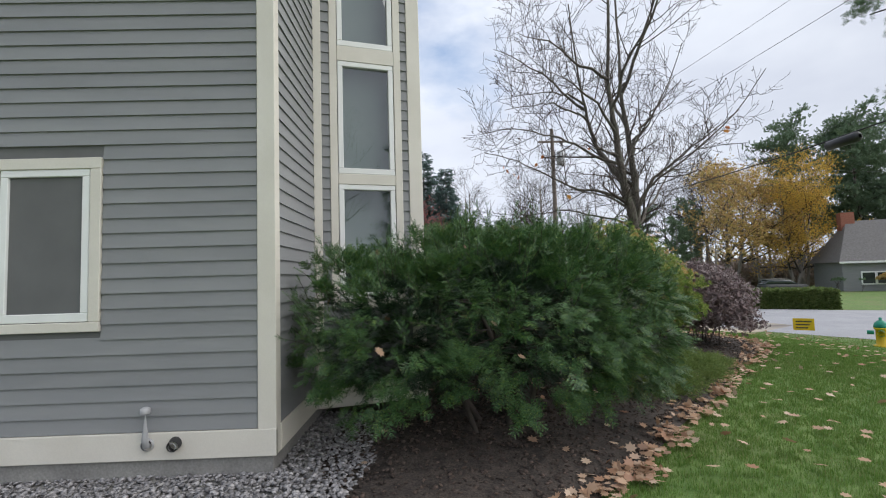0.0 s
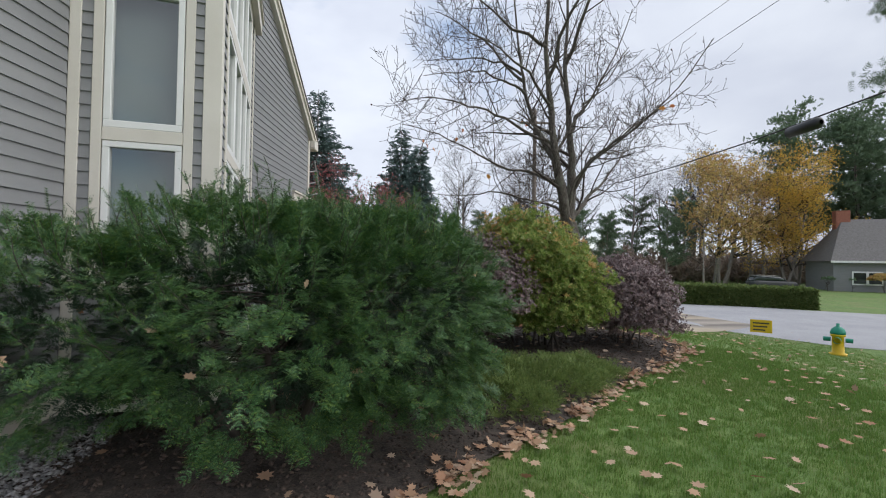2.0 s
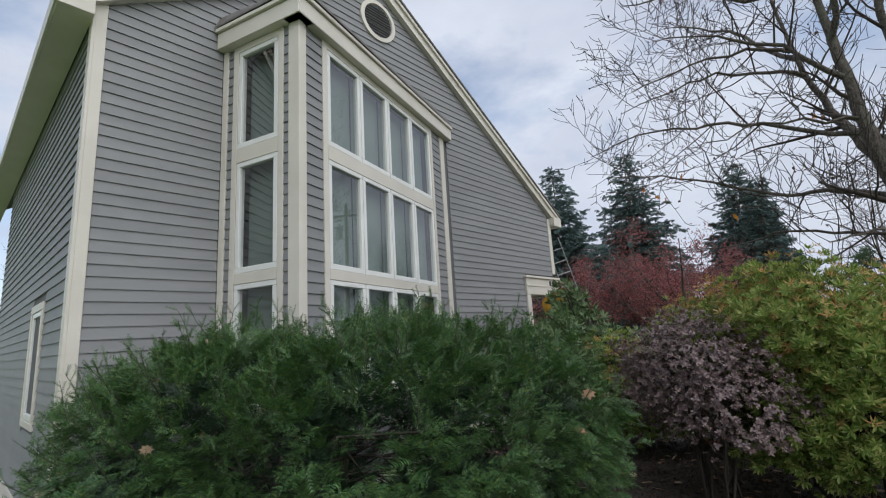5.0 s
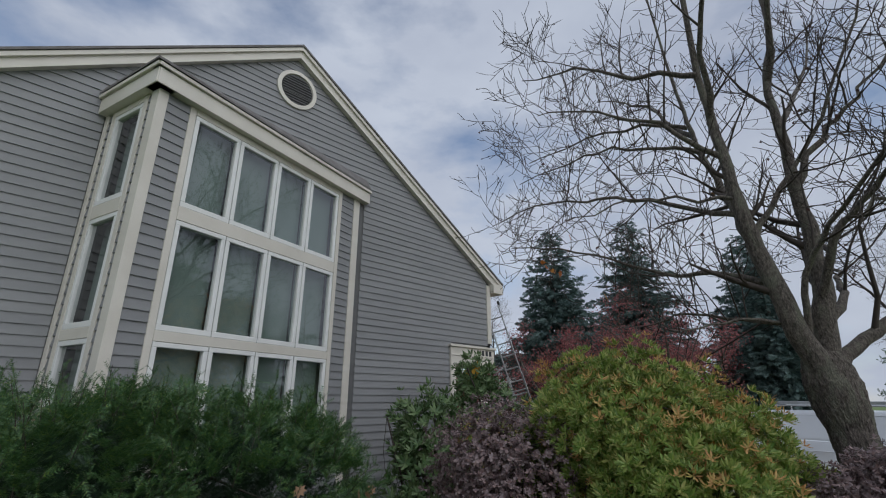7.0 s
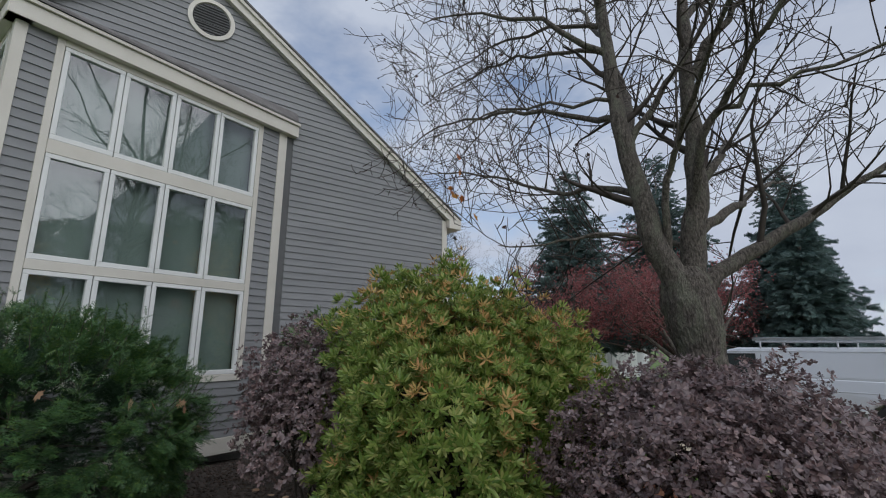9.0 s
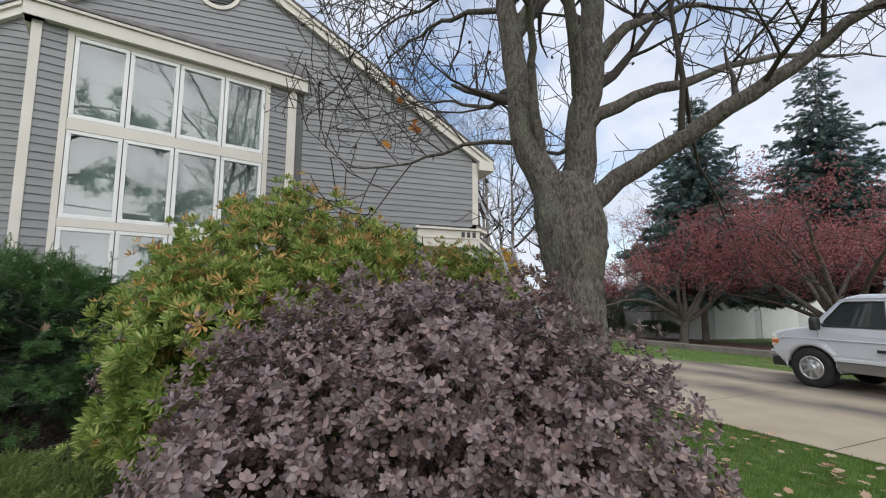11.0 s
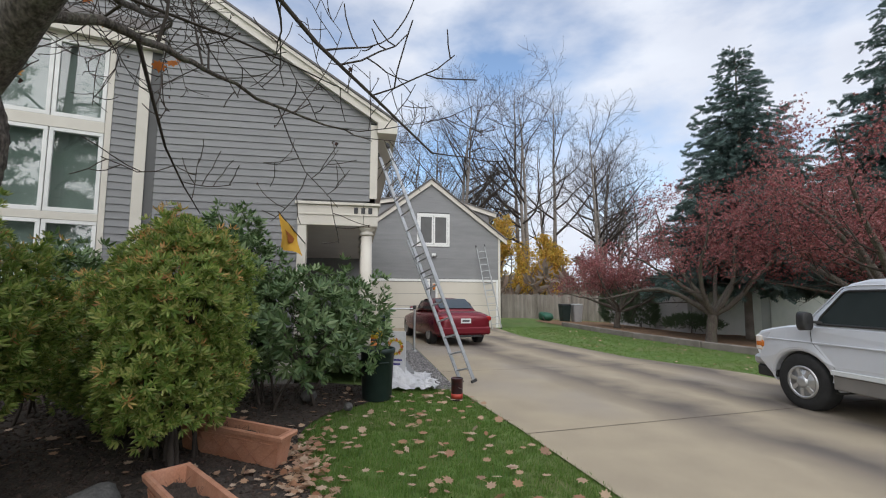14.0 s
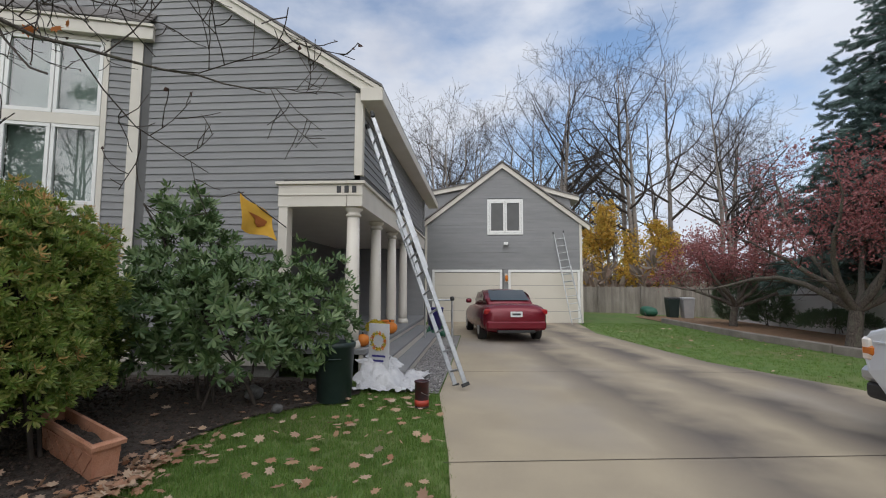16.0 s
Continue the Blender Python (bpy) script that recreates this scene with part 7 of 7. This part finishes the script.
# ---- across the street ----
gz = lambda x, y: ground_z(x, y)
hyd = thing("fire_hydrant", "yellow fire hydrant with green cap on the lawn", "hydrant", at=(12.1, 12.2, gz(12.1, 12.2)))
hz = gz(12.1, 12.2)
lathe("barrel", [(0.19, 0.0), (0.19, 0.05), (0.13, 0.07), (0.125, 0.48), (0.16, 0.5), (0.16, 0.55)], (12.1, 12.2, hz), P["hyd_yellow"], hyd, 20)
lathe("bonnet", [(0.165, 0.55), (0.165, 0.59), (0.14, 0.67), (0.08, 0.73), (0.035, 0.75), (0.04, 0.82), (0.0, 0.83)], (12.1, 12.2, hz), P["hyd_green"], hyd, 20)
for dx, dy, rr in ((0.7, -0.7, 0.06), (-0.7, 0.7, 0.06), (-0.7, -0.7, 0.08)):
    tubes("nozzle", [[(np.array((12.1 + dx * 0.15, 12.2 + dy * 0.15, hz + 0.4)), rr), (np.array((12.1 + dx * 0.3, 12.2 + dy * 0.3, hz + 0.4)), rr)]], P["hyd_green"], hyd, sides=9)
sg = thing("yard_sign", "small yellow sign on wire legs at the lawn's edge", "sign", at=(11.6, 14.2, gz(11.6, 14.2)))
SF = Face((11.25, 14.3), (0.82, -0.57))
s0 = gz(11.6, 14.2)
SF.box("board", (0.0, 0.55), (-0.006, 0.006), (s0 + 0.28, s0 + 0.66), P["hyd_yellow"], sg, bevel=0)
for i in range(3):
    SF.box("writing", (0.07, 0.48 - 0.05 * i), (0.0065, 0.009), (s0 + 0.54 - i * 0.1, s0 + 0.58 - i * 0.1), P["ink"], sg, bevel=0)
for s in (0.08, 0.47):
    q = SF.p(s, 0, s0)
    tubes("leg", [[(np.array(q) - (0, 0, 0.1), 0.005), (np.array(q) + (0, 0, 0.3), 0.005)]], M["metal"], sg, sides=4)

T_HED = whorl(leaf_shape(1.0, 0.6), 5, 1.0, 0.4)
hd = thing("hedge", "long low clipped green hedge across the street", "hedge", at=(20, 27, -0.9))
hp, hw_ = [], []
rh = np.random.default_rng(8)
for i in range(5200):
    u, face_ = rh.uniform(0, 1), rh.choice(3, p=[0.5, 0.35, 0.15])
    x, y = 13.0 + 9.6 * u, 28.6 - 2.9 * u
    z = gz(x, y)
    off, zz, o = (rh.uniform(-0.75, 0.75), 1.05, (0, 0, 1)) if face_ == 1 else ((-0.75, rh.uniform(0, 1.05), (-0.25, -0.9, 0.2)) if face_ == 0 else (0.75, rh.uniform(0, 1.05), (0.2, 0.9, 0.2)))
    hp.append((x + off * 0.25, y + off, z + zz + rh.normal(0, 0.04)))
    hw_.append(np.array(o) + rh.normal(0, 0.5, 3))
scatter("foliage", T_HED, np.array(hp), frames(np.array(hw_)), rh.uniform(0.12, 0.2, len(hp)), leaf_mat("hedge_leaves", [(0.09, 0.14, 0.04), (0.13, 0.18, 0.05), (0.16, 0.19, 0.06)], 0.6, 0.35), hd)
tubes("stem_growth", [[(np.array((13.2 + 0.48 * i, 28.5 - 0.145 * i, gz(13 + 0.48 * i, 28) - 0.1)), 0.03), (np.array((13.2 + 0.48 * i, 28.5 - 0.145 * i, gz(13 + 0.48 * i, 28) + 0.8)), 0.02)] for i in range(20)], M["twig"], hd)

hs = thing("cape_house", "low grey cape house with steep roof and brick chimney", "house", at=(52, 46, -1.1))
HF = Face((44.6, 49.0), (0.93, -0.36))
hb = -1.1
prism("wall", HF, [(0, hb), (18, hb), (18, hb + 3.3), (0, hb + 3.3)], (-7.5, 0), M["siding"], hs)
v = [HF.p(-0.4, 0.5, hb + 3.2), HF.p(18.4, 0.5, hb + 3.2), HF.p(18.4, -3.8, hb + 8.0), HF.p(-0.4 + 2.6, -3.8, hb + 8.0), HF.p(-0.4, -8, hb + 3.2), HF.p(18.4, -8, hb + 3.2)]
raw("roof", v, [(0, 1, 2, 3), (3, 2, 5, 4), (0, 3, 4), (1, 5, 2), (0, 4, 5, 1)], M["shingle"], hs)
HF.box("eave_board", (-0.4, 18.4), (0.45, 0.56), (hb + 3.05, hb + 3.26), M["trim_white"], hs)
HF.box("chimney", (1.6, 2.9), (-4.6, -3.5), (hb + 5.5, hb + 9.0), P["brick"], hs)
for s, w in ((1.6, 2.6), (12.2, 1.5), (15, 1.5)):
    wd = HF.box("window", (s, s + w), (0.0, 0.08), (hb + 0.7, hb + 2.15), M["trim_white"], hs)
    k = 2 if w > 2 else 1
    for i in range(k):
        HF.box("pane", (s + 0.12 + i * w / k, s + (i + 1) * w / k - 0.12), (0.081, 0.09), (hb + 0.85, hb + 2.0), M["car_glass"], wd, bevel=0)
dr = HF.box("door_surround", (6.2, 8.4), (0.0, 0.12), (hb, hb + 2.35), M["trim_white"], hs)
HF.box("door", (6.75, 7.85), (0.121, 0.15), (hb, hb + 2.1), P["brick"], dr)
for i, (s, w, h) in enumerate(((-1.5, 1.4, 1.1), (0.6, 1.0, 1.0), (3.0, 1.6, 1.5), (5.0, 0.9, 0.7), (9.6, 1.5, 1.1), (12.0, 1.3, 1.0), (14.5, 1.6, 1.3))):
    c = HF.p(s + 0.6, 1.3, hb)
    shrub("foundation_shrub", "clipped evergreen shrub before the cape house", (c[0], c[1], hb), [((c[0], c[1], hb + h * 0.5 + 0.15), (w * 0.75, w * 0.7, h * 0.65))], T_HED, 420, 0.24, L["oakbrown"] if i == 2 else L["pine"], 110 + i, stems=3, inner=0.8, rough=0.12)

suv = local("suv", "dark grey estate car parked across the street", "car")
loft("body", [(0.0, 0.7, 0.4, 0.85), (0.3, 0.86, 0.28, 0.98), (1.2, 0.9, 0.25, 1.02), (4.0, 0.9, 0.25, 1.08), (4.5, 0.85, 0.32, 1.05), (4.65, 0.75, 0.4, 0.95)], P["ink"], suv, power=4.0)
loft("cabin", [(1.1, 0.72, 0.95, 1.05), (1.8, 0.74, 0.95, 1.52), (3.2, 0.74, 0.95, 1.62), (4.2, 0.72, 0.95, 1.56), (4.6, 0.68, 0.95, 1.1)], M["car_glass"], suv, power=4.0)
loft("roof_panel", [(1.8, 0.66, 1.48, 1.58), (3.2, 0.68, 1.55, 1.66), (4.3, 0.64, 1.5, 1.6)], P["van_low"], suv, power=4.0)
for s in (-1, 1):
    for wx in (0.95, 3.7):
        wheel(wx, s * 0.87, 0.34, suv, s, 5)
place(suv, pose(41.5, 50.5, -1.15, 0, 0, 172))

# utility pole, wires, splice case, pine limb that hangs over the lawn
up = thing("utility_pole", "weathered utility pole with transformer", "utility pole", at=(8.3, 31.3, -0.6))
tubes("pole", [[(np.array((8.3, 31.3, -0.8)), 0.17), (np.array((8.3, 31.3, 12.0)), 0.12)]], P["pole"], up, sides=10)
lathe("transformer", [(0.25, 9.4), (0.28, 9.45), (0.28, 10.3), (0.2, 10.4), (0.05, 10.45)], (8.85, 31.3, 0.0), P["pvc"], up, 16)
box("crossarm", (7.3, 9.4), (31.2, 31.32), (11.0, 11.12), P["pole"], up)


def sag(a, b, drop, n=14):
    a, b = np.array(a, float), np.array(b, float)
    return [a + (b - a) * t - np.array([0, 0, drop * 4 * t * (1 - t)]) for t in np.linspace(0, 1, n)]


for i, (a, b, d, r) in enumerate((((10.6, -12, 7.0), (8.3, 31.3, 6.2), 1.85, 0.018), ((12.5, -12, 9.6), (8.3, 31.3, 9.0), 0.9, 0.01), ((13.4, -12, 10.6), (8.9, 31.3, 10.9), 0.9, 0.009), ((8.3, 31.3, 9.0), (60, 40, 9.5), 1.2, 0.012), ((8.3, 31.3, 10.9), (60, 41, 10.5), 1.2, 0.012))):
    tagged(tubes("overhead_wire", [[(p, r) for p in sag(a, b, d)]], M["black"], None, sides=5), "thin black overhead utility wire", "wire", "overhead wires")
wp = sag((10.6, -12, 7.0), (8.3, 31.3, 6.2), 1.85, 93)
sc_ = thing("splice_case", "black cable splice case hanging on the wire", "cable case", at=tuple(wp[46]))
d_ = (wp[47] - wp[46]) / np.linalg.norm(wp[47] - wp[46])
tubes("case", [[(wp[46] - d_ * 0.05 + np.array([0, 0, -0.12]), 0.05), (wp[46] + np.array([0, 0, -0.12]), 0.12), (wp[46] + d_ * 0.75 + np.array([0, 0, -0.12]), 0.12), (wp[46] + d_ * 0.82 + np.array([0, 0, -0.12]), 0.04)]], M["black"], sc_, sides=10)
tubes("hanger", [[(wp[46] + d_ * 0.1 + np.array([0, 0, -0.1]), 0.012), (wp[46] + d_ * 0.1, 0.012)], [(wp[46] + d_ * 0.65 + np.array([0, 0, -0.1]), 0.012), (wp[46] + d_ * 0.65, 0.012)]], M["black"], sc_, sides=4)

pb = thing("pine_tree", "large pine whose needled limbs hang over the lawn", "tree", "pines", at=(19, 9.0, -0.9))
rp_ = np.random.default_rng(14)
pt = wander((19.0, 9.0, -1.0), (0, 0, 1), 19, 0.3, 0.1, 10, rp_, 0.3, 0.02)
tubes("trunk", [pt], M["bark_far"], pb, sides=8)
pl_ = [line((18.9, 9.0, 6.5), (16.5, 9.6, 7.2), (14.2, 10.3, 7.0), (12.4, 10.9, 6.5), r0=0.09, r1=0.015, r=rp_), line((18.9, 9.1, 8.5), (16.5, 10.4, 9.6), (14.0, 11.5, 9.3), (12.6, 12.2, 9.0), r0=0.09, r1=0.015, r=rp_),
       line((18.9, 8.8, 10), (17.5, 7.0, 11.0), (16.5, 5.0, 10.6), r0=0.08, r1=0.015, r=rp_), line((19.1, 9.2, 11), (19.5, 12, 12), (20, 14, 11.6), r0=0.08, r1=0.015, r=rp_)]
pw, _ = tree_wood(pl_, rp_, (7, 5), (1.2, 0.55), 0.9, 0.05)
tubes("bough_growth", pw, M["twig"], pb, sides=5)
pos_ = np.array([p[k][0] for p in pw[4:] for k in (2, 3, 4)])
pos_ = np.repeat(pos_, 7, 0) + rp_.normal(0, 0.12, (len(pos_) * 7, 3))
T_PIN = joined(*[(yew_spray(4, 0.5, 0.03)[0] @ np.array(Matrix.Rotation(a, 3, "Y")).T, yew_spray(4, 0.5, 0.03)[1]) for a in (0, 1.0, 2.1)])
scatter("needles", T_PIN, pos_, frames(rp_.normal(0, 0.7, pos_.shape) + np.array([0, 0, 0.4])), rp_.uniform(0.16, 0.3, len(pos_)), L["pine"], pb)

birch = bare_tree((27.5, 44.0, -1.1), 7.5, 120, "birch_tree", "slender pale leaning birch across the street", crown_from=0.3)

# undergrowth at the edge of the woods
ru = np.random.default_rng(31)
n_ = 7000
ux = np.concatenate([ru.uniform(-60, -25, n_), ru.uniform(2, 75, n_)])
uy = np.concatenate([ru.uniform(6, 60, n_), ru.uniform(66, 90, n_)])
uz = np.abs(ru.normal(0, 1.6, 2 * n_)) - 0.8
tagged(scatter("undergrowth", whorl(leaf_shape(1.0, 0.3), 6, 0.7, 0.6), np.stack([ux, uy, uz], 1), frames(ru.normal(0, 0.6, (2 * n_, 3)) + np.array([0, 0, 0.8])), ru.uniform(0.5, 1.3, 2 * n_), leaf_mat("brown_brush", [(0.27, 0.215, 0.18), (0.35, 0.285, 0.24), (0.24, 0.20, 0.15), (0.32, 0.23, 0.18)], 0.9, 0.45), None),
       "brown leafless undergrowth of the woods", "undergrowth", kind="stuff")

# ---- grass, fallen leaves, stone chips, bark chips ----
def inside(pts, poly):
    x, y = pts[:, 0], pts[:, 1]
    res = np.zeros(len(pts), bool)
    j = len(poly) - 1
    for i in range(len(poly)):
        (xi, yi), (xj, yj) = poly[i], poly[j]
        if yi != yj:
            res ^= ((yi > y) != (yj > y)) & (x < (xj - xi) * (y - yi) / (yj - yi) + xi)
        j = i
    return res


rg = np.random.default_rng(17)


def tuft():
    v, f = [], []
    for i in range(9):
        a, l, b = rg.uniform(0, 6.28), rg.uniform(0.6, 1.1), rg.uniform(0.1, 0.7)
        o = rg.normal(0, 0.35, 2)
        k = len(v)
        v += [(o[0] - 0.05 * math.sin(a), o[1] + 0.05 * math.cos(a), 0), (o[0] + 0.05 * math.sin(a), o[1] - 0.05 * math.cos(a), 0), (o[0] + b * math.cos(a), o[1] + b * math.sin(a), l)]
        f.append((k, k + 1, k + 2))
    return np.array(v), np.array(f)


def upright(n):
    a = rg.uniform(0, 2 * math.pi, n)
    z = np.zeros(n)
    return np.stack([np.stack([np.cos(a), -np.sin(a), z], 1), np.stack([np.sin(a), np.cos(a), z], 1), np.stack([z, z, z + 1], 1)], 1)


gp = np.concatenate([np.stack([rg.uniform(0.2, 7.5, 42000), rg.uniform(0.5, 9.5, 42000)], 1), np.stack([rg.uniform(-1.2, 7.5, 26000), rg.uniform(11, 14.5, 26000)], 1), np.stack([rg.uniform(5, 13.5, 20000), rg.uniform(3, 17, 20000)], 1), np.stack([rg.uniform(-14, 2, 9000), rg.uniform(18.2, 23, 9000)], 1)])
gp = gp[~inside(gp, BED) & ~inside(gp, DRIVE) & ~inside(gp, ROAD) & ~inside(gp, GRAVEL)]
gzs = np.array([ground_z(x, y) for x, y in gp])
tagged(scatter("grass", tuft(), np.column_stack([gp, gzs - 0.005]), upright(len(gp)), rg.uniform(0.035, 0.065, len(gp)), L["grass"], None), "short green lawn grass", "grass", kind="stuff")

# fallen leaves: a drift along the edge of the bed, and scattered over lawn, mulch and drive
edge_pts = np.array([p for p in BED if p[0] > 0.3 and (p[1] < 11.0 or p[1] > 11.2) and p[1] < 12.2])
edge_pts = edge_pts[(edge_pts[:, 1] < 10) | (edge_pts[:, 0] > 1.5)]
seg = np.repeat(edge_pts, 26, 0)
drift = seg + rg.normal(0, 0.085, seg.shape) + 0.1 * np.sin(seg[:, ::-1] * 9)
pile = np.concatenate([np.array([(2.35, 11.45)]) + rg.normal(0, 0.22, (60, 2)), np.array([(3.75, 11.75)]) + rg.normal(0, 0.16, (30, 2)), np.array([(1.2, 11.45)]) + rg.normal(0, 0.2, (25, 2))])
lawnl = np.concatenate([np.stack([rg.uniform(0.5, 8, 430), rg.uniform(0.5, 9.5, 430)], 1), np.stack([rg.uniform(-0.8, 6, 290), rg.uniform(11.5, 14.0, 290)], 1), np.stack([rg.uniform(6, 14, 220), rg.uniform(3, 16, 220)], 1), np.stack([rg.uniform(-12, 4, 120), rg.uniform(18, 22.5, 120)], 1)])
lawnl = lawnl[~inside(lawnl, DRIVE)]
mul = np.stack([rg.uniform(-1.2, 6, 160), rg.uniform(2.5, 12, 160)], 1)
mul = mul[inside(mul, BED)]


def leaf_heap(name, label, pts, lift, size, tilt):
    z = np.array([ground_z(x, y) + (bed_rise(x, y) if inside(np.array([[x, y]]), BED)[0] else lift) for x, y in pts])
    w = rg.normal(0, 1, (len(pts), 3)) * np.array([1, 1, tilt])
    fr = frames(w, 0.0)
    flip = rg.random(len(pts)) < 0.5
    fr[flip, :, 2] *= -1
    fr[flip, :, 0] *= -1
    return tagged(scatter(name, T_MAP, np.column_stack([pts, z + 0.015 + rg.uniform(0, 0.02, len(pts))]), fr, rg.uniform(0.6, 1.25, len(pts)) * size, L["fallen"], None), label, "leaves", kind="stuff")


leaf_heap("leaf_drift", "drift of curled tan maple leaves along the bed's edge", np.concatenate([drift, pile]), 0.03, 0.076, 0.6)
leaf_heap("fallen_leaves", "pale fallen leaves scattered on lawn and mulch", np.concatenate([lawnl, mul]), 0.05, 0.09, 0.3)


def chip():
    v = np.array([(1, 0, 0), (0.2, 0.8, 0.1), (-0.9, 0.4, 0), (-0.6, -0.7, 0.05), (0.4, -0.8, 0), (0.1, 0.1, 0.45), (-0.1, 0, -0.4)], float)
    f = [(i, (i + 1) % 5, 5) for i in range(5)] + [((i + 1) % 5, i, 6) for i in range(5)]
    return v, np.array(f)


gr = np.stack([rg.uniform(-4.6, -0.9, 15000), rg.uniform(1.7, 4.9, 15000)], 1)
gr = gr[inside(gr, GRAVEL)]
gr2 = np.stack([rg.uniform(-6, -1.0, 3500), rg.uniform(13.12, 13.7, 3500)], 1)
for pts, nm, lab, sz, lift in ((gr, "slate_chips", "loose grey slate chips along the foundation", 0.022, 0.07), (gr2, "pale_gravel", "pale gravel beside the porch steps", 0.018, 0.03)):
    tagged(scatter(nm, chip(), np.column_stack([pts, [ground_z(x, y) + lift for x, y in pts] + rg.uniform(0, 0.02, len(pts))]), frames(rg.normal(0, 1, (len(pts), 3)) * np.array([1, 1, 0.3]), 0.35), rg.uniform(0.5, 1.4, len(pts)) * sz, P["stone"], None), lab, "gravel", kind="stuff")
sheet("gravel_bed", GRAVEL, M["concrete"], "strip of grey slate chips along the house", "gravel bed", 0.055)
bk = np.stack([rg.uniform(-1.5, 6.4, 26000), rg.uniform(2.5, 12.4, 26000)], 1)
bk = bk[inside(bk, BED)]
bz = np.array([ground_z(x, y) + bed_rise(x, y) for x, y in bk])
tagged(scatter("bark_mulch", chip(), np.column_stack([bk, bz + 0.004]), frames(rg.normal(0, 1, (len(bk), 3)) * np.array([1, 1, 0.4]), 0.5), rg.uniform(0.4, 1.3, len(bk)) * 0.022, P["bark_chip"], None), "dark shredded bark mulch", "mulch", kind="stuff")

# joints in the drive
for a, b in (((1.5, 13.95), (0.7, 20.3)), ((3.75, 14.1), (3.1, 20.6)), ((-2.6, 13.7), (-3.0, 19.1)), ((-6.6, 13.7), (-6.8, 18.4)), ((-10.4, 13.7), (-10.5, 18.1))):
    e = Face(a, Vector(b) - Vector(a))
    n = 8
    ln = (Vector(b) - Vector(a)).length
    vs = []
    for i in range(n + 1):
        for o in (-0.006, 0.006):
            q = e.p(ln * i / n, o, 0)
            vs.append((q[0], q[1], ground_z(q[0], q[1]) + 0.0235))
    tagged(raw("drive_joint", vs, [(2 * i, 2 * i + 2, 2 * i + 3, 2 * i + 1) for i in range(n)], M["soil"], None), "narrow dark joint across the concrete drive", "joint", kind="structure")
